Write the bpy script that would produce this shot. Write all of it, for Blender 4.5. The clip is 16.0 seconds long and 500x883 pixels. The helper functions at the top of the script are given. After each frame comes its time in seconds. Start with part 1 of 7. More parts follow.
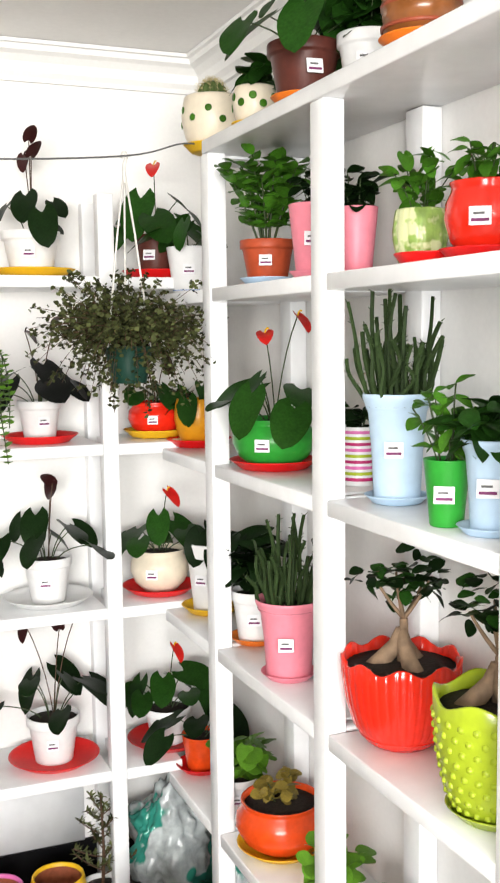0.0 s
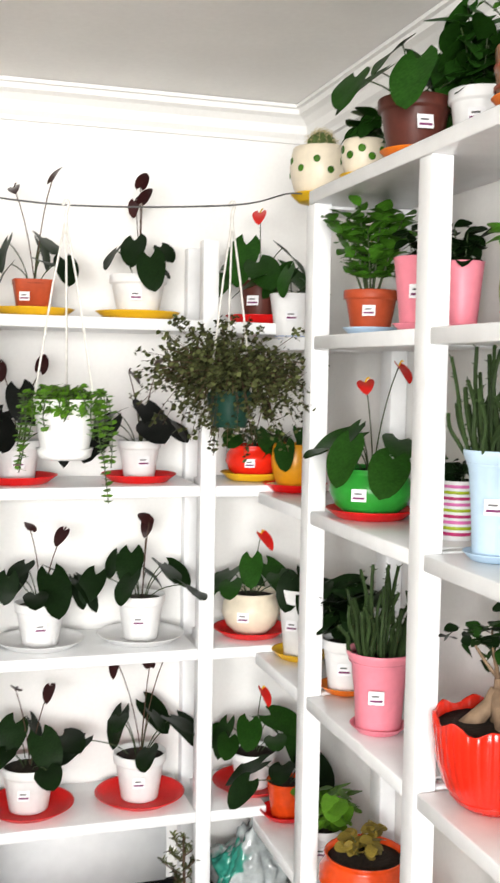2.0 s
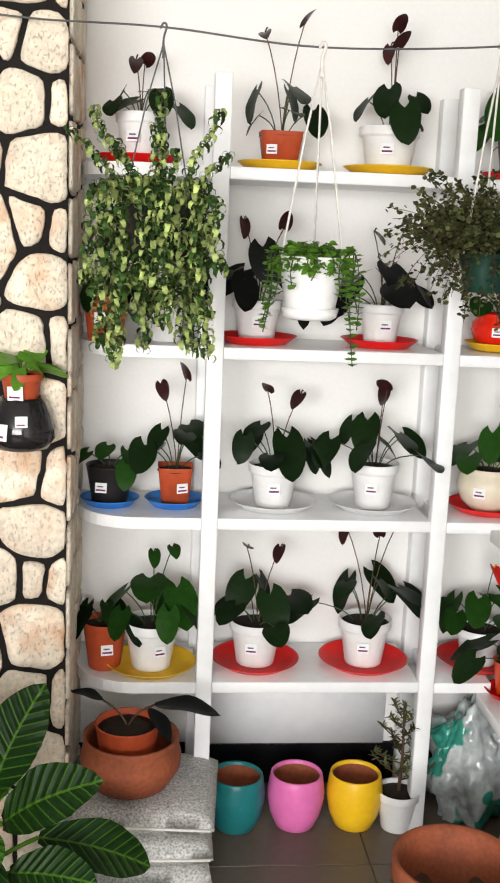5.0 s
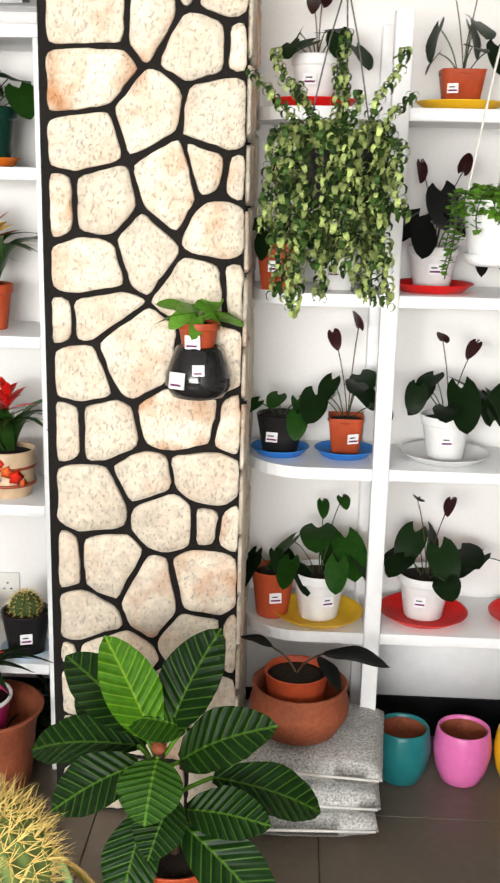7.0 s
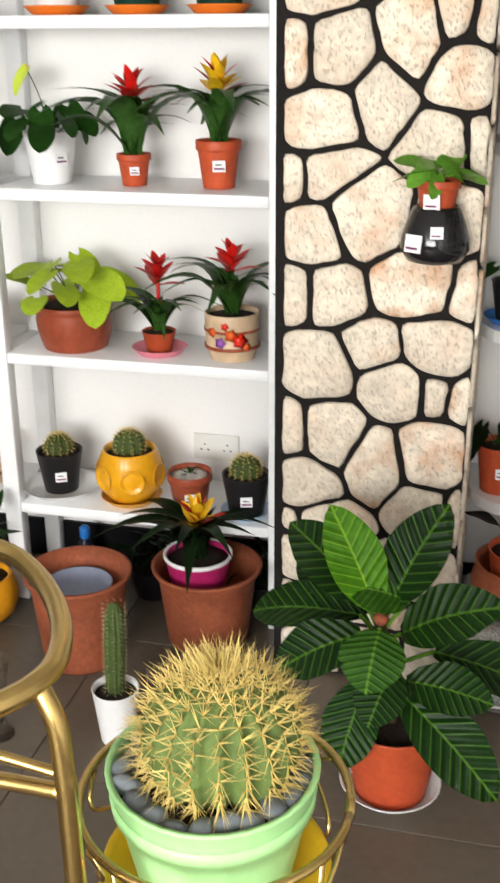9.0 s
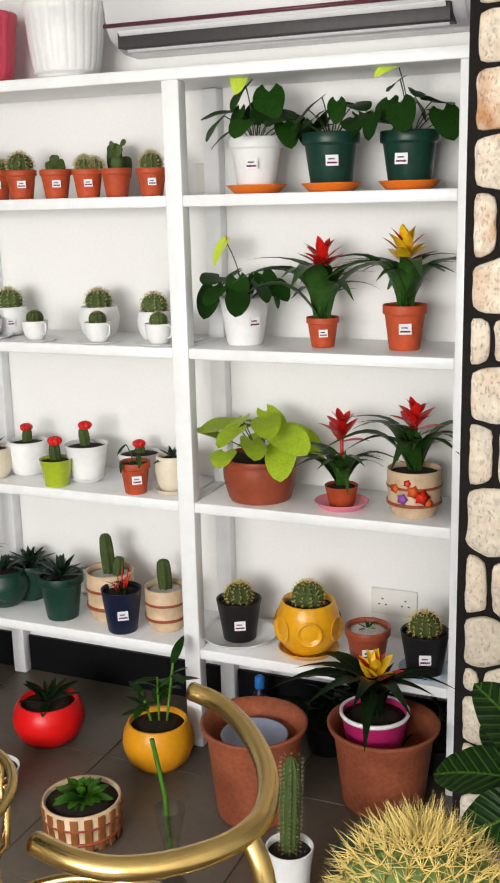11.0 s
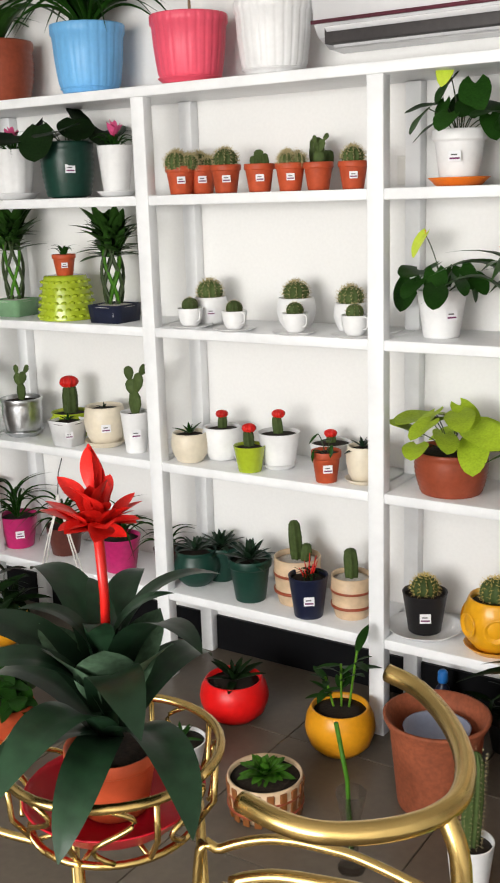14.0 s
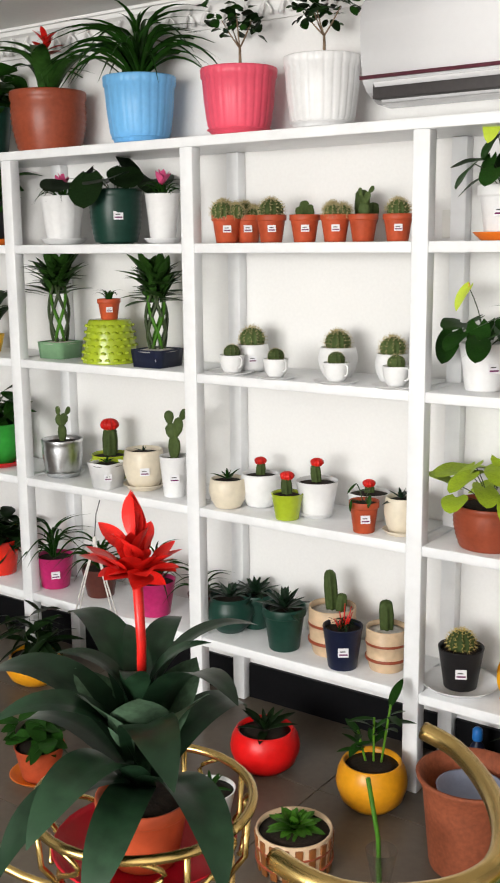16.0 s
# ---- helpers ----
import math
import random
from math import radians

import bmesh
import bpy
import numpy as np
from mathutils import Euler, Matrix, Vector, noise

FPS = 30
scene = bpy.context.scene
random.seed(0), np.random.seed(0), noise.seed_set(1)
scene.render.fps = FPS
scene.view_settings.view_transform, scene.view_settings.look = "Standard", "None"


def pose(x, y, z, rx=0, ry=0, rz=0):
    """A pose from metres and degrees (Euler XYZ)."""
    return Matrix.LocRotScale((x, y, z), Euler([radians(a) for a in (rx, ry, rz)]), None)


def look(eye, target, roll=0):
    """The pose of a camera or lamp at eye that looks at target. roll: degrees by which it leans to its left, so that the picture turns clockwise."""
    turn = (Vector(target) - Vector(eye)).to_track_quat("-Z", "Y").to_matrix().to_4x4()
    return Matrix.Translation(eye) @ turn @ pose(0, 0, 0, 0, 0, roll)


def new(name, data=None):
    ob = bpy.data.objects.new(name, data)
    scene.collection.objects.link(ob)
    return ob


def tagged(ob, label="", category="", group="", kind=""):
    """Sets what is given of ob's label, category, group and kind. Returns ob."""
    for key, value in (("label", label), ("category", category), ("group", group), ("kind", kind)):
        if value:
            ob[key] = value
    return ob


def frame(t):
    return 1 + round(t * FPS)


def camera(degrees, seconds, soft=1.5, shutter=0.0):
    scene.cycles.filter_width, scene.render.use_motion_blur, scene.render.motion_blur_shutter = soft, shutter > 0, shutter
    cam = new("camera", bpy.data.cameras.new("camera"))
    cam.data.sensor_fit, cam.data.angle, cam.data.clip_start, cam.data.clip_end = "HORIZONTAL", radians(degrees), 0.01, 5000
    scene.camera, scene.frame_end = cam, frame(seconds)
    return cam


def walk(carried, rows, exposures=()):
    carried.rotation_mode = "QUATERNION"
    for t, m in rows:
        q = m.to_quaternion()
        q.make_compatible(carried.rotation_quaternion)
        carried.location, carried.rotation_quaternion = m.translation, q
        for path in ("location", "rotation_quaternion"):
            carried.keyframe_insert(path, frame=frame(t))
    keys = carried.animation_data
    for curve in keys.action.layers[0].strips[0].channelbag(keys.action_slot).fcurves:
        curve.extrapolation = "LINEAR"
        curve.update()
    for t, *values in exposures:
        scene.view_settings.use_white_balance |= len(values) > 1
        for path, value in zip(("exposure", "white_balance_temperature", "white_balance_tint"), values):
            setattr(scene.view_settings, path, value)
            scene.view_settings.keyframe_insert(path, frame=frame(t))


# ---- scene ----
cam = camera(27.0, 16.0, soft=1.9, shutter=0.3)
PATH = [
    (0, (0.015, 0.225, 1.689), (0.77, 2.066, 1.485), -0.7),
    (0.5, (0.014, 0.222, 1.694), (0.801, 2.056, 1.561), -0.2),
    (1, (0.017, 0.22, 1.7), (0.781, 2.067, 1.617), 0.5),
    (1.5, (0.012, 0.223, 1.702), (0.7, 2.099, 1.631), 1.1),
    (2, (0.0, 0.219, 1.712), (0.59, 2.126, 1.579), 1.0),
    (2.5, (0.004, 0.229, 1.703), (0.483, 2.155, 1.457), 1.6),
    (3, (0.006, 0.246, 1.698), (0.425, 2.174, 1.372), 1.9),
    (3.5, (0.019, 0.27, 1.689), (0.379, 2.202, 1.317), 1.8),
    (3.7, (0.019, 0.277, 1.682), (0.333, 2.214, 1.297), 1.9),
    (5.8, (-0.103, 0.317, 1.686), (0.017, 2.276, 1.302), 2.0),
    (6, (-0.109, 0.314, 1.687), (-0.028, 2.278, 1.32), 1.8),
    (6.5, (-0.111, 0.333, 1.678), (-0.142, 2.286, 1.249), 1.5),
    (7, (-0.118, 0.333, 1.675), (-0.203, 2.27, 1.186), 1.3),
    (7.5, (-0.191, 0.336, 1.661), (-0.354, 2.251, 1.106), 2.8),
    (8, (-0.222, 0.355, 1.641), (-0.388, 2.225, 0.949), 2.4),
    (8.5, (-0.238, 0.381, 1.629), (-0.501, 2.197, 0.834), 1.8),
    (9, (-0.198, 0.397, 1.657), (-0.643, 2.202, 0.92), -0.3),
    (9.5, (-0.169, 0.379, 1.672), (-0.791, 2.175, 1.049), -1.7),
    (10, (-0.179, 0.368, 1.68), (-0.925, 2.129, 1.096), -1.8),
    (10.1, (-0.18, 0.371, 1.683), (-0.94, 2.131, 1.115), -1.9),
    (12.3, (-0.317, 0.277, 1.684), (-1.077, 2.083, 1.283), -1.4),
    (12.5, (-0.318, 0.278, 1.683), (-1.123, 2.058, 1.255), -1.4),
    (13, (-0.285, 0.293, 1.682), (-1.125, 2.048, 1.22), -1.7),
    (13.5, (-0.253, 0.295, 1.684), (-1.232, 1.972, 1.204), -1.8),
    (14, (-0.238, 0.284, 1.689), (-1.308, 1.909, 1.225), -1.8),
    (14.5, (-0.235, 0.284, 1.689), (-1.332, 1.895, 1.24), -1.7),
    (15, (-0.235, 0.285, 1.692), (-1.361, 1.886, 1.28), -2.0),
    (15.5, (-0.238, 0.284, 1.693), (-1.35, 1.905, 1.321), -1.1),
    (16, (-0.242, 0.28, 1.695), (-1.379, 1.881, 1.318), -0.6),
]
walk(cam, [(t, look(eye, target, roll)) for t, eye, target, roll in PATH], exposures=[(0.0, 0.72), (1.5, 0.76), (3.0, 0.32), (3.7, 0.27), (6.5, 0.42), (9.0, 0.25), (10.0, 0.08), (12.5, -0.08), (13.1, -0.10), (13.7, 0.02), (16.0, 0.06)])

# ---- world and light ----
world = bpy.data.worlds.new("sky")
scene.world = world
world.use_nodes = True
wn = world.node_tree.nodes
sky = wn.new("ShaderNodeTexSky")
sky.sky_type, sky.sun_disc, sky.sun_elevation, sky.sun_rotation = "NISHITA", False, radians(50), radians(200)
world.node_tree.links.new(sky.outputs[0], wn["Background"].inputs[0])
wn["Background"].inputs[1].default_value = 0.12


def window_light(name, m, w, h, watts, colour=(1, 0.98, 0.95)):
    """Daylight that comes in through a shop window."""
    data = bpy.data.lights.new(name, "AREA")
    data.shape, data.size, data.size_y, data.energy, data.color = "RECTANGLE", w, h, watts, colour
    ob = new(name, data)
    ob.matrix_world = m
    return ob


window_light("shopfront_daylight", look((-1.35, -2.95, 1.70), (-0.75, 3, 2.35)), 3.2, 1.45, 305)


# ---- materials ----
def mat(name, colour, rough=0.5, metal=0.0, grain=60.0, amount=0.12, bump=0.15, stain=4.0, stain_amount=0.1, vary=0.0, coat=0.0, spec=0.3):
    """A surface with fine grain and broad stains; vary: how much single pieces differ."""
    m = bpy.data.materials.new(name)
    m.use_nodes = True
    nt = m.node_tree
    b = nt.nodes["Principled BSDF"]
    tc = nt.nodes.new("ShaderNodeTexCoord")

    def noise_node(scale, detail):
        n = nt.nodes.new("ShaderNodeTexNoise")
        n.inputs["Scale"].default_value, n.inputs["Detail"].default_value = scale, detail
        nt.links.new(tc.outputs["Object"], n.inputs["Vector"])
        return n.outputs["Fac"]

    def scaled(fac, amt):
        r = nt.nodes.new("ShaderNodeMapRange")
        r.inputs["From Min"].default_value, r.inputs["From Max"].default_value = 0.3, 0.7
        r.inputs["To Min"].default_value, r.inputs["To Max"].default_value = 1 - amt, 1 + amt * 0.6
        nt.links.new(fac, r.inputs["Value"])
        return r.outputs["Result"]

    def times(a, c):
        n = nt.nodes.new("ShaderNodeMath")
        n.operation = "MULTIPLY"
        nt.links.new(a, n.inputs[0]), nt.links.new(c, n.inputs[1])
        return n.outputs[0]

    fine = noise_node(grain, 3)
    value = times(scaled(fine, amount), scaled(noise_node(stain, 2), stain_amount))
    if vary:
        info = nt.nodes.new("ShaderNodeObjectInfo")
        r = nt.nodes.new("ShaderNodeMapRange")
        r.inputs["To Min"].default_value, r.inputs["To Max"].default_value = 1 - vary, 1 + vary
        nt.links.new(info.outputs["Random"], r.inputs["Value"])
        value = times(value, r.outputs["Result"])
    mix = nt.nodes.new("ShaderNodeVectorMath")
    mix.operation = "SCALE"
    mix.inputs[0].default_value = colour
    nt.links.new(value, mix.inputs["Scale"])
    nt.links.new(mix.outputs[0], b.inputs["Base Color"])
    b.inputs["Roughness"].default_value, b.inputs["Metallic"].default_value = rough, metal
    b.inputs["Coat Weight"].default_value, b.inputs["Specular IOR Level"].default_value = coat, spec
    b.inputs["Coat Roughness"].default_value = 0.15
    if bump:
        bp = nt.nodes.new("ShaderNodeBump")
        bp.inputs["Strength"].default_value, bp.inputs["Distance"].default_value = bump, 0.002
        nt.links.new(fine, bp.inputs["Height"])
        nt.links.new(bp.outputs[0], b.inputs["Normal"])
    return m


M = dict(
    wall=mat("wall_paint", (0.82, 0.815, 0.80), 0.8, grain=90, amount=0.02, bump=0.12, stain=1.5, stain_amount=0.03),
    # for the walls out of view; dark so that little light bounces back
    unseen_wall=mat("low_bounce_grey_brown", (0.30, 0.28, 0.25), 0.8, grain=90, amount=0.03, stain=1.5, stain_amount=0.06),
    ceiling=mat("ceiling_paint", (0.88, 0.87, 0.85), 0.85, grain=60, amount=0.02, stain_amount=0.03),
    shelf=mat("white_gloss_paint", (0.84, 0.85, 0.86), 0.28, grain=30, amount=0.03, bump=0.08, stain=6, stain_amount=0.05),
    floor=mat("floor_tile_glaze", (0.120, 0.097, 0.073), 0.32, grain=40, amount=0.1, bump=0.05, stain=3, stain_amount=0.12, vary=0.05),
    grout=mat("grout", (0.075, 0.064, 0.050), 0.9),
    black=mat("black_skirting_tile", (0.006, 0.006, 0.007), 0.45, spec=0.1),
    mortar=mat("dark_mortar", (0.011, 0.009, 0.008), 0.95, grain=120, amount=0.3, bump=0.5),
    terracotta=mat("terracotta_plastic", (0.46, 0.075, 0.026), 0.5, vary=0.12, stain=12),
    clay=mat("fired_clay", (0.29, 0.078, 0.034), 0.75, grain=80, amount=0.2, bump=0.3, stain=9, stain_amount=0.2),
    brown=mat("brown_glaze", (0.30, 0.065, 0.03), 0.35, stain=14),
    darkbrown=mat("dark_brown_plastic", (0.10, 0.028, 0.02), 0.4),
    white=mat("white_plastic_pot", (0.80, 0.80, 0.80), 0.35, amount=0.03, stain=10, stain_amount=0.05),
    cream=mat("cream_ceramic", (0.74, 0.66, 0.52), 0.35, amount=0.05),
    red=mat("red_plastic", (0.72, 0.008, 0.008), 0.35, amount=0.06, vary=0.08),
    crimson=mat("crimson_plastic", (0.42, 0.006, 0.018), 0.35, amount=0.06),
    redglaze=mat("red_glaze", (0.74, 0.022, 0.008), 0.2, amount=0.08, coat=0.5),
    lime=mat("lime_glaze", (0.38, 0.48, 0.025), 0.25, amount=0.08, coat=0.3),
    mottled=mat("mottled_green_glaze", (0.30, 0.46, 0.10), 0.35, grain=45, amount=0.25, stain=30, stain_amount=0.35, coat=0.2),
    celadon=mat("celadon_glaze", (0.20, 0.36, 0.20), 0.3, amount=0.08),
    lilac=mat("lilac_grey_plastic", (0.27, 0.30, 0.40), 0.45, amount=0.06),
    mint=mat("mint_plastic", (0.38, 0.70, 0.30), 0.3, amount=0.04),
    yellow=mat("yellow_plastic", (0.80, 0.48, 0.015), 0.4, amount=0.06),
    egg_yellow=mat("egg_yellow_glaze", (0.78, 0.37, 0.012), 0.3, amount=0.06, coat=0.2),
    mustard=mat("mustard_glaze", (0.70, 0.30, 0.012), 0.3, amount=0.08),
    orange=mat("orange_plastic", (0.78, 0.19, 0.015), 0.4, amount=0.06),
    orangeglaze=mat("orange_red_glaze", (0.70, 0.065, 0.008), 0.25, coat=0.3),
    pink=mat("pink_plastic", (0.80, 0.25, 0.32), 0.4, amount=0.05),
    hotpink=mat("coral_pink_plastic", (0.80, 0.10, 0.16), 0.4, amount=0.05),
    orchid=mat("orchid_pink_ceramic", (0.70, 0.16, 0.42), 0.35, amount=0.06),
    magenta=mat("magenta_plastic", (0.46, 0.02, 0.13), 0.35),
    blue=mat("blue_plastic", (0.025, 0.20, 0.62), 0.4, amount=0.05),
    paleblue=mat("pale_blue_plastic", (0.50, 0.66, 0.82), 0.4, amount=0.04),
    skyblue=mat("sky_blue_plastic", (0.17, 0.46, 0.80), 0.4, amount=0.05),
    navy=mat("navy_plastic", (0.009, 0.013, 0.036), 0.35),
    teal=mat("teal_ceramic", (0.015, 0.17, 0.18), 0.35, amount=0.1),
    green=mat("green_glaze", (0.03, 0.30, 0.035), 0.3, amount=0.08),
    darkgreen=mat("dark_green_plastic", (0.009, 0.042, 0.029), 0.35),
    blackglaze=mat("black_glazed_ceramic", (0.012, 0.011, 0.012), 0.12, amount=0.05, bump=0.02, spec=0.5),
    blackpot=mat("black_plastic_pot", (0.014, 0.013, 0.014), 0.4),
    silver=mat("brushed_tin", (0.62, 0.63, 0.64), 0.3, metal=1.0),
    gold=mat("brass_lacquer", (0.58, 0.41, 0.15), 0.27, metal=1.0, amount=0.06, bump=0.03),
    woodpot=mat("stained_barrel_wood", (0.25, 0.085, 0.022), 0.3, grain=25, amount=0.3, coat=0.4),
    palewood=mat("pale_barrel_glaze", (0.62, 0.45, 0.29), 0.4, grain=30, amount=0.15),
    soil=mat("potting_soil", (0.022, 0.014, 0.009), 0.95, grain=160, amount=0.5, bump=0.9),
    pebble=mat("grey_pebble", (0.16, 0.18, 0.20), 0.5, grain=50, amount=0.2, vary=0.35),
    whitepebble=mat("white_gravel", (0.60, 0.57, 0.52), 0.7, grain=150, amount=0.3, bump=0.5),
    tag=mat("paper_label", (0.82, 0.82, 0.84), 0.6, amount=0.02),
    tagbar=mat("purple_label_print", (0.16, 0.02, 0.10), 0.6),
    darkleaf=mat("dark_green_leaf", (0.006, 0.017, 0.004), 0.42, grain=20, amount=0.3, bump=0.1, vary=0.35, spec=0.08),
    leaf=mat("green_leaf", (0.013, 0.050, 0.006), 0.42, grain=20, amount=0.3, bump=0.1, vary=0.3, spec=0.08),
    brightleaf=mat("bright_green_leaf", (0.10, 0.24, 0.02), 0.4, grain=20, amount=0.25, vary=0.3, spec=0.08),
    freshleaf=mat("fresh_green_leaf", (0.055, 0.17, 0.014), 0.38, grain=20, amount=0.3, vary=0.3, spec=0.12),
    potleaf=mat("pothos_leaf", (0.10, 0.24, 0.025), 0.38, grain=20, amount=0.3, vary=0.25, spec=0.12),
    bromleaf=mat("bromeliad_leaf", (0.026, 0.074, 0.012), 0.36, grain=16, amount=0.3, vary=0.3, spec=0.15),
    limeleaf=mat("lime_leaf", (0.36, 0.50, 0.03), 0.4, grain=20, amount=0.15, vary=0.15, spec=0.08),
    greyleaf=mat("grey_green_strap_leaf", (0.012, 0.032, 0.015), 0.34, grain=12, amount=0.3, vary=0.3, spec=0.22),
    palestrap=mat("pale_strap_leaf", (0.060, 0.105, 0.062), 0.45, grain=14, amount=0.35, vary=0.25, spec=0.15),
    variegated=mat("variegated_leaf", (0.32, 0.40, 0.13), 0.42, grain=30, amount=0.5, vary=0.55, spec=0.08),
    ropeleaf=mat("curled_green_leaf", (0.030, 0.066, 0.014), 0.42, grain=30, amount=0.4, spec=0.12),
    bronzeleaf=mat("bronze_young_leaf", (0.22, 0.16, 0.03), 0.45, grain=30, amount=0.4, vary=0.4, spec=0.1),
    dustyleaf=mat("dusty_grey_green_leaf", (0.050, 0.082, 0.062), 0.55, grain=14, amount=0.3, vary=0.25, spec=0.08),
    olive=mat("olive_tiny_leaf", (0.080, 0.092, 0.034), 0.5, grain=30, amount=0.4, vary=0.5, spec=0.08),
    blackleaf=mat("blackish_leaf", (0.007, 0.008, 0.007), 0.42, grain=20, amount=0.3, vary=0.4, spec=0.08),
    stem=mat("green_stem", (0.04, 0.062, 0.022), 0.5),
    brownstem=mat("brown_stem", (0.09, 0.05, 0.03), 0.7, amount=0.3),
    bark=mat("fig_bark", (0.24, 0.16, 0.10), 0.75, grain=50, amount=0.3, bump=0.4),
    redflower=mat("red_flower", (0.58, 0.014, 0.010), 0.32, grain=25, amount=0.15, vary=0.15),
    darkflower=mat("maroon_flower", (0.030, 0.007, 0.007), 0.32, vary=0.3),
    yellowflower=mat("yellow_flower", (0.82, 0.50, 0.015), 0.4, vary=0.15),
    limeflower=mat("lime_flower", (0.55, 0.68, 0.06), 0.4, vary=0.1),
    pinkflower=mat("pink_flower", (0.72, 0.10, 0.26), 0.5),
    cactus=mat("cactus_skin", (0.065, 0.095, 0.030), 0.55, grain=60, amount=0.2, bump=0.3, vary=0.25, spec=0.08),
    barrelcactus=mat("barrel_cactus_skin", (0.13, 0.185, 0.055), 0.55, grain=60, amount=0.2, bump=0.3, spec=0.08),
    stick=mat("stick_cactus_skin", (0.030, 0.052, 0.018), 0.55, grain=60, amount=0.2, vary=0.25, spec=0.08),
    spine=mat("straw_spine", (0.68, 0.52, 0.17), 0.6, grain=10),
    palespine=mat("pale_spine", (0.50, 0.42, 0.22), 0.6),
    cord=mat("white_cord", (0.74, 0.72, 0.68), 0.8),
    wire=mat("grey_wire", (0.10, 0.10, 0.10), 0.5),
    acwhite=mat("gloss_white_plastic", (0.80, 0.80, 0.81), 0.12, amount=0.01, bump=0.0, stain_amount=0.02, coat=0.5),
    acgrey=mat("pale_grey_plastic", (0.55, 0.55, 0.55), 0.4),
    acdark=mat("dark_vent", (0.05, 0.045, 0.045), 0.5),
    acstripe=mat("maroon_trim", (0.12, 0.03, 0.045), 0.3),
    plate=mat("ivory_switch_plastic", (0.72, 0.71, 0.67), 0.4, amount=0.02),
    sack=mat("woven_white_sack", (0.52, 0.52, 0.50), 0.5, grain=170, amount=0.55, bump=0.7, stain=5, stain_amount=0.2),
    bag=mat("crumpled_clear_bag", (0.46, 0.50, 0.50), 0.20, grain=30, amount=0.3, bump=0.6, stain=9, stain_amount=0.45, spec=0.5),
    bagred=mat("red_bag_print", (0.45, 0.03, 0.06), 0.4),
    floral=mat("painted_flower_orange", (0.75, 0.12, 0.02), 0.4),
    violet=mat("painted_flower_violet", (0.30, 0.10, 0.42), 0.4),
)


def glass_mat():
    m = bpy.data.materials.new("clear_glass")
    m.use_nodes = True
    b = m.node_tree.nodes["Principled BSDF"]
    b.inputs["Base Color"].default_value = (0.95, 0.98, 0.97, 1)
    b.inputs["Roughness"].default_value, b.inputs["Alpha"].default_value, b.inputs["IOR"].default_value = 0.02, 0.55, 1.2
    b.inputs["Transmission Weight"].default_value = 1.0
    return m


M["glass"] = glass_mat()


def stone_mat():
    """Cream limestone, some pieces rusty, with upright pits and grooves."""
    m = mat("cream_limestone", (0.80, 0.71, 0.58), 0.8, grain=60, amount=0.16, bump=0.0, stain=10, stain_amount=0.12, vary=0.10)
    nt = m.node_tree
    b = nt.nodes["Principled BSDF"]
    base = b.inputs["Base Color"].links[0].from_socket
    geo = nt.nodes.new("ShaderNodeNewGeometry")
    info = nt.nodes.new("ShaderNodeObjectInfo")

    def ranged(value, a, c, lo, hi):
        r = nt.nodes.new("ShaderNodeMapRange")
        for key, v in (("From Min", a), ("From Max", c), ("To Min", lo), ("To Max", hi)):
            r.inputs[key].default_value = v
        nt.links.new(value, r.inputs["Value"])
        return r.outputs[0]

    def product(a, c):
        n = nt.nodes.new("ShaderNodeMath")
        n.operation = "MULTIPLY"
        nt.links.new(a, n.inputs[0]), nt.links.new(c, n.inputs[1])
        return n.outputs[0]

    blotch = nt.nodes.new("ShaderNodeTexNoise")
    blotch.inputs["Scale"].default_value, blotch.inputs["Detail"].default_value = 11.0, 6.0
    nt.links.new(geo.outputs["Position"], blotch.inputs["Vector"])
    rust = product(ranged(blotch.outputs["Fac"], 0.46, 0.70, 0.0, 1.0), ranged(info.outputs["Random"], 0.30, 1.0, 0.15, 1.0))
    mix = nt.nodes.new("ShaderNodeMix")
    mix.data_type = "RGBA"
    mix.inputs["B"].default_value = (0.56, 0.27, 0.12, 1)
    nt.links.new(rust, mix.inputs["Factor"]), nt.links.new(base, mix.inputs["A"])
    squeeze = nt.nodes.new("ShaderNodeVectorMath")
    squeeze.operation = "MULTIPLY"
    squeeze.inputs[1].default_value = (1.0, 1.0, 0.55)
    nt.links.new(geo.outputs["Position"], squeeze.inputs[0])
    groove = nt.nodes.new("ShaderNodeTexNoise")
    groove.inputs["Scale"].default_value, groove.inputs["Detail"].default_value = 190.0, 4.0
    nt.links.new(squeeze.outputs[0], groove.inputs["Vector"])
    pits = ranged(groove.outputs["Fac"], 0.30, 0.44, 0.0, 1.0)
    shade = ranged(pits, 0.0, 1.0, 0.74, 1.0)
    dark = nt.nodes.new("ShaderNodeVectorMath")
    dark.operation = "SCALE"
    nt.links.new(mix.outputs["Result"], dark.inputs[0]), nt.links.new(shade, dark.inputs["Scale"])
    nt.links.new(dark.outputs[0], b.inputs["Base Color"])
    bp = nt.nodes.new("ShaderNodeBump")
    bp.inputs["Strength"].default_value, bp.inputs["Distance"].default_value = 0.7, 0.003
    nt.links.new(pits, bp.inputs["Height"]), nt.links.new(bp.outputs[0], b.inputs["Normal"])
    return m


M["stone"] = stone_mat()


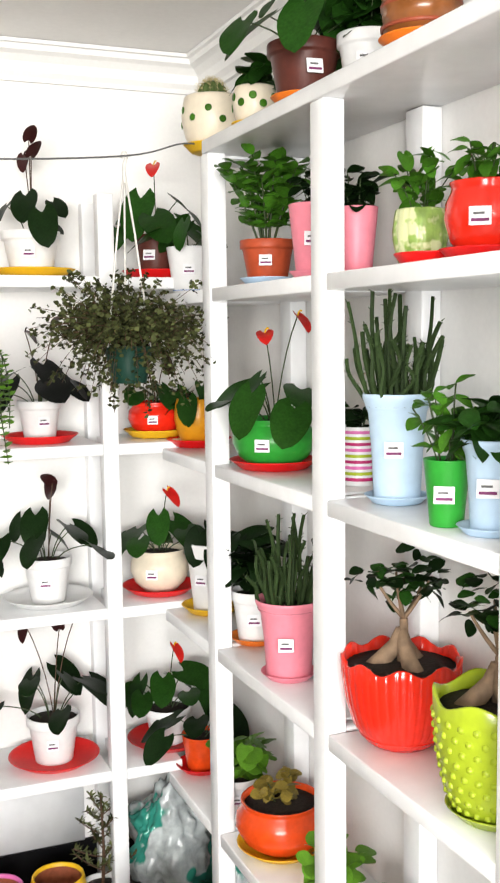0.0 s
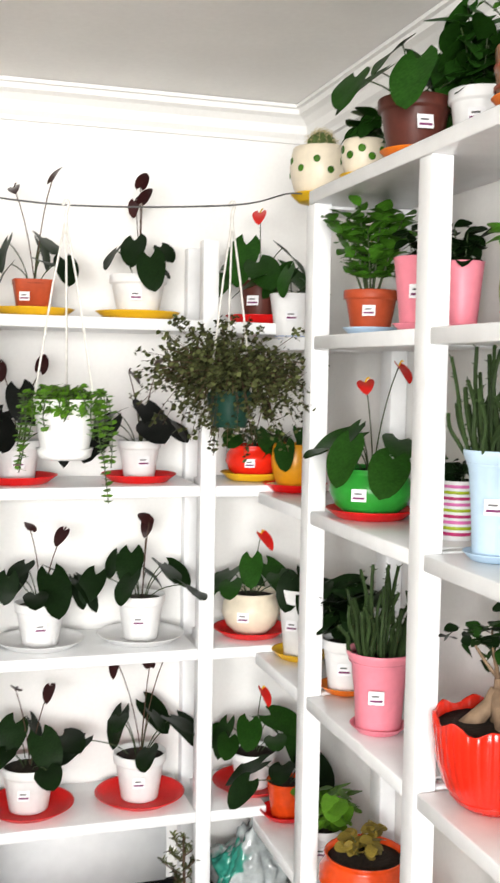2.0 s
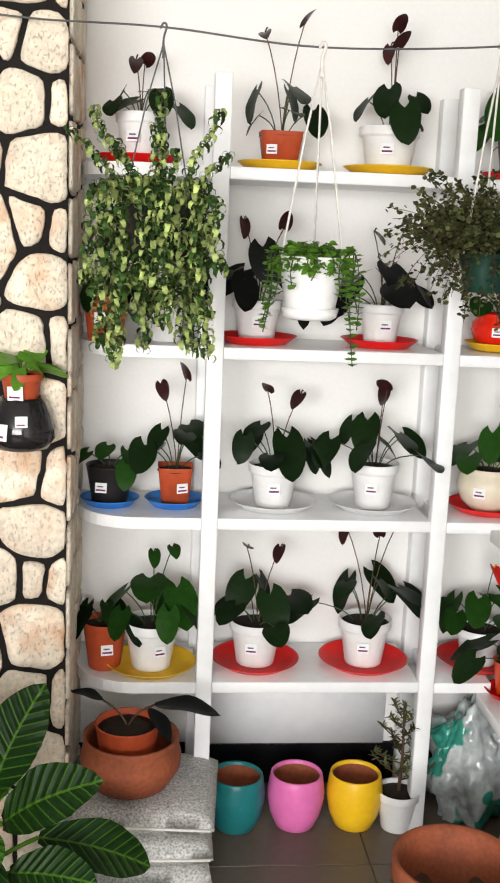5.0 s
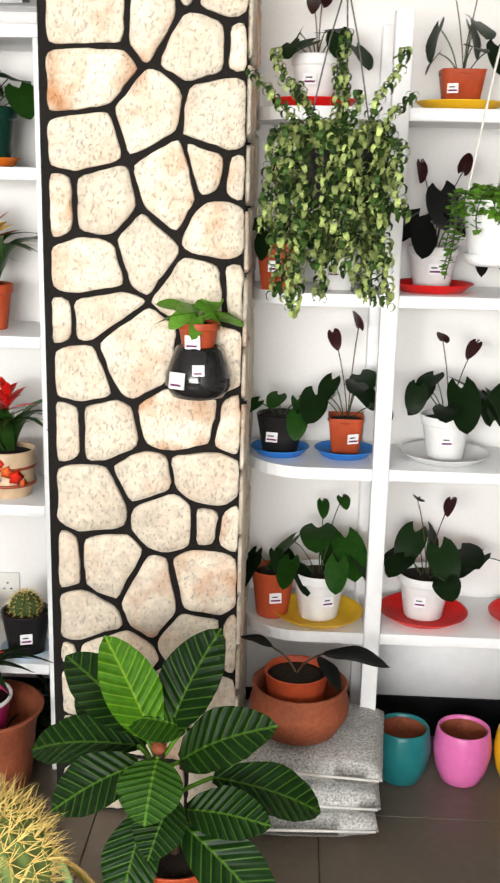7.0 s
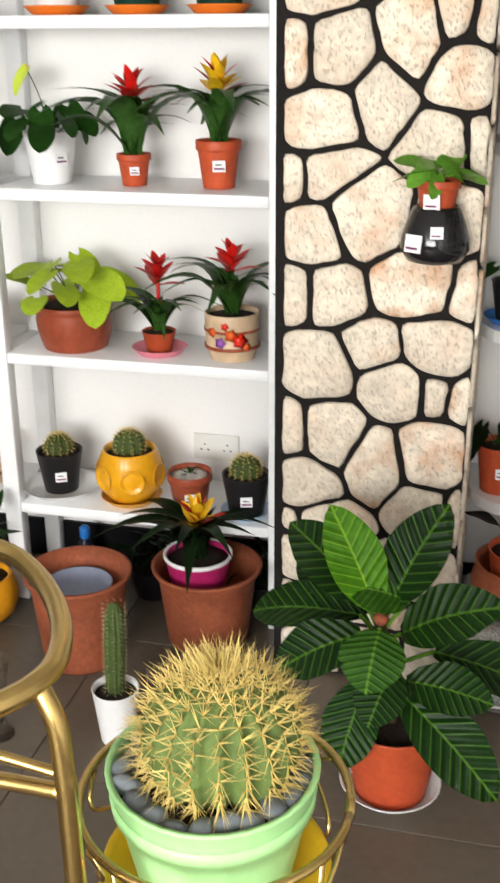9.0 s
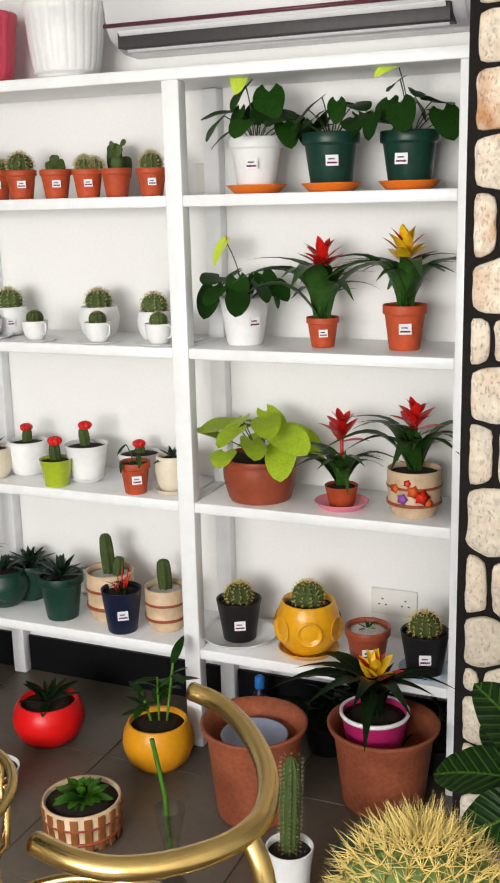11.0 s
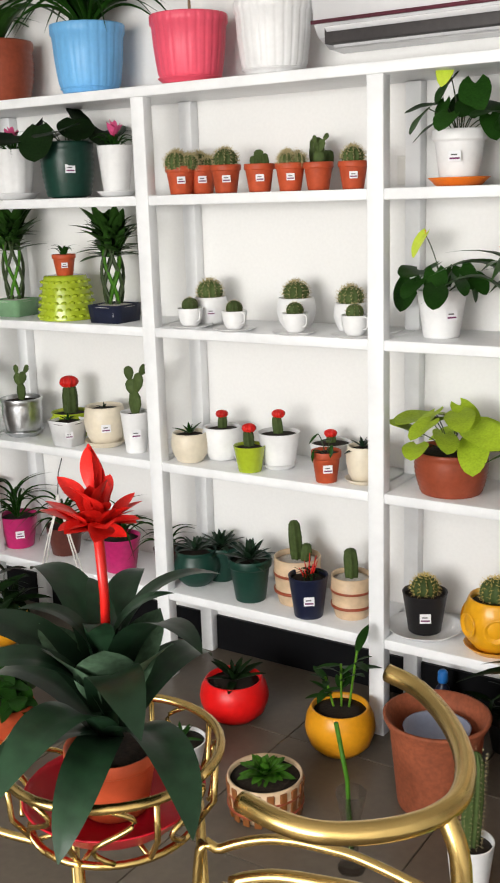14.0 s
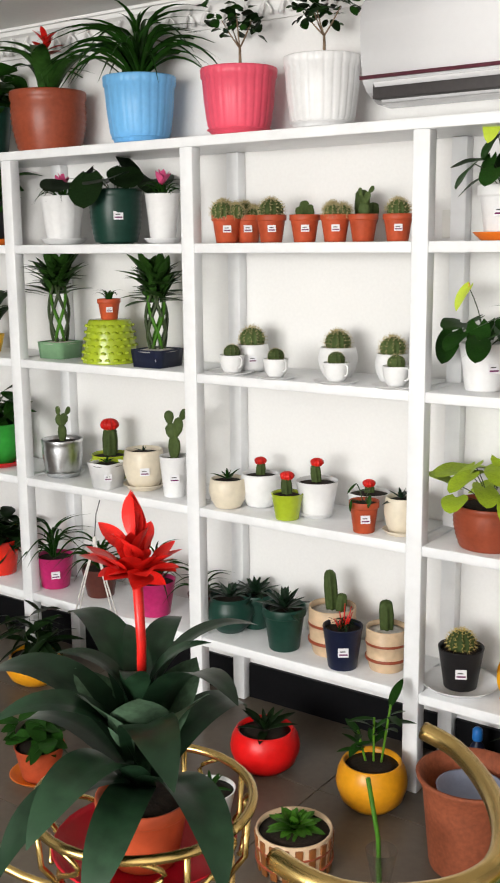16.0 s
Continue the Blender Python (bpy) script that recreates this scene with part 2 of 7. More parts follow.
def patched(name, patch, scale, low, high):
    """Adds printed patches of another colour to a material."""
    nt = M[name].node_tree
    b = nt.nodes["Principled BSDF"]
    base = b.inputs["Base Color"].links[0].from_socket
    tc = nt.nodes.new("ShaderNodeTexCoord")
    n = nt.nodes.new("ShaderNodeTexNoise")
    n.inputs["Scale"].default_value, n.inputs["Detail"].default_value = scale, 2.0
    r = nt.nodes.new("ShaderNodeMapRange")
    r.inputs["From Min"].default_value, r.inputs["From Max"].default_value = low, high
    mix = nt.nodes.new("ShaderNodeMix")
    mix.data_type = "RGBA"
    mix.inputs["B"].default_value = (*patch, 1)
    nt.links.new(tc.outputs["Object"], n.inputs["Vector"]), nt.links.new(n.outputs["Fac"], r.inputs["Value"])
    nt.links.new(r.outputs[0], mix.inputs["Factor"]), nt.links.new(base, mix.inputs["A"]), nt.links.new(mix.outputs["Result"], b.inputs["Base Color"])


patched("mottled", (0.62, 0.66, 0.36), 38.0, 0.47, 0.56)
patched("bag", (0.03, 0.24, 0.18), 7.0, 0.53, 0.56)


# ---- mesh helpers ----
def mesh_of(bm, name, material, smooth=True):
    me = bpy.data.meshes.new(name)
    bm.normal_update()
    bm.to_mesh(me)
    bm.free()
    me.materials.append(material)
    if smooth:
        me.polygons.foreach_set("use_smooth", [True] * len(me.polygons))
    return me


def part(name, bm, material, parent, label="", smooth=True, m=None):
    """Links a bmesh (or a mesh) as one mesh object under a thing or a part."""
    me = bm if isinstance(bm, bpy.types.Mesh) else mesh_of(bm, name, material, smooth)
    ob = new(name, me)
    if m is not None:
        ob.matrix_basis = m
    if parent is not None:
        ob.parent = parent
    if label:
        ob["label"] = label
    return ob


def thing(name, m, label, category, group="", kind=""):
    ob = new(name)
    ob.empty_display_size = 0.05
    ob.matrix_basis = m
    return tagged(ob, label, category, group, kind)


def box(bm, x0, x1, y0, y1, z0, z1, bevel=0.0):
    made = bmesh.ops.create_cube(bm, size=1.0, matrix=Matrix.LocRotScale(((x0 + x1) / 2, (y0 + y1) / 2, (z0 + z1) / 2), None, (x1 - x0, y1 - y0, z1 - z0)))
    if bevel:
        edges = list({e for v in made["verts"] for e in v.link_edges})
        bmesh.ops.bevel(bm, geom=edges, offset=bevel, segments=2, profile=0.5, affect="EDGES")
    return bm


def boxed(*a, bevel=0.0):
    return box(bmesh.new(), *a, bevel=bevel)


def lathe(profile, seg=28, wobble=None, close=True):
    """Turns (radius, height) pairs about z; wobble(angle, index) scales the radius."""
    bm = bmesh.new()
    rings = []
    for i, (r, z) in enumerate(profile):
        ring = []
        for k in range(seg):
            a = 2 * math.pi * k / seg
            s = wobble(a, i) if wobble else 1.0
            ring.append(bm.verts.new((r * s * math.cos(a), r * s * math.sin(a), z)))
        rings.append(ring)
    for a, b in zip(rings, rings[1:]):
        for k in range(seg):
            bm.faces.new((a[k], a[(k + 1) % seg], b[(k + 1) % seg], b[k]))
    if close:
        bm.faces.new(rings[0][::-1])
    return bm


def tube(points, radius, sides=6, bm=None, taper=1.0):
    """A round rod along points."""
    bm = bm or bmesh.new()
    pts = [Vector(p) for p in points]
    rings, ref = [], Vector((0.31, 0.2, 0.93))
    for i, p in enumerate(pts):
        d = (pts[min(i + 1, len(pts) - 1)] - pts[max(i - 1, 0)]).normalized()
        if abs(d.dot(ref)) > 0.95:
            ref = Vector((0.9, 0.1, 0.1))
        u = d.cross(ref).normalized()
        v = d.cross(u)
        r = radius * (1 + (taper - 1) * i / max(1, len(pts) - 1))
        rings.append([bm.verts.new(p + r * (u * math.cos(2 * math.pi * k / sides) + v * math.sin(2 * math.pi * k / sides))) for k in range(sides)])
    for a, b in zip(rings, rings[1:]):
        for k in range(sides):
            bm.faces.new((a[k], b[k], b[(k + 1) % sides], a[(k + 1) % sides]))
    bm.faces.new(rings[0])
    bm.faces.new(rings[-1][::-1])
    return bm


def curve(p0, p1, p2, n=8):
    p0, p1, p2 = Vector(p0), Vector(p1), Vector(p2)
    return [(1 - t) ** 2 * p0 + 2 * t * (1 - t) * p1 + t * t * p2 for t in (i / n for i in range(n + 1))]


def smooth_path(points, n=6, closed=False):
    """A Catmull-Rom line through points."""
    pts = [Vector(p) for p in points]
    out, c = [], len(pts)
    for i in range(c if closed else c - 1):
        q = [pts[(i + k) % c] if closed else pts[min(max(i + k, 0), c - 1)] for k in (-1, 0, 1, 2)]
        for s in range(n):
            t = s / n
            out.append(0.5 * (2 * q[1] + (q[2] - q[0]) * t + (2 * q[0] - 5 * q[1] + 4 * q[2] - q[3]) * t * t + (3 * q[1] - q[0] - 3 * q[2] + q[3]) * t ** 3))
    return out + ([pts[0]] if closed else [pts[-1]])


# ---- setting ----
YF, YW, XC, XW, ZC = 3.0, 3.30, 0.885, 1.14, 2.515
SA = (2.012, 1.675, 1.247, 0.785, 0.315)
SB = (1.836, 1.38, 0.92, 0.45)
SC = (2.135, 1.785, 1.36, 0.90, 0.42)
HALF = 0.016


def structure(name, bm, material, label, category):
    return tagged(part(name, bm, material, None, smooth=False), label, category, kind="structure")


structure("wall_north", boxed(-8.0, XW + 0.15, YW, YW + 0.15, 0, ZC), M["wall"], "plain white painted wall behind the shelves", "wall")
structure("wall_east", boxed(XW, XW + 0.15, -3.0, YW, 0, ZC), M["wall"], "plain white painted side wall", "wall")
# west and south walls are unseen, added dark to keep the fill light low
structure("wall_west", boxed(-8.15, -8.0, -3.0, YW + 0.15, 0, ZC), M["unseen_wall"], "unseen plain grey-brown wall closing the far end of the shop", "wall")
bm = boxed(-8.15, -3.0, -3.15, -3.0, 0, ZC)
box(bm, 0.30, 1.29, -3.15, -3.0, 0, ZC), box(bm, -3.0, 0.30, -3.15, -3.0, 2.46, ZC), box(bm, -3.0, 0.30, -3.15, -3.0, 0, 0.98)
structure("wall_south", bm, M["unseen_wall"], "unseen grey-brown painted wall with a wide shop window", "wall")
structure("ceiling", boxed(-8.15, XW + 0.15, -3.15, YW + 0.15, ZC, ZC + 0.12), M["ceiling"], "plain off-white ceiling", "ceiling")
floor = structure("floor", boxed(-8.15, XW + 0.15, -3.15, YW + 0.15, -0.15, -0.006), M["grout"], "floor of large grey-brown tiles with dark joints", "floor")


def cornice(name, x0, y0, x1, y1, inward):
    """A stepped plaster moulding along the top of a wall."""
    bm = bmesh.new()
    d = Vector((x1 - x0, y1 - y0, 0))
    n = Vector((inward[0], inward[1], 0))
    prof = [(0, 0.10), (0.014, 0.10), (0.018, 0.088), (0.030, 0.075), (0.034, 0.050), (0.052, 0.034), (0.070, 0.026), (0.074, 0.012), (0.085, 0.010), (0.085, 0)]
    ends = []
    for p in (Vector((x0, y0, ZC)), Vector((x0, y0, ZC)) + d):
        ends.append([bm.verts.new(p + n * a - Vector((0, 0, b + 0.0015))) for a, b in prof])
    for i in range(len(prof) - 1):
        bm.faces.new((ends[0][i], ends[0][i + 1], ends[1][i + 1], ends[1][i]))
    return structure(name, bm, M["wall"], "white moulded plaster cornice under the ceiling", "cornice")


cornice("cornice_north", -8.0, YW, XW, YW, (0, -1))
cornice("cornice_east", XW, -3.0, XW, YW, (-1, 0))
bm = bmesh.new()
for i in range(92):
    x = -7.98 + i * 0.08
    pts = curve((x, YW - 0.038, ZC - 0.092), (x + 0.012, YW - 0.055, ZC - 0.068), (x + 0.05, YW - 0.066, ZC - 0.040), 4)
    tube(pts, 0.010, 5, bm, 0.35)
    pts = curve((x + 0.04, YW - 0.038, ZC - 0.090), (x + 0.055, YW - 0.05, ZC - 0.075), (x + 0.03, YW - 0.060, ZC - 0.052), 3)
    tube(pts, 0.007, 5, bm, 0.4)
tagged(part("trim", bm, M["wall"], None), "white leaf ornament on the plaster cornice", "moulding", kind="structure")
structure("baseboard", boxed(-8.0, XW, YW - 0.012, YW, 0, 0.135), M["black"], "glossy black tile skirting along the wall", "skirting")


def shelf_board(name, parent, x0, x1, y0, y1, z, tilt=None):
    return part(name, boxed(x0, x1, y0, y1, z - HALF, z + HALF, bevel=0.003), M["shelf"], parent)


def upright(parent, x, y, z1, wx=0.052, wy=0.045, z0=0.0):
    return part("post", boxed(x - wx / 2, x + wx / 2, y - wy / 2, y + wy / 2, z0, z1, bevel=0.003), M["shelf"], parent)


# bays on the north wall, west of the pillar
POSTS_A = (-4.12, -3.27, -2.418, -1.580, -0.762)
unit = thing("wall_shelving", pose(0, 0, 0), "white painted timber shelving with five boards, full of potted plants", "shelving")
for x in POSTS_A:
    upright(unit, x, YF + 0.0225, SA[0] - HALF)
    upright(unit, x + 0.0, YW - 0.024, SA[0] - HALF - 0.001, wx=0.05, wy=0.044)
for i, z in enumerate(SA):
    if i == 0:
        shelf_board("shelf", unit, -4.2, -0.73, YF - 0.004, YW - 0.002, z)
    else:
        for a, b in zip(POSTS_A, POSTS_A[1:]):
            shelf_board("shelf", unit, a + 0.0265, b - 0.0265, YF + 0.002, YW - 0.002, z)
        for x in POSTS_A:
            part("rail", boxed(x - 0.018, x + 0.018, YF + 0.046, YW - 0.047, z - 0.014, z + 0.014), M["shelf"], unit)

# bays between the pillar and the corner
POSTS_B = (0.113, 0.742)
unit = thing("wall_shelving", pose(0, 0, 0), "white painted timber shelving with rounded board ends beside the pillar", "shelving")
for x in POSTS_B:
    upright(unit, x, YF + 0.0225, SB[0] + (0.24 if x < 0.5 else 0.235), wx=0.044)
    upright(unit, x + (-0.01 if x < 0.5 else 0.02), YW - 0.024, SB[0] + 0.24, wx=0.05, wy=0.044)


def rounded_board(x0, x1, y0, y1, z, r):
    """A board whose front corner at x0 is rounded off."""
    bm = bmesh.new()
    pts = [(x0, y1)] + [(x0 + r - r * math.cos(a), y0 + r - r * math.sin(a)) for a in np.linspace(0, math.pi / 2, 10)] + [(x1, y0), (x1, y1)]
    low = [bm.verts.new((x, y, z - HALF)) for x, y in pts]
    top = [bm.verts.new((x, y, z + HALF)) for x, y in pts]
    bm.faces.new(low[::-1]), bm.faces.new(top)
    for i in range(len(pts)):
        j = (i + 1) % len(pts)
        bm.faces.new((low[i], low[j], top[j], top[i]))
    bmesh.ops.recalc_face_normals(bm, faces=bm.faces)
    return bm


for z in SB:
    part("shelf", rounded_board(-0.245, 0.0905, YF + 0.002, YW - 0.002, z, 0.16), M["shelf"], unit, smooth=False)
    shelf_board("shelf", unit, 0.1355, 0.7195, YF + 0.002, YW - 0.002, z)
    shelf_board("shelf", unit, 0.7645, 0.99 if z > 0.5 else 0.93, YF + 0.002, YW - 0.002, z - 0.002)
part("back_panel", boxed(0.15, 0.70, YW - 0.012, YW - 0.003, 0.13, SB[3] - HALF - 0.002), M["shelf"], unit)

# shelving along the east wall
POSTS_C = (2.615, 2.005, 1.40, 0.80)
unit = thing("wall_shelving", pose(0, 0, 0), "white painted timber shelving on the side wall, seen along its length", "shelving")
for y in POSTS_C:
    upright(unit, XC + 0.0225, y, SC[0] - HALF, wx=0.045, wy=0.056)
    upright(unit, XW - 0.024, y, SC[0] - HALF - 0.001, wx=0.044, wy=0.064)
for i, z in enumerate(SC):
    if i == 0:
        part("shelf", boxed(XC - 0.004, XW - 0.002, 0.75, 2.62, z - HALF, z + HALF, bevel=0.003), M["shelf"], unit)
        bm = rounded_board(-0.13, 0.0, XC + 0.01, XW - 0.002, z - 0.006, 0.12)
        bmesh.ops.transform(bm, matrix=Matrix(((0, 1, 0, 0), (-1, 0, 0, 2.622), (0, 0, 1, 0), (0, 0, 0, 1))), verts=bm.verts)
        part("shelf_end", bm, M["shelf"], unit, smooth=False)
    else:
        bays = [(POSTS_C[k + 1] + 0.033, POSTS_C[k] - 0.033) for k in range(3)] + [(POSTS_C[0] + 0.033, YF - 0.002)]
        for a, b in bays:
            part("shelf", boxed(XC + 0.002, XW - 0.002, a, b, z - HALF, z + HALF, bevel=0.003), M["shelf"], unit)
        for y in POSTS_C:
            part("rail", boxed(XC + 0.046, XW - 0.047, y - 0.02, y + 0.02, z - 0.014, z + 0.014), M["shelf"], unit)


# the rubble-stone pillar
PX0, PX1, PY = -0.710, -0.252, 2.81
pillar = tagged(part("stone_pillar", boxed(PX0 - 0.021, PX1, PY + 0.012, YW, 0, ZC), M["mortar"], None, smooth=False), "square pillar faced with cream rubble stones in dark mortar", "pillar", kind="structure")
# where the stones of the face lie, and how far each pushes its neighbours back (in thousandths)
SEEDS = [
    (-0.661, 2.209), (-0.651, 2.035), (-0.523, 2.029), (-0.402, 2.064), (-0.384, 2.318), (-0.215, 2.303),
    (-0.332, 2.045), (-0.368, 1.946), (-0.302, 1.944), (-0.647, 1.916), (-0.475, 1.774), (-0.318, 1.758),
    (-0.621, 1.730), (-0.415, 1.663), (-0.343, 1.684), (-0.299, 1.676), (-0.642, 1.618), (-0.590, 1.618),
    (-0.601, 1.518), (-0.507, 1.547), (-0.324, 1.611), (-0.362, 1.441), (-0.293, 1.447), (-0.632, 1.414),
    (-0.582, 1.415), (-0.478, 1.275), (-0.583, 1.232), (-0.349, 1.256), (-0.621, 1.078), (-0.542, 1.078),
    (-0.383, 1.106), (-0.282, 1.088), (-0.567, 0.810), (-0.438, 0.877), (-0.346, 0.892), (-0.410, 0.801),
    (-0.355, 0.801), (-0.292, 0.793), (-0.626, 0.675), (-0.547, 0.678), (-0.451, 0.629), (-0.348, 0.649),
    (-0.601, 0.567), (-0.360, 0.558), (-0.287, 0.556), (-0.631, 0.456), (-0.560, 0.458),
]
PULL = [30.7, 17.0, 1.2, -11.9, 1.0, -5.3, -11.4, -3.7, -8.5, 12.3, 7.8, 10.9, 10.4, 14.8, 14.1, 12.3, 9.7, 13.3, 6.9, 8.1, 11.5, -0.9, -4.8, -11.8, -6.4, -7.6, -21.7, -7.7, -33.9, -23.9, -10.4, -14.9, -6.7, -4.1, -0.9, 6.7, 4.8, 2.4, -1.2, 8.7, 15.6, 17.0, 6.3, 13.6, 8.7, -1.6, 8.2]


def cell(seeds, i, x0, x1, z0, z1, pull=None):
    """The region of the face that lies nearest to seed i, as a convex outline."""
    poly = [(x0, z0), (x1, z0), (x1, z1), (x0, z1)]
    sx, sz = seeds[i]
    for j, (ox, oz) in enumerate(seeds):
        if j == i:
            continue
        nx, nz = ox - sx, oz - sz
        lim = (nx * (ox + sx) + nz * (oz + sz) + ((pull[i] - pull[j]) / 1000 if pull else 0.0)) / 2
        out = []
        for (ax, az), (bx, bz) in zip(poly, poly[1:] + poly[:1]):
            da, db = nx * ax + nz * az - lim, nx * bx + nz * bz - lim
            if da <= 0:
                out.append((ax, az))
            if da * db < 0:
                t = da / (da - db)
                out.append((ax + t * (bx - ax), az + t * (bz - az)))
        poly = out
        if len(poly) < 3:
            return []
    return poly


def rounded(poly, gap, rnd):
    """Draws the outline in by half a joint and softens its corners."""
    cx, cz = sum(p[0] for p in poly) / len(poly), sum(p[1] for p in poly) / len(poly)
    n = len(poly)
    lines = []
    for (ax, az), (bx, bz) in zip(poly, poly[1:] + poly[:1]):
        l = math.hypot(bx - ax, bz - az)
        if l < 1e-5:
            continue
        nx, nz = (bz - az) / l, -(bx - ax) / l
        g = gap * rnd.uniform(0.75, 1.25)
        lines.append((nx, nz, nx * ax + nz * az - g))
    out = [(cx + 3 * math.cos(a), cz + 3 * math.sin(a)) for a in np.linspace(0, 2 * math.pi, 8, endpoint=False)]
    for nx, nz, lim in lines:
        new_out = []
        for (ax, az), (bx, bz) in zip(out, out[1:] + out[:1]):
            da, db = nx * ax + nz * az - lim, nx * bx + nz * bz - lim
            if da <= 0:
                new_out.append((ax, az))
            if da * db < 0:
                t = da / (da - db)
                new_out.append((ax + t * (bx - ax), az + t * (bz - az)))
        out = new_out
    if len(out) < 3:
        return []
    fine = []
    for (ax, az), (bx, bz) in zip(out, out[1:] + out[:1]):
        steps = max(2, int(math.hypot(bx - ax, bz - az) / 0.016))
        fine += [(ax + (bx - ax) * q / steps, az + (bz - az) * q / steps) for q in range(steps)]
    soft = [((a[0] + 2 * b[0] + c[0]) / 4, (a[1] + 2 * b[1] + c[1]) / 4) for a, b, c in zip(fine[-1:] + fine[:-1], fine, fine[1:] + fine[:1])]
    sh = rnd.uniform(0, 50)
    return [(x + 0.004 * noise.noise(Vector((x * 26, z * 26, sh))) + rnd.uniform(-1, 1) * 0.0009, z + 0.004 * noise.noise(Vector((x * 26, z * 26, sh + 9))) + rnd.uniform(-1, 1) * 0.0009) for x, z in soft]


def stone(poly, depth, rnd):
    bm = bmesh.new()
    cx, cz = sum(p[0] for p in poly) / len(poly), sum(p[1] for p in poly) / len(poly)
    rings = []
    for s, d in ((1.0, 0.014), (1.0, -depth * 0.45), (0.965, -depth * 0.9), (0.6, -depth)):
        rings.append([bm.verts.new((cx + (x - cx) * s, d + rnd.uniform(-1, 1) * 0.0012, cz + (z - cz) * s)) for x, z in poly])
    n = len(poly)
    for a, b in zip(rings, rings[1:]):
        for k in range(n):
            bm.faces.new((a[k], a[(k + 1) % n], b[(k + 1) % n], b[k]))
    bm.faces.new(rings[-1])
    return bm


rnd = random.Random(5)
for z in (0.075, 0.215, 0.345):
    for x in (-0.64, -0.48, -0.32):
        SEEDS.append((x + rnd.uniform(-0.04, 0.04), z + rnd.uniform(-0.025, 0.025)))
        PULL.append(4.0)
for x in (-0.62, -0.46, -0.30):
    SEEDS.append((x, 2.47 + rnd.uniform(-0.02, 0.02)))
    PULL.append(0.0)
for i in range(len(SEEDS)):
    outline = cell(SEEDS, i, PX0 - 0.006, PX1 + 0.006, 0.0, ZC, PULL)
    if len(outline) > 2:
        outline = rounded(outline, 0.0070, rnd)
        if len(outline) > 2:
            part("stone", stone(outline, rnd.uniform(0.008, 0.016), rnd), M["stone"], pillar, m=Matrix.Translation((0, PY + 0.012, 0)))
side = [(0.06 + 0.16 * (k % 3) + rnd.uniform(-0.03, 0.03), 0.09 + 0.16 * (k // 3) + rnd.uniform(-0.03, 0.03)) for k in range(48)]
for turn_z, x in ((90, PX1), (-90, PX0)):
    for i in range(len(side)):
        outline = cell(side, i, 0.0, YW - PY - 0.012, 0.0, ZC)
        outline = rounded(outline, 0.0077, rnd) if len(outline) > 2 else []
        if len(outline) > 2 and turn_z > 0:
            part("stone", stone(outline, 0.010, rnd), M["stone"], pillar, m=pose(x, PY + 0.014, 0, 0, 0, turn_z))

# floor tiles
tile = mesh_of(boxed(-0.2985, 0.2985, -0.2985, 0.2985, -0.02, 0.0, bevel=0.002), "tile", M["floor"], smooth=False)
for i in range(16):
    for j in range(11):
        part("tile", tile, None, floor, m=pose(-8.12 + 0.6 * i, -2.85 + 0.6 * j, 0))


# ---- pots ----
EYE_XY = Vector((-0.15, 0.3))


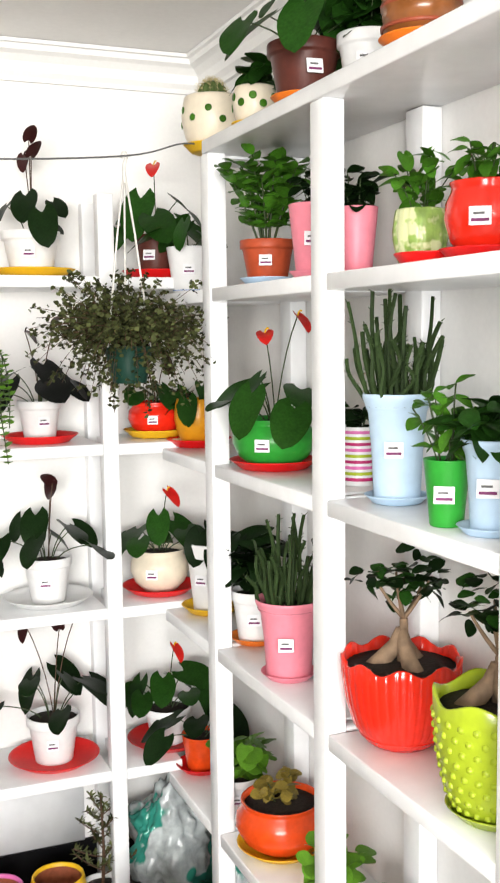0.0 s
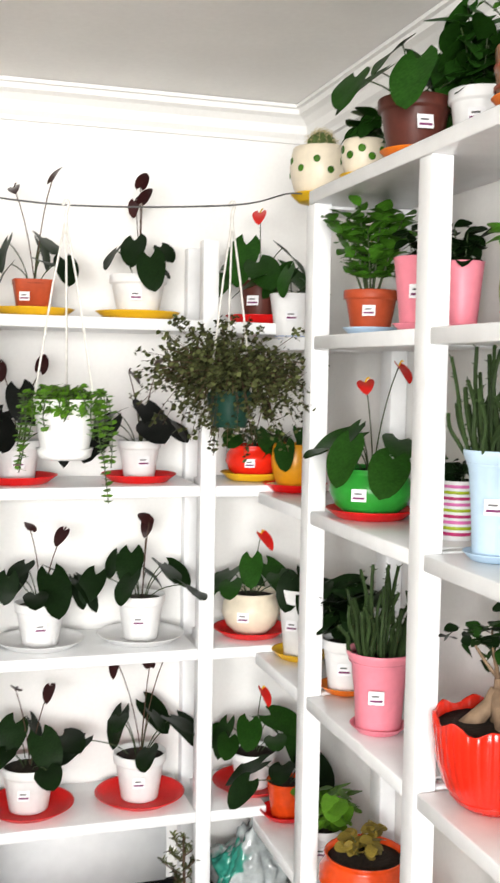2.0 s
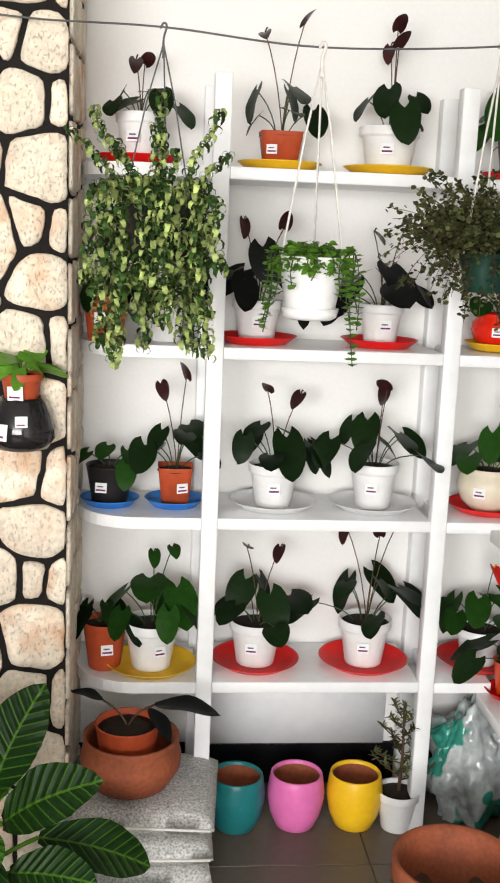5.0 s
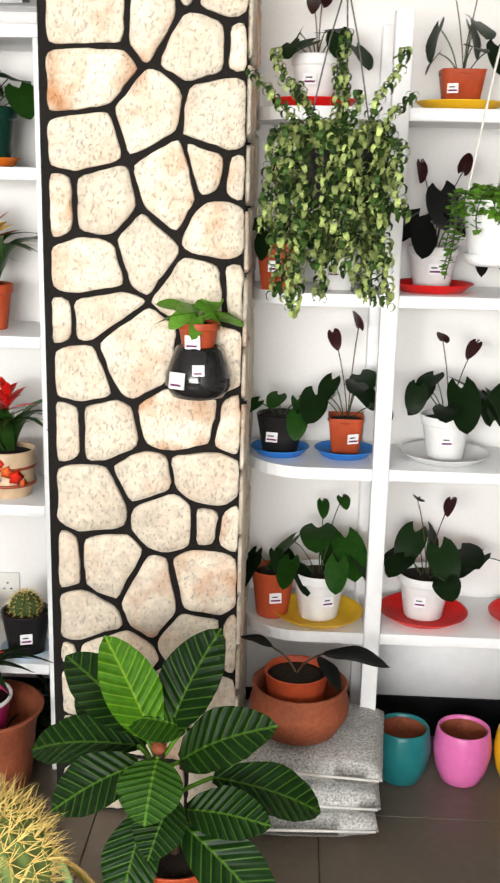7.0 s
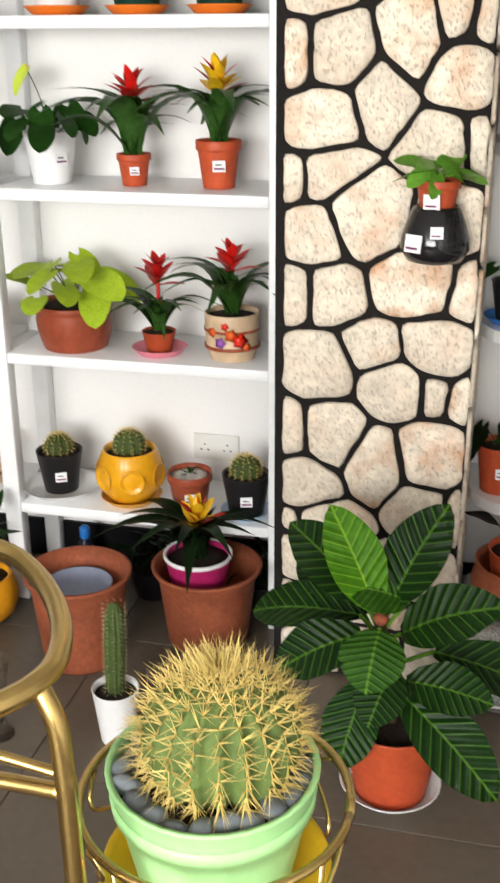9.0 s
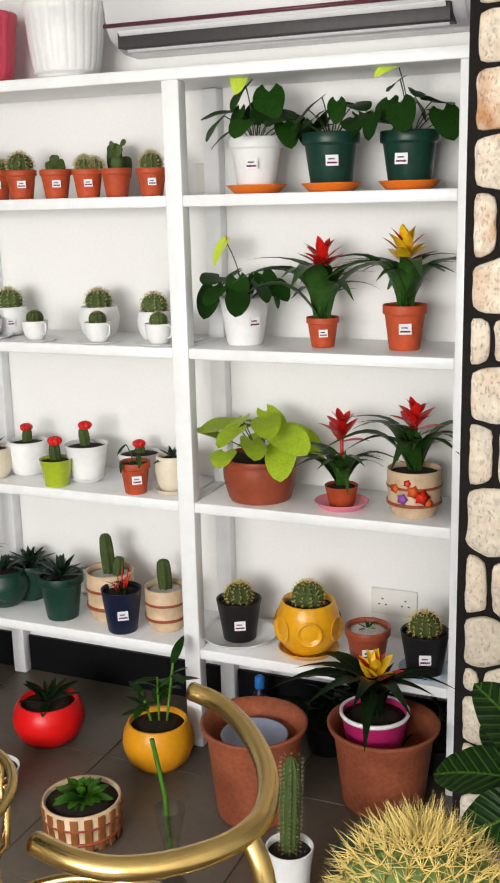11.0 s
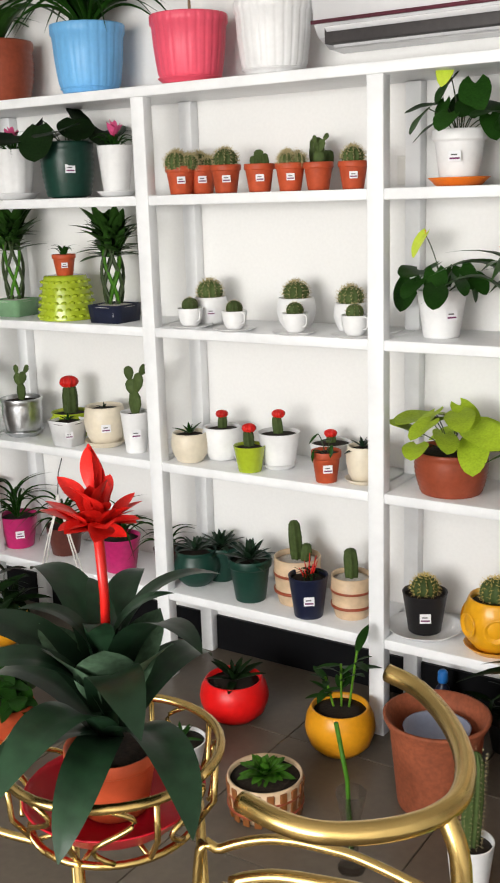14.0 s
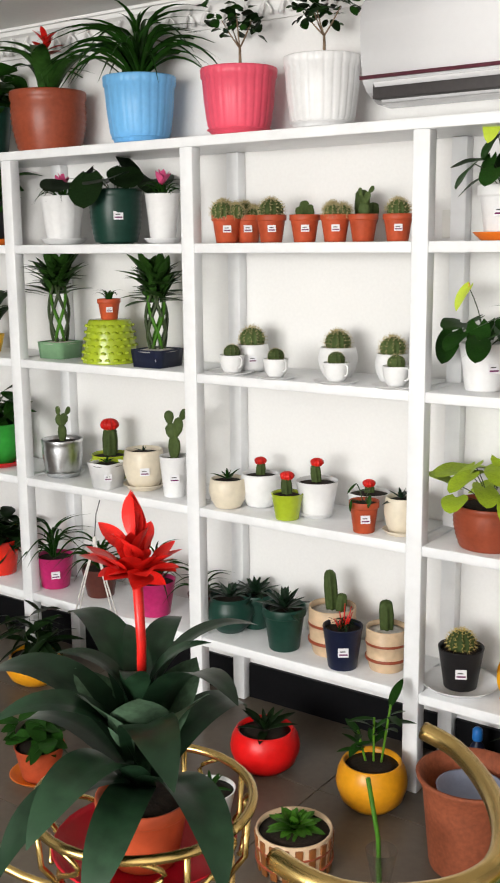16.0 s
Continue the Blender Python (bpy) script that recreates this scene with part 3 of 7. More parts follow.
def pot_profile(style, r, h):
    """Outer wall from the foot up, over the rim and down inside to the soil."""
    w = max(0.004, 0.05 * r)
    if style == "classic":
        o = [(0.68 * r, 0), (0.70 * r, 0.02 * h), (0.90 * r, 0.76 * h), (0.91 * r, 0.78 * h), (0.99 * r, 0.80 * h), (r, 0.82 * h), (r, 0.985 * h), (0.985 * r, h)]
    elif style == "plain":
        o = [(0.70 * r, 0), (0.72 * r, 0.02 * h), (0.85 * r, 0.5 * h), (0.985 * r, 0.97 * h), (r, 0.985 * h), (0.985 * r, h)]
    elif style == "tall":
        o = [(0.66 * r, 0), (0.68 * r, 0.02 * h), (0.74 * r, 0.45 * h), (0.84 * r, 0.82 * h), (0.97 * r, 0.93 * h), (r, 0.96 * h), (r, 0.99 * h), (0.985 * r, h)]
    elif style == "fluted":
        o = [(0.70 * r, 0), (0.74 * r, 0.02 * h), (0.84 * r, 0.16 * h), (0.92 * r, 0.5 * h), (0.965 * r, 0.84 * h), (1.0 * r, 0.86 * h), (1.01 * r, 0.985 * h), (0.995 * r, h)]
    elif style == "cup":
        o = [(0.55 * r, 0), (0.60 * r, 0.02 * h), (0.80 * r, 0.22 * h), (0.93 * r, 0.52 * h), (0.985 * r, 0.80 * h), (r, 0.985 * h), (0.985 * r, h)]
    elif style == "bowl":
        o = [(0.52 * r, 0), (0.56 * r, 0.02 * h), (0.85 * r, 0.22 * h), (r, 0.5 * h), (0.97 * r, 0.72 * h), (0.84 * r, 0.86 * h), (0.82 * r, 0.92 * h), (0.88 * r, 0.985 * h), (0.865 * r, h)]
    elif style == "ball":
        o = [(0.55 * r, 0), (0.60 * r, 0.02 * h), (0.86 * r, 0.2 * h), (0.98 * r, 0.45 * h), (r, 0.58 * h), (0.95 * r, 0.8 * h), (0.84 * r, 0.97 * h), (0.81 * r, h)]
    elif style == "egg":
        o = [(0.62 * r, 0), (0.68 * r, 0.02 * h), (0.88 * r, 0.25 * h), (0.985 * r, 0.52 * h), (r, 0.66 * h), (0.94 * r, 0.88 * h), (0.90 * r, 0.98 * h), (0.87 * r, h)]
    elif style == "barrel":
        o = [(0.80 * r, 0), (0.82 * r, 0.02 * h), (0.93 * r, 0.24 * h), (0.955 * r, 0.25 * h), (0.965 * r, 0.32 * h), (0.945 * r, 0.33 * h), (0.99 * r, 0.60 * h), (1.01 * r, 0.61 * h), (1.015 * r, 0.69 * h), (0.99 * r, 0.70 * h), (r, 0.97 * h), (0.985 * r, h)]
    elif style == "ringed":
        o = [(0.80 * r, 0)] + [(r * (0.80 + 0.16 * math.sin(math.pi * min(1, k / 16) * 0.62) + (0.028 if k % 2 else 0)), h * (0.02 + 0.80 * k / 16)) for k in range(17)] + [(0.99 * r, 0.88 * h), (r, 0.97 * h), (0.985 * r, h)]
    elif style == "dish":
        o = [(0.86 * r, 0), (0.88 * r, 0.04 * h), (r, 0.97 * h), (0.985 * r, h)]
    else:
        o = [(0.9 * r, 0), (0.92 * r, 0.02 * h), (0.97 * r, 0.5 * h), (r, 0.98 * h), (0.985 * r, h)]
    top = o[-1][0]
    return o + [(top - w, h - 0.002), (top - w * 1.3, 0.86 * h)]


def pot_part(t, style, r, h, material, name="pot", label="", z=0.0, waves=0, depth=0.03, scallop=0):
    wob = None
    seg = 32
    if waves:
        seg = waves * 6
        wob = lambda a, i: 1 - 1.8 * depth * max(0.0, math.cos(waves * a)) ** 3
    if style == "square":
        bm = bmesh.new()
        rings = []
        w = 0.06 * r
        for s, q in ((0.90 if h < r else 0.74, 0), (0.98, 0.97), (1.0, 1.0), (1.0 - 0.07, 0.995), (0.9, 0.86)):
            ring = []
            for k in range(24):
                a = 2 * math.pi * k / 24
                c, d = math.cos(a), math.sin(a)
                e = 1 / max(abs(c), abs(d)) ** 0.86
                ring.append(bm.verts.new((r * s * c * e * 0.88, r * s * d * e * 0.88, h * q)))
            rings.append(ring)
        for a, b in zip(rings, rings[1:]):
            for k in range(24):
                bm.faces.new((a[k], a[(k + 1) % 24], b[(k + 1) % 24], b[k]))
        bm.faces.new(rings[0][::-1])
    else:
        bm = lathe(pot_profile(style, r, h), seg, wob)
        for v in bm.verts if scallop else ():
            if v.co.z > 0.6 * h:
                v.co.z += 0.045 * h * ((v.co.z / h - 0.6) / 0.4) * math.cos(scallop * math.atan2(v.co.y, v.co.x))
    ob = part(name, bm, M[material], t, label, m=Matrix.Translation((0, 0, z)))
    if style == "barrel":
        for q in (0.285, 0.65):
            part("hoop", lathe([(0.97 * r + 0.03 * r * q, q * h - 0.035 * h), (1.02 * r, q * h - 0.03 * h), (1.025 * r, q * h + 0.03 * h), (0.98 * r, q * h + 0.035 * h)], 32, close=False), M["brown"], ob, "brown band")
    return ob


def soil_part(t, style, r, h, material="soil", z=0.0):
    top = pot_profile(style, r, h)[-1][0] * 1.02
    return part("soil", lathe([(top, 0), (top * 0.6, 0.006), (0.001, 0.010)], 20), M[material], t, m=Matrix.Translation((0, 0, z + 0.88 * h)))


def saucer_part(t, r, material, lift=0.0, height=0.02):
    prof = [(0.70 * r, 0), (0.74 * r, 0.001), (0.97 * r, height * 0.92), (r, height), (0.985 * r, height * 1.06), (0.93 * r, height * 0.85), (0.78 * r, 0.006), (0.001, 0.005)]
    return part("saucer", lathe(prof, 32), M[material], t, m=Matrix.Translation((0, 0, lift)))


def tag_part(t, r, h, at, size=0.034, off=0.0, up=0.55, slope=12):
    """A white paper price label with a purple line, stuck to the side that faces the room."""
    d = EYE_XY - Vector(at)
    yaw = math.degrees(math.atan2(d.y, d.x)) + off
    ob = part("price_label", boxed(-size * 0.5, size * 0.5, -0.0008, 0.0008, -size * 0.42, size * 0.42), M["tag"], t, "white paper price label", smooth=False,
              m=pose(0, 0, 0, 0, 0, yaw + 90) @ pose(0, -r, up * h, slope, 0, 4))
    part("print", boxed(-size * 0.40, size * 0.40, -0.0018, -0.0010, -size * 0.26, -size * 0.12), M["tagbar"], ob, "purple line", smooth=False)
    part("print", boxed(-size * 0.30, size * 0.20, -0.0018, -0.0010, size * 0.05, size * 0.16), M["wire"], ob, "grey line of print", smooth=False)
    return ob


def potted(name, x, y, z, r, h, style, material, saucer=None, label="", category="potted plant", group="", tag=True, soil="soil", waves=0, depth=0.03, taga=0, scallop=0):
    """A pot with soil, perhaps on a saucer; returns the thing and the height of the soil."""
    t = thing(name, pose(x, y, z + 0.0005, 0, 0, 0), label, category, group)
    lift = 0.0
    if saucer:
        saucer_part(t, saucer[1], saucer[0], height=min(0.022, saucer[1] * 0.26))
        lift = 0.0055
    pot_part(t, style, r, h, material, z=lift, waves=waves, depth=0.012 if style == "fluted" else depth, scallop=scallop)
    if soil:
        soil_part(t, style, r, h, soil, lift)
    if tag:
        rr = {"bowl": 0.99, "ball": 1.0, "egg": 1.0}.get(style, 0.93) * r
        tag_part(t, rr + 0.003, h, (x, y), min(0.034, max(0.012, h * 0.30)), off=taga, up=0.5 + lift / h, slope=-10 if style in ("classic", "plain", "tall") else 0)
    return t, lift + 0.88 * h


# ---- leaves ----
LEAF = {}


def leaf_mesh(shape, material):
    """One blade, a metre long along x, its base at the origin."""
    if (shape, material) in LEAF:
        return LEAF[shape, material]
    bm = bmesh.new()
    n, m = (10, 5) if shape not in ("paddle", "wide_strap") else (20, 9)
    rows = []
    arc_x = arc_z = 0.0
    for i in range(n + 1):
        t = i / n
        row = []
        if shape == "heart":
            w, droop, fold, back = 0.40 * ((t + 0.02) ** 0.38) * (max(0, 1 - t) ** 0.62) * 1.5, -0.16 * t * t, 0.16, 0.26
        elif shape == "oval":
            w, droop, fold, back = 0.30 * math.sin(math.pi * min(1, t * 0.97 + 0.03)) ** 0.7, -0.22 * t * t, 0.16, 0.0
        elif shape == "round":
            w, droop, fold, back = 0.46 * math.sin(math.pi * (0.06 + 0.94 * t)) ** 0.55, -0.08 * t * t, 0.10, 0.08
        elif shape == "lance":
            w, droop, fold, back = 0.13 * math.sin(math.pi * (0.1 + 0.9 * t)) ** 0.8, -0.18 * t * t, 0.25, 0.0
        elif shape == "strap":
            w, droop, fold, back = 0.085 * (1 - t ** 3 * 0.98) * (0.8 + 0.3 * math.sin(math.pi * t)), 0.42 * math.sin(math.pi * 0.62 * t) - 0.62 * t ** 2.4, 0.35, 0.0
        elif shape == "wide_strap":
            bend = 0.45 - 1.95 * t ** 1.4
            w, droop, fold, back = 0.112 * (1 - t ** 6 * 0.97) * (0.62 + 0.46 * math.sin(math.pi * (0.15 + 0.7 * t))), arc_z, 0.26 * (1 - 0.6 * t), 0.0
        elif shape == "curl":
            bend = 0.9 - 4.6 * t
            w, droop, fold, back = 0.115 * math.sin(math.pi * (0.08 + 0.92 * t)) ** 0.6, arc_z, 0.30, 0.0
        elif shape == "paddle":
            w, droop, fold, back = 0.29 * math.sin(math.pi * (0.03 + 0.97 * t ** 1.15)) ** 0.62, 0.10 * math.sin(math.pi * t * 0.8) - 0.24 * t * t, 0.20, 0.0
        elif shape == "bract":
            w, droop, fold, back = 0.16 * math.sin(math.pi * (0.12 + 0.88 * t)) ** 0.8, 0.05 * t - 0.16 * t * t, 0.30, 0.0
        elif shape == "spathe":
            w, droop, fold, back = 0.44 * ((t + 0.02) ** 0.36) * (max(0, 1 - t) ** 0.7) * 1.5, 0.10 * math.sin(3 * t), 0.10, 0.22
        else:
            w, droop, fold, back = 0.06 * (1 - t) + 0.004, -0.1 * t * t, 0.3, 0.0
        for j in range(-m // 2 + 1, m // 2 + 1):
            s = j / (m // 2)
            x = t - back * (abs(s) ** 1.5) * (1 - t) ** 2
            if shape in ("wide_strap", "curl"):
                x = arc_x
            ripple = 0.018 * math.sin(9 * t + 3 * s) * abs(s) if shape in ("heart", "oval", "round") else 0
            if shape == "paddle":
                ripple = 0.010 * math.sin((t - 0.75 * abs(s) * w) * 10 * 2 * math.pi) * min(1, 3 * abs(s)) + 0.014 * math.sin(15 * t) * s * s
            row.append(bm.verts.new((x, s * w, droop + fold * w * abs(s) + ripple)))
        rows.append(row)
        if shape in ("wide_strap", "curl"):
            arc_x, arc_z = arc_x + math.cos(bend) / n, arc_z + math.sin(bend) / n
    for a, b in zip(rows, rows[1:]):
        for k in range(len(a) - 1):
            bm.faces.new((a[k], b[k], b[k + 1], a[k + 1]))
    LEAF[shape, material] = mesh_of(bm, "leaf", M[material])
    return LEAF[shape, material]


def leaf(t, shape, material, at, yaw, pitch, size, width=1.0, roll=0, name="leaf", label=""):
    me = leaf_mesh(shape, material)
    m = Matrix.Translation(at) @ Matrix.Rotation(radians(yaw), 4, "Z") @ Matrix.Rotation(radians(-pitch), 4, "Y") @ Matrix.Rotation(radians(roll), 4, "X") @ Matrix.Diagonal((size, size * width, size, 1))
    return part(name, me, None, t, label, m=m)


def stalk(t, a, b, r=0.0018, material="stem", bulge=0.3, name="stem"):
    a, b = Vector(a), Vector(b)
    mid = (a + b) / 2 + Vector((-(b - a).x * bulge, -(b - a).y * bulge, (b - a).length * 0.12))
    return part(name, tube(curve(a, mid, b, 5), r, 5), M[material], t)


# ---- plants that grow in the pots ----
def anthurium(x, y, z, r, h, style="classic", pot="white", saucer=None, n=8, size=0.10, height=0.16, spread=0.10, leafm="darkleaf", flower="darkflower", flowers=2, seed=0, tag=True,
              label="dark-leaved flamingo flower in a white plastic pot", group="", tall=1.3, shape="heart", up=0):
    rnd = random.Random(seed)
    t, s = potted("potted_plant", x, y, z, r, h, style, pot, saucer, label, group=group, tag=tag, taga=rnd.uniform(-25, 25))
    a0 = rnd.uniform(0, 360)
    for i in range(n):
        a = a0 + i * 137.5 + rnd.uniform(-15, 15)
        q = math.sqrt((i + 0.6) / n)
        hz = s + height * (1.0 - 0.72 * q) * rnd.uniform(0.8, 1.15)
        rad = spread * q * rnd.uniform(0.85, 1.25)
        p = Vector((rad * math.cos(radians(a)), min(rad * math.sin(radians(a)), 0.11), hz))
        b = Vector((0.18 * p.x, 0.18 * p.y, s))
        stalk(t, b, p, 0.0017, "stem")
        turn = (a - 270 + 180) % 360 - 180
        yaw = (276 if x < -0.7 else 266 if y > 3.02 else 240) + 0.42 * turn + rnd.uniform(-22, 22)
        leaf(t, shape, leafm, p, yaw, up + rnd.uniform(-66, 2), size * rnd.uniform(0.56, 0.95), 1.28, rnd.uniform(-28, 28))
    for i in range(flowers):
        a = a0 + 60 + i * 150 + rnd.uniform(-30, 30)
        p = Vector((spread * 0.5 * math.cos(radians(a)), spread * 0.4 * math.sin(radians(a)), s + height * tall * rnd.uniform(0.92, 1.15)))
        stalk(t, (0.004, 0, s), p, 0.0016, "brownstem" if flower == "darkflower" else "stem", 0.2)
        bloom = {"limeflower": 0.078, "redflower": 0.062}.get(flower, min(size * 0.55, 0.056))
        leaf(t, "spathe", flower, p, 262 + rnd.uniform(-50, 50), rnd.uniform(-68, -22) if flower != "darkflower" or i % 2 else rnd.uniform(20, 60), bloom, 0.95, rnd.uniform(-35, 35), "flower")
        part("spadix", tube(curve(p, p + Vector((0.004, 0, 0.015)), p + Vector((0.004, -0.012, 0.010)), 3), 0.0020, 5), M["yellowflower" if flower in ("redflower", "limeflower") else "darkflower"], t)
    return t


def bromeliad(x, y, z, r, h, pot="terracotta", style="classic", saucer=None, n=18, size=0.17, leafm="leaf", flower="redflower", seed=0, strap="strap", spike=0.10, bract=0.05, nb=18, tag=True, label="", open_=50, fz=0.0):
    rnd = random.Random(seed)
    t, s = potted("potted_plant", x, y, z, r, h, style, pot, saucer, label, tag=tag)
    n += 6
    for i in range(n):
        a = i * 137.5 + rnd.uniform(-12, 12)
        q = (i + 0.5) / n
        ly = math.sin(radians(a))
        sc = size * (0.62 + 0.48 * q) * rnd.uniform(0.85, 1.1) * (0.72 if ly > 0.5 else 1.0)
        leaf(t, strap, leafm, (0.008 * math.cos(radians(a)), 0.008 * ly, s), a, 71 - 46 * q + rnd.uniform(-8, 8), sc * 1.3, 1.2, rnd.uniform(-8, 8))
    if spike:
        part("flower_stalk", tube([(0, 0, s), (0.002, 0, s + spike * 0.5), (0.0, 0, s + spike * 0.84)], 0.006 * size / 0.17, 6), M[flower], t)
        for i in range(nb):
            q = i / max(1, nb - 1)
            a = i * 137.5
            leaf(t, "bract", flower if not (flower == "yellowflower" and i % 4 == 0) else "redflower", (0, 0, s + spike * (0.60 + 0.24 * q) + fz), a, 26 + (open_ - 18) * q + rnd.uniform(-14, 16), bract * (1.35 - 0.45 * q), 1.3, 0, "bract")
    return t


def ribbed_ball(r, ribs=16, squash=0.95, depth=0.09, rows=14):
    prof = [(max(0.001, r * math.sin(math.pi * k / rows)), r * squash * (1 - math.cos(math.pi * k / rows))) for k in range(rows + 1)]
    return lathe(prof, ribs * 4, lambda a, i: 1 + depth * math.cos(ribs * a), close=False)


def ball_spines(r, ribs, squash, rows, per, length, thick, rnd, bm=None, low=0.12, spread=0.85):
    """Clusters of spines along the ribs of a round cactus."""
    bm = bm or bmesh.new()
    for k in range(ribs):
        a = 2 * math.pi * k / ribs
        for i in range(rows):
            ph = math.pi * (low + (1 - low - 0.02) * (i + 0.5) / rows)
            rr, zz = r * 1.07 * math.sin(ph), r * squash * (1 - math.cos(ph))
            p = Vector((rr * math.cos(a), rr * math.sin(a), zz))
            nrm = Vector((math.sin(ph) * math.cos(a), math.sin(ph) * math.sin(a), -math.cos(ph)))
            for _ in range(per):
                d = (nrm + Vector((rnd.uniform(-1, 1), rnd.uniform(-1, 1), rnd.uniform(-1, 1))) * spread).normalized()
                e = p + d * length * rnd.uniform(0.6, 1.2)
                u = d.cross(Vector((0.3, 0.5, 0.8))).normalized() * thick
                w = d.cross(u)
                v = [bm.verts.new(q) for q in (p + u, p - 0.5 * u + 0.87 * w, p - 0.5 * u - 0.87 * w, e)]
                bm.faces.new((v[0], v[1], v[3])), bm.faces.new((v[1], v[2], v[3])), bm.faces.new((v[2], v[0], v[3]))
    return bm


def ball_cactus(x, y, z, r, h, style="classic", pot="terracotta", saucer=None, br=None, seed=0, spine="palespine", tag=True, label="", soil="soil", squash=0.95, group="", count=1, length=0.015):
    rnd = random.Random(seed)
    t, s = potted("potted_cactus", x, y, z, r, h, style, pot, saucer, label, "cactus", group, tag, soil)
    br = (0.70 if spine == "spine" or style == "egg" else 0.84) * (br or r * 0.7)
    for i in range(count):
        off = Vector((0, 0, 0)) if count == 1 else Vector((br * 0.75 * math.cos(i * 2.4), br * 0.6 * math.sin(i * 2.4), 0.3 * br * (i % 2)))
        rb = br if count == 1 else br * rnd.uniform(0.55, 0.75)
        m = Matrix.Translation(Vector((0, 0, s - rb * 0.25)) + off)
        body = part("cactus_body", ribbed_ball(rb, 12, squash), M["cactus"], t, m=m)
        sp = part("spine_coat", ball_spines(rb, 12, squash, 8, 6, length, 0.0007, rnd, low=0.25), M[spine], body, "straw-coloured spines", smooth=False)
        sp["kind"] = "stuff"
    return t


def column_cactus(x, y, z, r, h, style="classic", pot="terracotta", saucer=None, cr=0.014, height=0.09, top=None, seed=0, label="", tag=True, soil="soil", ribs=6, arms=0, spine=None):
    rnd = random.Random(seed)
    t, s = potted("potted_cactus", x, y, z, r, h, style, pot, saucer, label, "cactus", "", tag, soil)
    cr, height = 0.82 * cr, 0.86 * height
    stems = [(Vector((0, 0, s)), height, cr)] + [(Vector((cr * 1.5 * math.cos(i * 2.2), cr * 1.2 * math.sin(i * 2.2), s)), height * rnd.uniform(0.45, 0.8), cr * 0.8) for i in range(arms)]
    for p, hh, c in stems:
        prof = [(c * 0.8, -0.01), (c, hh * 0.2), (c * 1.05, hh * 0.6), (c * 0.9, hh * 0.88), (c * 0.5, hh * 0.98), (0.001, hh)]
        body = part("cactus_stem", lathe(prof, ribs * 4, lambda a, i: 1 + 0.2 * math.cos(ribs * a)), M["cactus"], t, m=Matrix.Translation(p) @ pose(0, 0, 0, rnd.uniform(-5, 5), rnd.uniform(-6, 6), 0))
        if spine:
            bm = bmesh.new()
            for i in range(int(hh / 0.012)):
                for k in range(ribs):
                    a = 2 * math.pi * k / ribs
                    q = Vector((c * 1.15 * math.cos(a), c * 1.15 * math.sin(a), 0.01 + i * 0.012))
                    for _ in range(3):
                        d = Vector((math.cos(a) + rnd.uniform(-.6, .6), math.sin(a) + rnd.uniform(-.6, .6), rnd.uniform(-.5, .7))).normalized()
                        tube([q, q + d * 0.009], 0.0005, 3, bm, 0.2)
            part("spine_coat", bm, M[spine], body, "pale spines", smooth=False)["kind"] = "stuff"
    if top:
        part("graft", ribbed_ball(cr * 1.3, 9, 0.75, 0.16, 8), M[top], t, "bright red grafted crown", m=Matrix.Translation((0, 0, s + height - cr * 0.6)))
    return t


def pad_cactus(x, y, z, r, h, style, pot, saucer=None, seed=0, height=0.12, label="", tag=False):
    """Flat oval joints that grow out of one another."""
    rnd = random.Random(seed)
    t, s = potted("potted_cactus", x, y, z, r, h, style, pot, saucer, label, "cactus", "", tag)
    stack = [(Vector((0, 0, s - 0.004)), 4.0, height * 0.48)]
    for level in range(3):
        grown = []
        for p, lean, size in stack:
            m = Matrix.Translation(p) @ Matrix.Rotation(radians(lean), 4, "Y") @ Matrix.Rotation(radians(rnd.uniform(-25, 25)), 4, "Z")
            pad = part("pad", lathe([(0.10 * size, 0), (0.24 * size, 0.15 * size), (0.37 * size, 0.5 * size), (0.33 * size, 0.8 * size), (0.16 * size, 0.96 * size), (0.001, size)], 16), M["cactus"], t, m=m @ Matrix.Diagonal((1.0, 0.45, 1.0, 1)))
            top = m @ Vector((0, 0, size * 0.93))
            grown += [(top, lean + rnd.uniform(12, 30), size * rnd.uniform(0.62, 0.8))] + ([(m @ Vector((0, 0, size * 0.8)), lean - rnd.uniform(15, 35), size * rnd.uniform(0.55, 0.75))] if level < 1 else [])
        stack = grown
    return t


def rosette(x, y, z, r, h, style="classic", pot="terracotta", saucer=None, n=20, size=0.05, shape="lance", leafm="leaf", seed=0, label="", soil="soil", tag=True, pitch=70, width=1.0, name="potted_plant", category="potted plant", staves=0):
    rnd = random.Random(seed)
    t, s = potted(name, x, y, z, r, h, style, pot, saucer, label, category, "", tag, soil)
    for k in range(staves):
        a = 360 * k / staves
        part("stave", boxed(-r * 0.10, r * 0.10, -0.004, 0.003, 0.03 * h, 0.92 * h, bevel=0.002), M["woodpot"], t, "brown wooden stave", m=pose(0, 0, 0, 0, 0, a) @ pose(0, -r * 0.93, 0, 4, 0, 0))
    for i in range(n):
        q = (i + 0.5) / n
        leaf(t, shape, leafm, (0, 0, s + 0.004), i * 137.5 + rnd.uniform(-8, 8), pitch * (1 - q) + 8 + rnd.uniform(-8, 8), size * (0.6 + 0.45 * q) * rnd.uniform(0.85, 1.1), width)
    return t


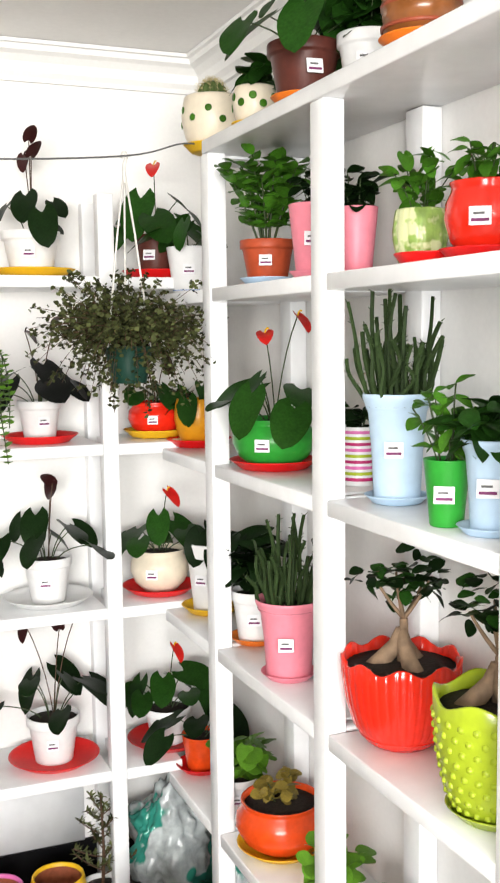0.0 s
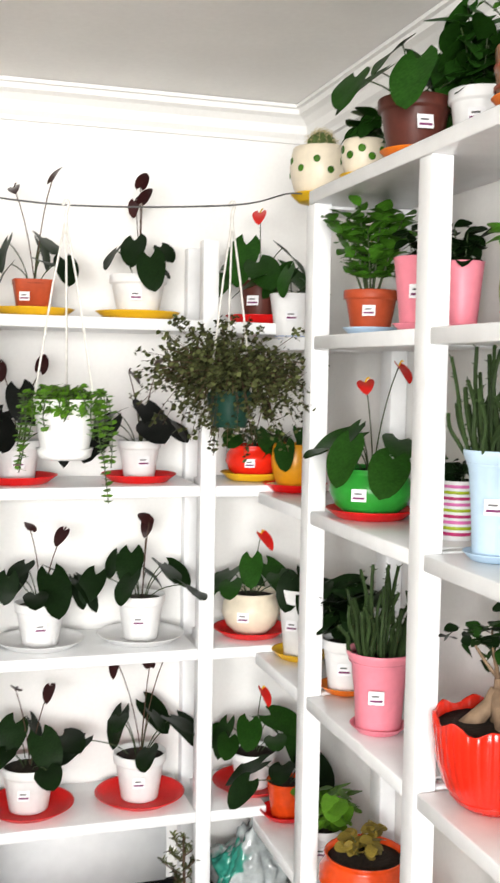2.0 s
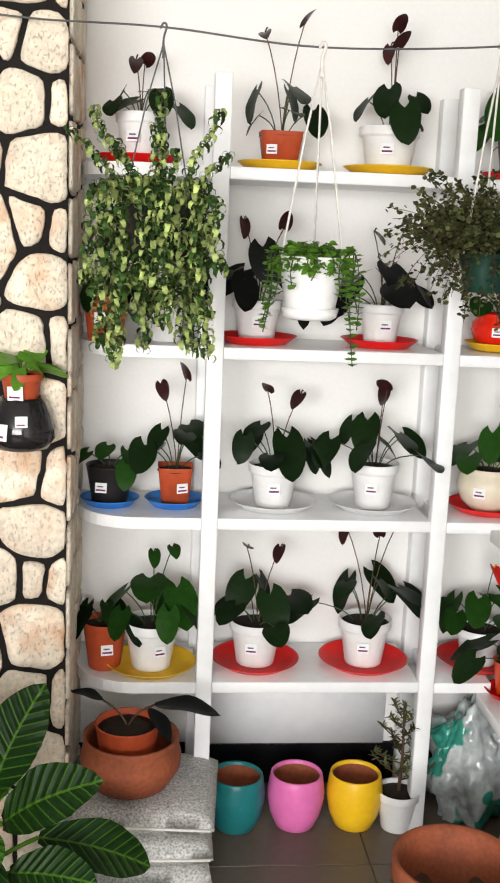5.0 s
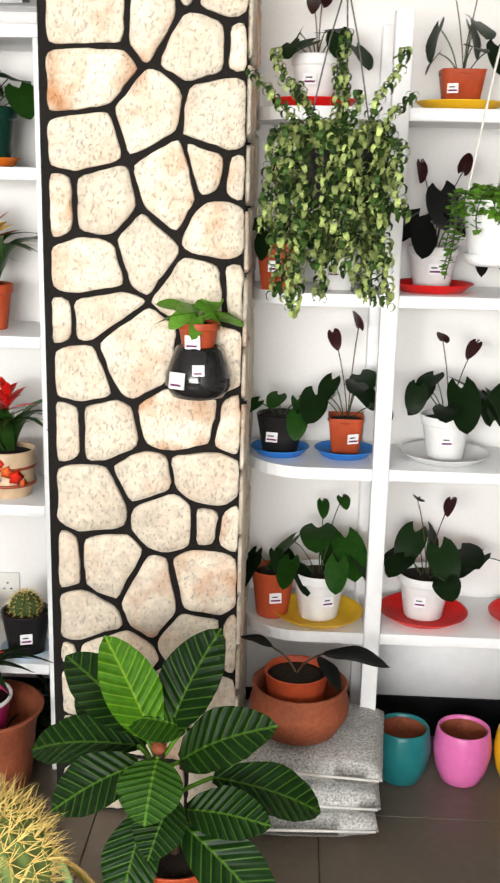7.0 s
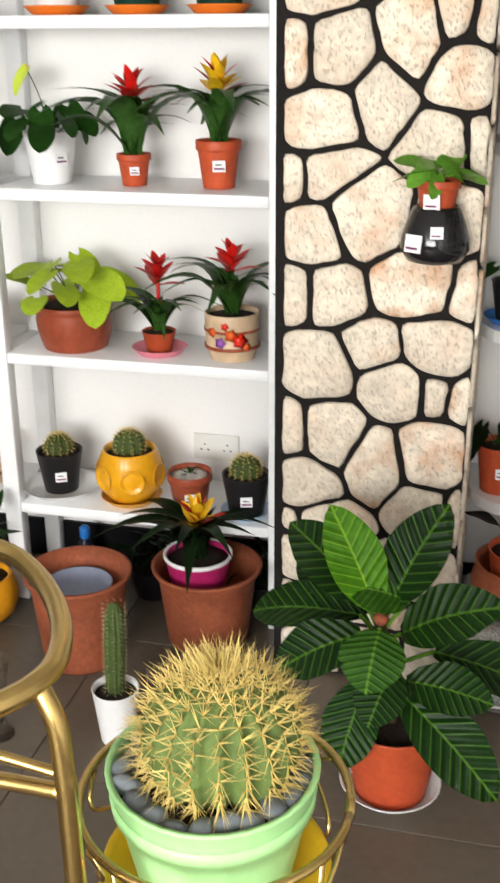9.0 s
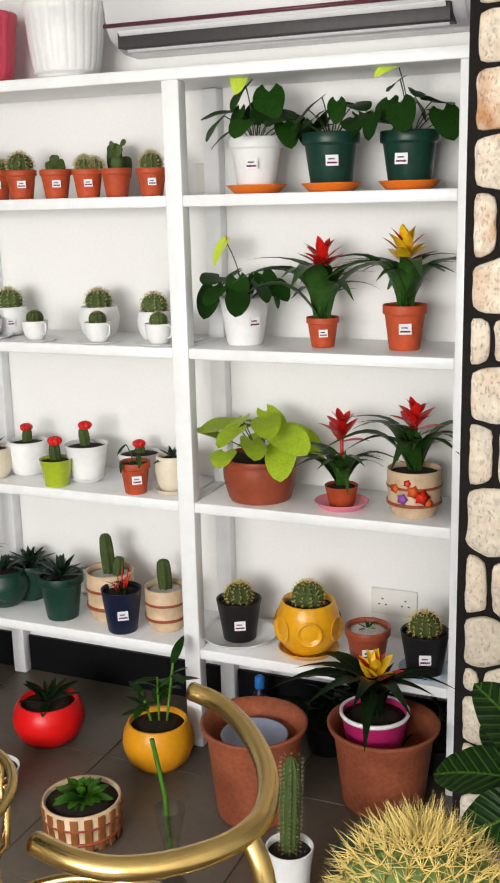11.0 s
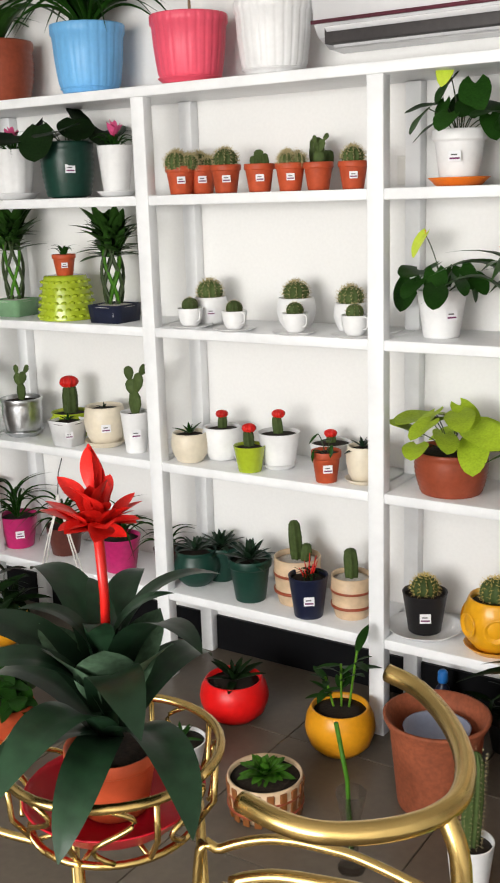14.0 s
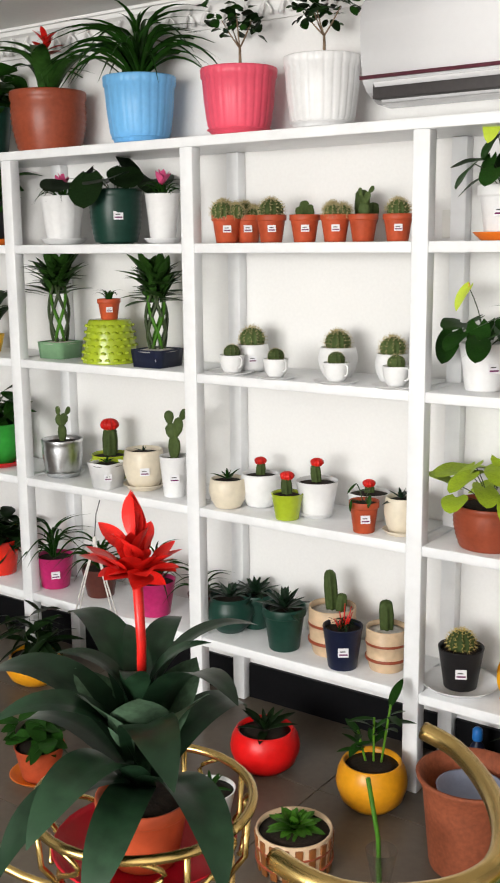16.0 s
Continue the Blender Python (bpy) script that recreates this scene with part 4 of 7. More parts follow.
def bonsai_fig(x, y, z, r, h, style, pot, saucer=None, seed=0, height=0.22, crown=0.10, label="", waves=0, tag=False, bulb=True, depth=0.03, n=70, scallop=0):
    rnd = random.Random(seed)
    t, s = potted("potted_tree", x, y, z, r, h, style, pot, saucer, label, "bonsai tree", "", tag, "soil", waves, depth, 0, scallop)
    base = Vector((0, 0, s - 0.004))
    if bulb:
        for k in range(3):
            a = k * 2.1 + 0.5
            part("root", tube([base + Vector((0.05 * math.cos(a), 0.05 * math.sin(a), -0.004)), base + Vector((0.034 * math.cos(a), 0.034 * math.sin(a), 0.016)), base + Vector((0.010 * math.cos(a), 0.010 * math.sin(a), 0.045)), base + Vector((0, 0, 0.075))], 0.022, 8, taper=0.5), M["bark"], t, "swollen root")
    fork = base + Vector((0.005, 0, height * 0.42))
    part("trunk", tube([base + Vector((0, 0, 0.0)), base + Vector((0.006, 0, height * 0.2)), fork], 0.011 if bulb else 0.006, 8, taper=0.7), M["bark"], t)
    tips = []
    for k in range(5):
        a = k * 1.257 + rnd.uniform(-0.3, 0.3)
        e = fork + Vector((crown * 0.6 * math.cos(a), crown * 0.5 * math.sin(a), height * rnd.uniform(0.28, 0.42)))
        part("branch", tube(curve(fork, fork + (e - fork) * 0.5 + Vector((0, 0, -0.008)), e, 4), 0.0045 if bulb else 0.003, 6, taper=0.5), M["bark"], t)
        tips.append(e)
    for i in range(n):
        e = tips[i % 5]
        p = e + Vector((rnd.gauss(0, 1) * crown * 0.30, rnd.gauss(0, 1) * crown * 0.28, rnd.gauss(0, 1) * height * 0.09 + 0.008))
        leaf(t, "oval", "darkleaf" if rnd.random() < 0.6 else "leaf", p, rnd.uniform(0, 360), rnd.uniform(-40, 35), rnd.uniform(0.026, 0.044), 1.25, rnd.uniform(-40, 40))
    return t


def stick_cactus(x, y, z, r, h, style, pot, saucer=None, seed=0, n=26, height=0.26, spread=0.07, label="", tag=True):
    rnd = random.Random(seed)
    t, s = potted("potted_cactus", x, y, z, r, h, style, pot, saucer, label, "cactus", "", tag)
    for i in range(n):
        a, q = i * 2.4, math.sqrt((i + 0.5) / n)
        b = Vector((spread * 0.65 * q * math.cos(a), spread * 0.6 * q * math.sin(a), s - 0.01))
        hh = height * rnd.uniform(0.42, 1.05) * (1.05 - 0.25 * q)
        e = b + Vector((spread * 0.6 * q * math.cos(a) + rnd.uniform(-0.008, 0.008), spread * 0.5 * q * math.sin(a), hh))
        pts = [b, b + (e - b) * 0.35 + Vector((0.006 * math.cos(a), 0, 0)), b + (e - b) * 0.7 + Vector((rnd.uniform(-0.014, 0.014), rnd.uniform(-0.01, 0.01), 0)), e]
        st = part("cactus_stem", tube(smooth_path(pts, 3), rnd.uniform(0.0042, 0.0060), 5, taper=0.75), M["stick"], t, smooth=False)
        bm = bmesh.new()
        for k in range(22):
            q = rnd.random() * 2.99
            c = Vector(pts[int(q)]).lerp(Vector(pts[int(q) + 1]), q % 1)
            v = Vector((rnd.uniform(-1, 1), rnd.uniform(-1, 1), rnd.uniform(0.1, 1))).normalized()
            tube([c + v * 0.003, c + v * rnd.uniform(0.008, 0.012)], 0.0016, 3, bm, 0.3)
        part("tubercle_coat", bm, M["stick"], st, smooth=False)["kind"] = "stuff"
    return t


def zz_plant(x, y, z, r, h, style, pot, saucer=None, seed=0, n=9, height=0.16, label="", tag=True, leafm="leaf", size=0.036, spread=0.08):
    rnd = random.Random(seed)
    t, s = potted("potted_plant", x, y, z, r, h, style, pot, saucer, label, tag=tag)
    for i in range(n):
        a, q = i * 2.4, math.sqrt((i + 0.5) / n)
        b = Vector((0.02 * q * math.cos(a), 0.02 * q * math.sin(a), s))
        e = Vector((spread * q * math.cos(a), spread * 0.8 * q * math.sin(a), s + height * rnd.uniform(0.8, 1.1) * (1.05 - 0.3 * q)))
        line = curve(b, b + (e - b) * 0.5 + Vector((0, 0, 0.02)), e, 9)
        part("stem", tube(line, 0.003, 5, taper=0.5), M["stem"], t)
        for k in range(2, 10):
            for sd in (-70, 70):
                leaf(t, "oval", leafm, line[k], math.degrees(a) + sd + rnd.uniform(-20, 20), rnd.uniform(0, 50), size * rnd.uniform(0.8, 1.15), 1.1, rnd.uniform(-30, 30))
    return t


def bushy(t, s, n, size, height, spread, shape, material, rnd, stem="stem", ysq=0.8, droop=0.0):
    """Many-stemmed soft plant: a few stalks with leaves all the way up."""
    for i in range(n):
        a, q = i * 2.4 + rnd.uniform(-0.2, 0.2), math.sqrt((i + 0.5) / n)
        b = Vector((0.012 * math.cos(a), 0.012 * math.sin(a), s))
        e = Vector((spread * q * math.cos(a), spread * ysq * q * math.sin(a), s + height * (1.1 - 0.5 * q) * rnd.uniform(0.7, 1.1) - droop * q))
        line = curve(b, (b + e) / 2 + Vector((0, 0, 0.02)), e, 4)
        part("stem", tube(line, 0.0014, 4), M[stem], t)
        for k in range(1, 5):
            for _ in range(2):
                leaf(t, shape, material, line[k], rnd.uniform(0, 360), rnd.uniform(-45, 35), size * rnd.uniform(0.7, 1.15), 1.0, rnd.uniform(-30, 30))


def leafy(x, y, z, r, h, style, pot, saucer=None, n=7, size=0.05, height=0.10, spread=0.07, shape="round", leafm="leaf", seed=0, label="", tag=True, waves=0, name="potted_plant"):
    rnd = random.Random(seed)
    t, s = potted(name, x, y, z, r, h, style, pot, saucer, label, tag=tag, waves=waves)
    bushy(t, s, n, size, height, spread, shape, leafm, rnd)
    return t


def pothos(x, y, z, r, h, style, pot, leafm="limeleaf", n=9, size=0.09, height=0.10, spread=0.11, seed=0, label="", tag=False, saucer=None):
    return anthurium(x, y, z, r, h, style, pot, saucer, n, size, height, spread, leafm, "redflower", 0, seed, tag, label, up=30)


def lucky_bamboo(x, y, z, r, h, pot, seed=0, label="", height=0.13):
    """Braided bamboo canes in a low dish, with a tuft of leaves."""
    rnd = random.Random(seed)
    t, s = potted("lucky_bamboo", x, y, z, r, h, "square", pot, None, label, "lucky bamboo", "", True, "whitepebble")
    for k in range(12):
        a0 = k * math.pi / 6
        pts = [Vector(((0.022 + 0.016 * math.sin(q * 3.0)) * math.cos(a0 + (1 if k % 2 else -1) * q * 2.2), (0.022 + 0.016 * math.sin(q * 3.0)) * math.sin(a0 + (1 if k % 2 else -1) * q * 2.2), s - 0.005 + q * height)) for q in np.linspace(0, 1, 9)]
        part("cane", tube(pts, 0.0060, 6), M["stem" if k % 3 else "freshleaf"], t)
        for j in range(8):
            leaf(t, "lance", "bromleaf", pts[-1] + Vector((0, 0, -0.035 + 0.012 * j)), rnd.uniform(0, 360), rnd.uniform(5, 75), rnd.uniform(0.085, 0.145), 1.15)
    return t


def grassy(x, y, z, r, h, style, pot, saucer=None, n=45, size=0.22, seed=0, label="", tag=False, leafm="leaf", waves=0, bloom=None):
    rnd = random.Random(seed)
    t, s = potted("potted_plant", x, y, z, r, h, style, pot, saucer, label, tag=tag, waves=waves)
    for i in range(n):
        leaf(t, "strap", leafm, (rnd.uniform(-1, 1) * 0.012, rnd.uniform(-1, 1) * 0.012, s), i * 137.5, rnd.uniform(5, 60), size * rnd.uniform(0.7, 1.15), 0.32)
    for i in range(8 if bloom else 0):
        leaf(t, "bract", bloom, (0, 0, s + 0.050), i * 137.5, 48 + 5 * i, 0.056, 1.6, 0, "bract", "pink flower bract")
    return t


def foliage(t, shape, material, mats, name="foliage", label=""):
    """Countless small leaves as one mesh; mats holds the pose of each."""
    src = leaf_mesh(shape, material)
    co = np.empty(len(src.vertices) * 3)
    src.vertices.foreach_get("co", co)
    co = co.reshape(-1, 3)
    cols = 5
    lines = (0, 2, 4, 6, 8, 10) if shape == "curl" else (0, 3, 6, 10)
    keep = [i * cols + j for i in lines for j in (0, 2, 4)]
    co = np.c_[co[keep], np.ones(len(keep))]
    quads = [(i * 3 + j, (i + 1) * 3 + j, (i + 1) * 3 + j + 1, i * 3 + j + 1) for i in range(len(lines) - 1) for j in range(2)]
    verts = np.concatenate([co @ np.array(m).T[:, :3] for m in mats])
    faces = [tuple(q + len(keep) * k for q in f) for k in range(len(mats)) for f in quads]
    me = bpy.data.meshes.new(name)
    me.from_pydata(verts.tolist(), [], faces)
    me.polygons.foreach_set("use_smooth", [True] * len(me.polygons))
    me.materials.append(M[material])
    ob = part(name, me, None, t, label)
    ob["kind"] = "stuff"
    return ob


def lm(at, yaw, pitch, size, width=1.0, roll=0.0):
    return Matrix.Translation(at) @ Matrix.Rotation(radians(yaw), 4, "Z") @ Matrix.Rotation(radians(-pitch), 4, "Y") @ Matrix.Rotation(radians(roll), 4, "X") @ Matrix.Diagonal((size, size * width, size, 1))


def island_variation(name, amount):
    """Lets the single leaves of a joined mesh differ in tone."""
    m = M[name]
    nt = m.node_tree
    b = nt.nodes["Principled BSDF"]
    base = b.inputs["Base Color"].links[0].from_socket
    geo = nt.nodes.new("ShaderNodeNewGeometry")
    r = nt.nodes.new("ShaderNodeMapRange")
    r.inputs["To Min"].default_value, r.inputs["To Max"].default_value = 1 - amount, 1 + amount
    nt.links.new(geo.outputs["Random Per Island"], r.inputs["Value"])
    s = nt.nodes.new("ShaderNodeVectorMath")
    s.operation = "SCALE"
    nt.links.new(base, s.inputs[0]), nt.links.new(r.outputs[0], s.inputs["Scale"])
    nt.links.new(s.outputs[0], b.inputs["Base Color"])


for key, amount in (("variegated", 0.6), ("ropeleaf", 0.6), ("olive", 0.7)):
    island_variation(key, amount)


def veined_leaf(name, dark, pale, count, width):
    """A leaf with pale ribs that run from the midrib to the edge."""
    m = mat(name, dark, 0.42, grain=14, amount=0.2, bump=0.0, vary=0.15, spec=0.18)
    nt = m.node_tree
    b = nt.nodes["Principled BSDF"]
    base = b.inputs["Base Color"].links[0].from_socket
    tc = nt.nodes.new("ShaderNodeTexCoord")
    sep = nt.nodes.new("ShaderNodeSeparateXYZ")
    nt.links.new(tc.outputs["Object"], sep.inputs[0])

    def op(kind, a, c, clamp=False):
        n = nt.nodes.new("ShaderNodeMath")
        n.operation, n.use_clamp = kind, clamp
        for i, v in enumerate((a, c)):
            if v is None:
                continue
            if isinstance(v, (int, float)):
                n.inputs[i].default_value = v
            else:
                nt.links.new(v, n.inputs[i])
        return n.outputs[0]

    ay = op("ABSOLUTE", sep.outputs[1], None)
    along = op("SUBTRACT", sep.outputs[0], op("MULTIPLY", ay, 0.75))
    wave = op("SINE", op("MULTIPLY", along, count * 2 * math.pi), None)
    rib = op("MULTIPLY", op("SUBTRACT", wave, 1 - width), 1 / width * 1.3, True)
    mid = op("LESS_THAN", ay, 0.012)
    fac = op("MAXIMUM", op("MULTIPLY", rib, 0.55), op("MULTIPLY", mid, 0.8))
    mix = nt.nodes.new("ShaderNodeMix")
    mix.data_type = "RGBA"
    mix.inputs["B"].default_value = (*pale, 1)
    nt.links.new(fac, mix.inputs["Factor"]), nt.links.new(base, mix.inputs["A"])
    nt.links.new(mix.outputs["Result"], b.inputs["Base Color"])
    bp = nt.nodes.new("ShaderNodeBump")
    bp.inputs["Strength"].default_value, bp.inputs["Distance"].default_value = 0.5, 0.004
    nt.links.new(wave, bp.inputs["Height"]), nt.links.new(bp.outputs[0], b.inputs["Normal"])
    return m


M["zebra"] = veined_leaf("zebra_leaf", (0.006, 0.026, 0.003), (0.060, 0.150, 0.012), 10, 0.16)
M["zebralime"] = veined_leaf("young_zebra_leaf", (0.060, 0.19, 0.006), (0.20, 0.38, 0.025), 10, 0.18)
M["zebramid"] = veined_leaf("half_grown_zebra_leaf", (0.020, 0.075, 0.005), (0.090, 0.21, 0.016), 10, 0.18)


def saucer_thing(x, y, z, r, h, material, label):
    t = thing("plant_saucer", pose(x, y, z), label, "saucer")
    saucer_part(t, r, material)
    return t


def cup_cactus(x, y, z, r, h, seed, label, group):
    rnd = random.Random(seed)
    t = thing("cactus_cup", pose(x, y, z), label, "cactus", group)
    saucer_part(t, r * 1.75, "white", height=0.009)
    pot_part(t, "cup", r * 0.98, h * 0.92, "white", "cup", z=0.005)
    part("handle", tube(smooth_path([(r * 0.9, 0, h * 0.85), (r * 1.35, -0.002, h * 0.8), (r * 1.3, -0.002, h * 0.4), (r * 0.88, 0, h * 0.3)], 4), 0.0028, 6), M["white"], t, m=pose(0, 0, 0.005, 0, 0, -20))
    soil_part(t, "cup", r * 0.98, h * 0.92, z=0.005)
    body = part("cactus_body", ribbed_ball(r * 0.60, 11, 0.98), M["cactus"], t, m=Matrix.Translation((0, 0, h * 0.80 - r * 0.1)))
    part("spine_coat", ball_spines(r * 0.60, 11, 0.98, 6, 3, 0.006, 0.0005, rnd, low=0.25), M["palespine"], body, "short pale spines", smooth=False)["kind"] = "stuff"
    return t


def upturned(x, y, z, r, h):
    """A honeycomb pot stands mouth down; a seedling pot stands on its foot."""
    t = thing("ceramic_pot", pose(x, y, z), "upturned lime green honeycomb pot", "pot")
    body = part("body", lathe([(r, 0), (r * 1.0, 0.004), (r * 0.93, h * 0.3), (r * 0.84, h * 0.7), (r * 0.78, h * 0.95), (r * 0.74, h), (0.001, h)], 40, lambda a, i: 1 + (0.02 * math.cos(8 * a) if i < 2 else 0)), M["lime"], t)
    for row in range(6):
        for k in range(20):
            a = 2 * math.pi * (k + 0.5 * (row % 2)) / 20
            q = 0.1 + row * 0.155
            rr = r * (1.0 - 0.23 * q)
            part("boss", BOSS, None, body, m=Matrix.Translation((rr * math.cos(a), rr * math.sin(a), h * q)) @ Matrix.Diagonal((r * 0.12, r * 0.12, r * 0.12, 1)))
    p = bromeliad(x, y, z + h, r * 0.42, h * 0.48, "terracotta", "classic", None, n=9, size=0.055, leafm="leaf", seed=132, spike=0, label="reddish seedling in a small terracotta pot on an upturned pot")
    return t, p


BOSS = mesh_of(lathe([(0.9, -0.35), (0.85, 0.1), (0.5, 0.36), (0.001, 0.42)], 6, close=False), "boss", M["lime"])


def chili(x, y, z, r, h):
    rnd = random.Random(9)
    t, s = potted("potted_plant", x, y, z, r, h, "plain", "navy", None, "plant with upright red spikes in a navy pot", tag=True)
    for i in range(9):
        a = i * 2.4
        b = Vector((0.010 * math.cos(a), 0.010 * math.sin(a), s))
        e = b + Vector((0.022 * math.cos(a), 0.018 * math.sin(a), rnd.uniform(0.035, 0.085)))
        part("spike", tube([b, (b + e) / 2, e], 0.0042, 6, taper=0.3), M["redflower"], t, "red upright spike")
    bushy(t, s, 7, 0.03, 0.04, 0.04, "lance", "darkleaf", rnd)


def empty_pot(x, y, z, r, h, material, label):
    t = thing("ceramic_pot", pose(x, y, z), label, "pot", "row of empty pots")
    o = pot_profile("egg", r, h)[:-2]
    part("body", lathe(o + [(0.82 * r, h - 0.004), (0.84 * r, 0.8 * h), (0.80 * r, 0.3 * h), (0.5 * r, 0.05 * h), (0.001, 0.045 * h)], 36), M[material], t)
    part("lining", lathe([(0.805 * r, 0.93 * h), (0.805 * r, 0.78 * h), (0.765 * r, 0.35 * h), (0.001, 0.3 * h)], 36, close=False), M["clay"], t, "dusty bare inside")


def conifer(x, y, z, r, h):
    rnd = random.Random(4)
    t, s = potted("potted_tree", x, y, z, r, h, "classic", "white", None, "young conifer in a white pot on the floor", "small tree", tag=False)
    part("trunk", tube([(0, 0, s), (0.005, 0, s + 0.12), (0.0, 0, s + 0.27)], 0.006, 6, taper=0.5), M["brownstem"], t)
    for i in range(16):
        a, q = i * 2.4, i / 16
        b = Vector((0, 0, s + 0.04 + 0.22 * q))
        e = b + Vector((0.10 * (1 - 0.6 * q) * math.cos(a), 0.06 * (1 - 0.6 * q) * math.sin(a), 0.045))
        br = part("branch", tube(curve(b, (b + e) / 2 - Vector((0, 0, 0.01)), e, 4), 0.002, 5), M["brownstem"], t)
        foliage(br, "lance", "olive", [lm(b + (e - b) * rnd.uniform(0.15, 1), rnd.uniform(0, 360), rnd.uniform(-10, 70), 0.020, 1.2) for _ in range(28)], "needle_spray")


def leafy_bamboo(x, y, z, r, h):
    rnd = random.Random(6)
    t, s = potted("potted_plant", x, y, z, r, h, "ball", "mustard", None, "young bamboo-like plant in a round mustard pot", tag=False)
    for k in range(3):
        b = Vector((0.02 * (k - 1), 0.01 * k, s))
        e = b + Vector((0.03 * (k - 1), 0, 0.10 + 0.05 * k))
        part("stem", tube(curve(b, (b + e) / 2, e, 4), 0.004, 6), M["brightleaf"], t)
        for i in range(7):
            leaf(t, "lance", "leaf", b + (e - b) * rnd.uniform(0.4, 1), rnd.uniform(0, 360), rnd.uniform(-10, 50), rnd.uniform(0.06, 0.10), 1.3)


def big_tub(x, y, z, r, h, kind):
    t = thing("clay_planter", pose(x, y, z), "large terracotta planter " + ("holding a lilac-grey plastic tub" if kind == "blue" else "holding a purple nursery pot"), "planter")
    part("body", lathe([(0.72 * r, 0), (0.74 * r, 0.01), (0.86 * r, 0.72 * h), (0.88 * r, 0.84 * h), (r, 0.97 * h), (1.01 * r, h), (0.95 * r, h + 0.002), (0.83 * r, 0.85 * h), (0.80 * r, 0.5 * h), (0.001, 0.45 * h)], 40), M["clay"], t)
    if kind == "blue":
        part("tub", lathe([(0.5 * r, 0.46 * h), (0.62 * r, 0.84 * h), (0.64 * r, 0.86 * h), (0.60 * r, 0.855 * h), (0.52 * r, 0.70 * h), (0.001, 0.69 * h)], 28), M["lilac"], t, "lilac-grey plastic tub")
    else:
        p = bromeliad(x - 0.02, y - 0.02, z + 0.46 * h + 0.02, 0.095, 0.15, "magenta", "plain", None, n=20, size=0.20, leafm="darkleaf", flower="yellowflower", seed=211, spike=0.16, bract=0.075, nb=13, open_=75, tag=False, label="yellow guzmania bromeliad in a purple nursery pot")
        part("rim", lathe([(0.0955, 0.141), (0.098, 0.144), (0.098, 0.152), (0.093, 0.154), (0.089, 0.150)], 32, close=False), M["white"], p, "white rolled rim")


def red_floor_pot(x, y, z, r, h):
    rosette(x, y, z, r, h, "ball", "red", None, n=12, size=0.12, shape="lance", leafm="darkleaf", seed=205, tag=False, label="spiky plant in a round red pot on the floor")


def barrel_succulent(x, y, z, r, h):
    rosette(x, y, z, r, h, "barrel", "palewood", None, n=46, size=0.080, shape="oval", leafm="freshleaf", seed=206, tag=False, width=0.72, pitch=82, label="green rosette succulent in a wooden barrel pot", staves=18)


def tall_cactus(x, y, z, r, h):
    column_cactus(x, y, z, r, h, "plain", "white", None, cr=0.026, height=0.30, seed=207, tag=False, ribs=10, spine="palespine", label="tall spiny column cactus in a white pot on the floor")


def zebra_plant(x, y, z, r, h):
    t = thing("potted_plant", pose(x, y, z), "large zebra-striped calathea in a terracotta pot on a white saucer", "potted plant")
    saucer_part(t, r * 1.12, "white", height=0.03)
    pot_part(t, "plain", r * 1.12, h, "terracotta", z=0.006)
    soil_part(t, "plain", r * 1.12, h, z=0.006)
    s = h * 0.9
    crown = Vector((-0.038, 0.0, s + 0.262))
    part("stem", tube([(0, 0, s - 0.03), (-0.006, 0, s + 0.08), crown], 0.013, 8, taper=0.8), M["brownstem"], t)
    part("bud", lathe([(0.012, 0), (0.018, 0.012), (0.014, 0.022), (0.001, 0.026)], 10), M["clay"], t, "brown cut stem", m=Matrix.Translation(crown))
    for bx, by, bz, tx, ty, tz, w, m in ZEBRA:
        a, b = crown + Vector((bx, by, bz)) * 0.9, crown + Vector((tx, ty, tz)) * 1.08
        foot = crown + Vector((0, 0, min(0.0, bz) - 0.03))
        part("leaf_stalk", tube(curve(foot, (foot + a) / 2 + Vector((0, 0, 0.01)), a, 5), 0.005, 6), M["brightleaf"], t)
        along = (b - a).normalized()
        face = Vector((0.0, -0.62, 0.78))
        face = (face - along * face.dot(along)).normalized()
        side = face.cross(along)
        size = (b - a).length * 1.04
        turn = Matrix((along, side, face)).transposed().to_4x4()
        part("leaf", leaf_mesh("paddle", m), None, t, m=Matrix.Translation(a) @ turn @ Matrix.Diagonal((size, w * 1.10 / 0.58, size, 1)))


# leaf base and tip as seen from the crown, leaf width
ZEBRA = (
    (-0.02, 0.03, 0.02, -0.10, 0.02, 0.225, 0.115, "zebralime"), (-0.05, 0.06, 0.02, -0.19, 0.07, 0.17, 0.12, "zebra"), (0.02, 0.05, 0.03, 0.10, 0.06, 0.235, 0.125, "zebra"),
    (0.05, 0.01, -0.03, 0.21, -0.06, 0.11, 0.125, "zebra"), (-0.06, 0.06, -0.02, -0.30, 0.10, -0.05, 0.105, "zebra"), (-0.04, -0.04, -0.01, -0.19, -0.12, -0.05, 0.115, "zebra"),
    (0.0, -0.03, 0.0, -0.01, -0.14, -0.06, 0.13, "zebramid"), (0.06, 0.05, 0.04, -0.06, 0.0, 0.085, 0.10, "zebramid"), (0.13, 0.06, -0.10, 0.34, 0.06, -0.145, 0.11, "zebra"),
    (0.07, -0.04, -0.13, 0.22, -0.09, -0.085, 0.105, "zebra"), (0.06, -0.06, -0.15, 0.25, -0.17, -0.24, 0.125, "zebra"), (-0.02, -0.06, -0.12, -0.06, -0.15, -0.25, 0.115, "zebra"),
    (0.04, -0.05, -0.09, 0.0, -0.15, -0.13, 0.105, "zebra"), (-0.05, 0.09, -0.04, -0.20, 0.17, 0.05, 0.11, "zebra"),
)


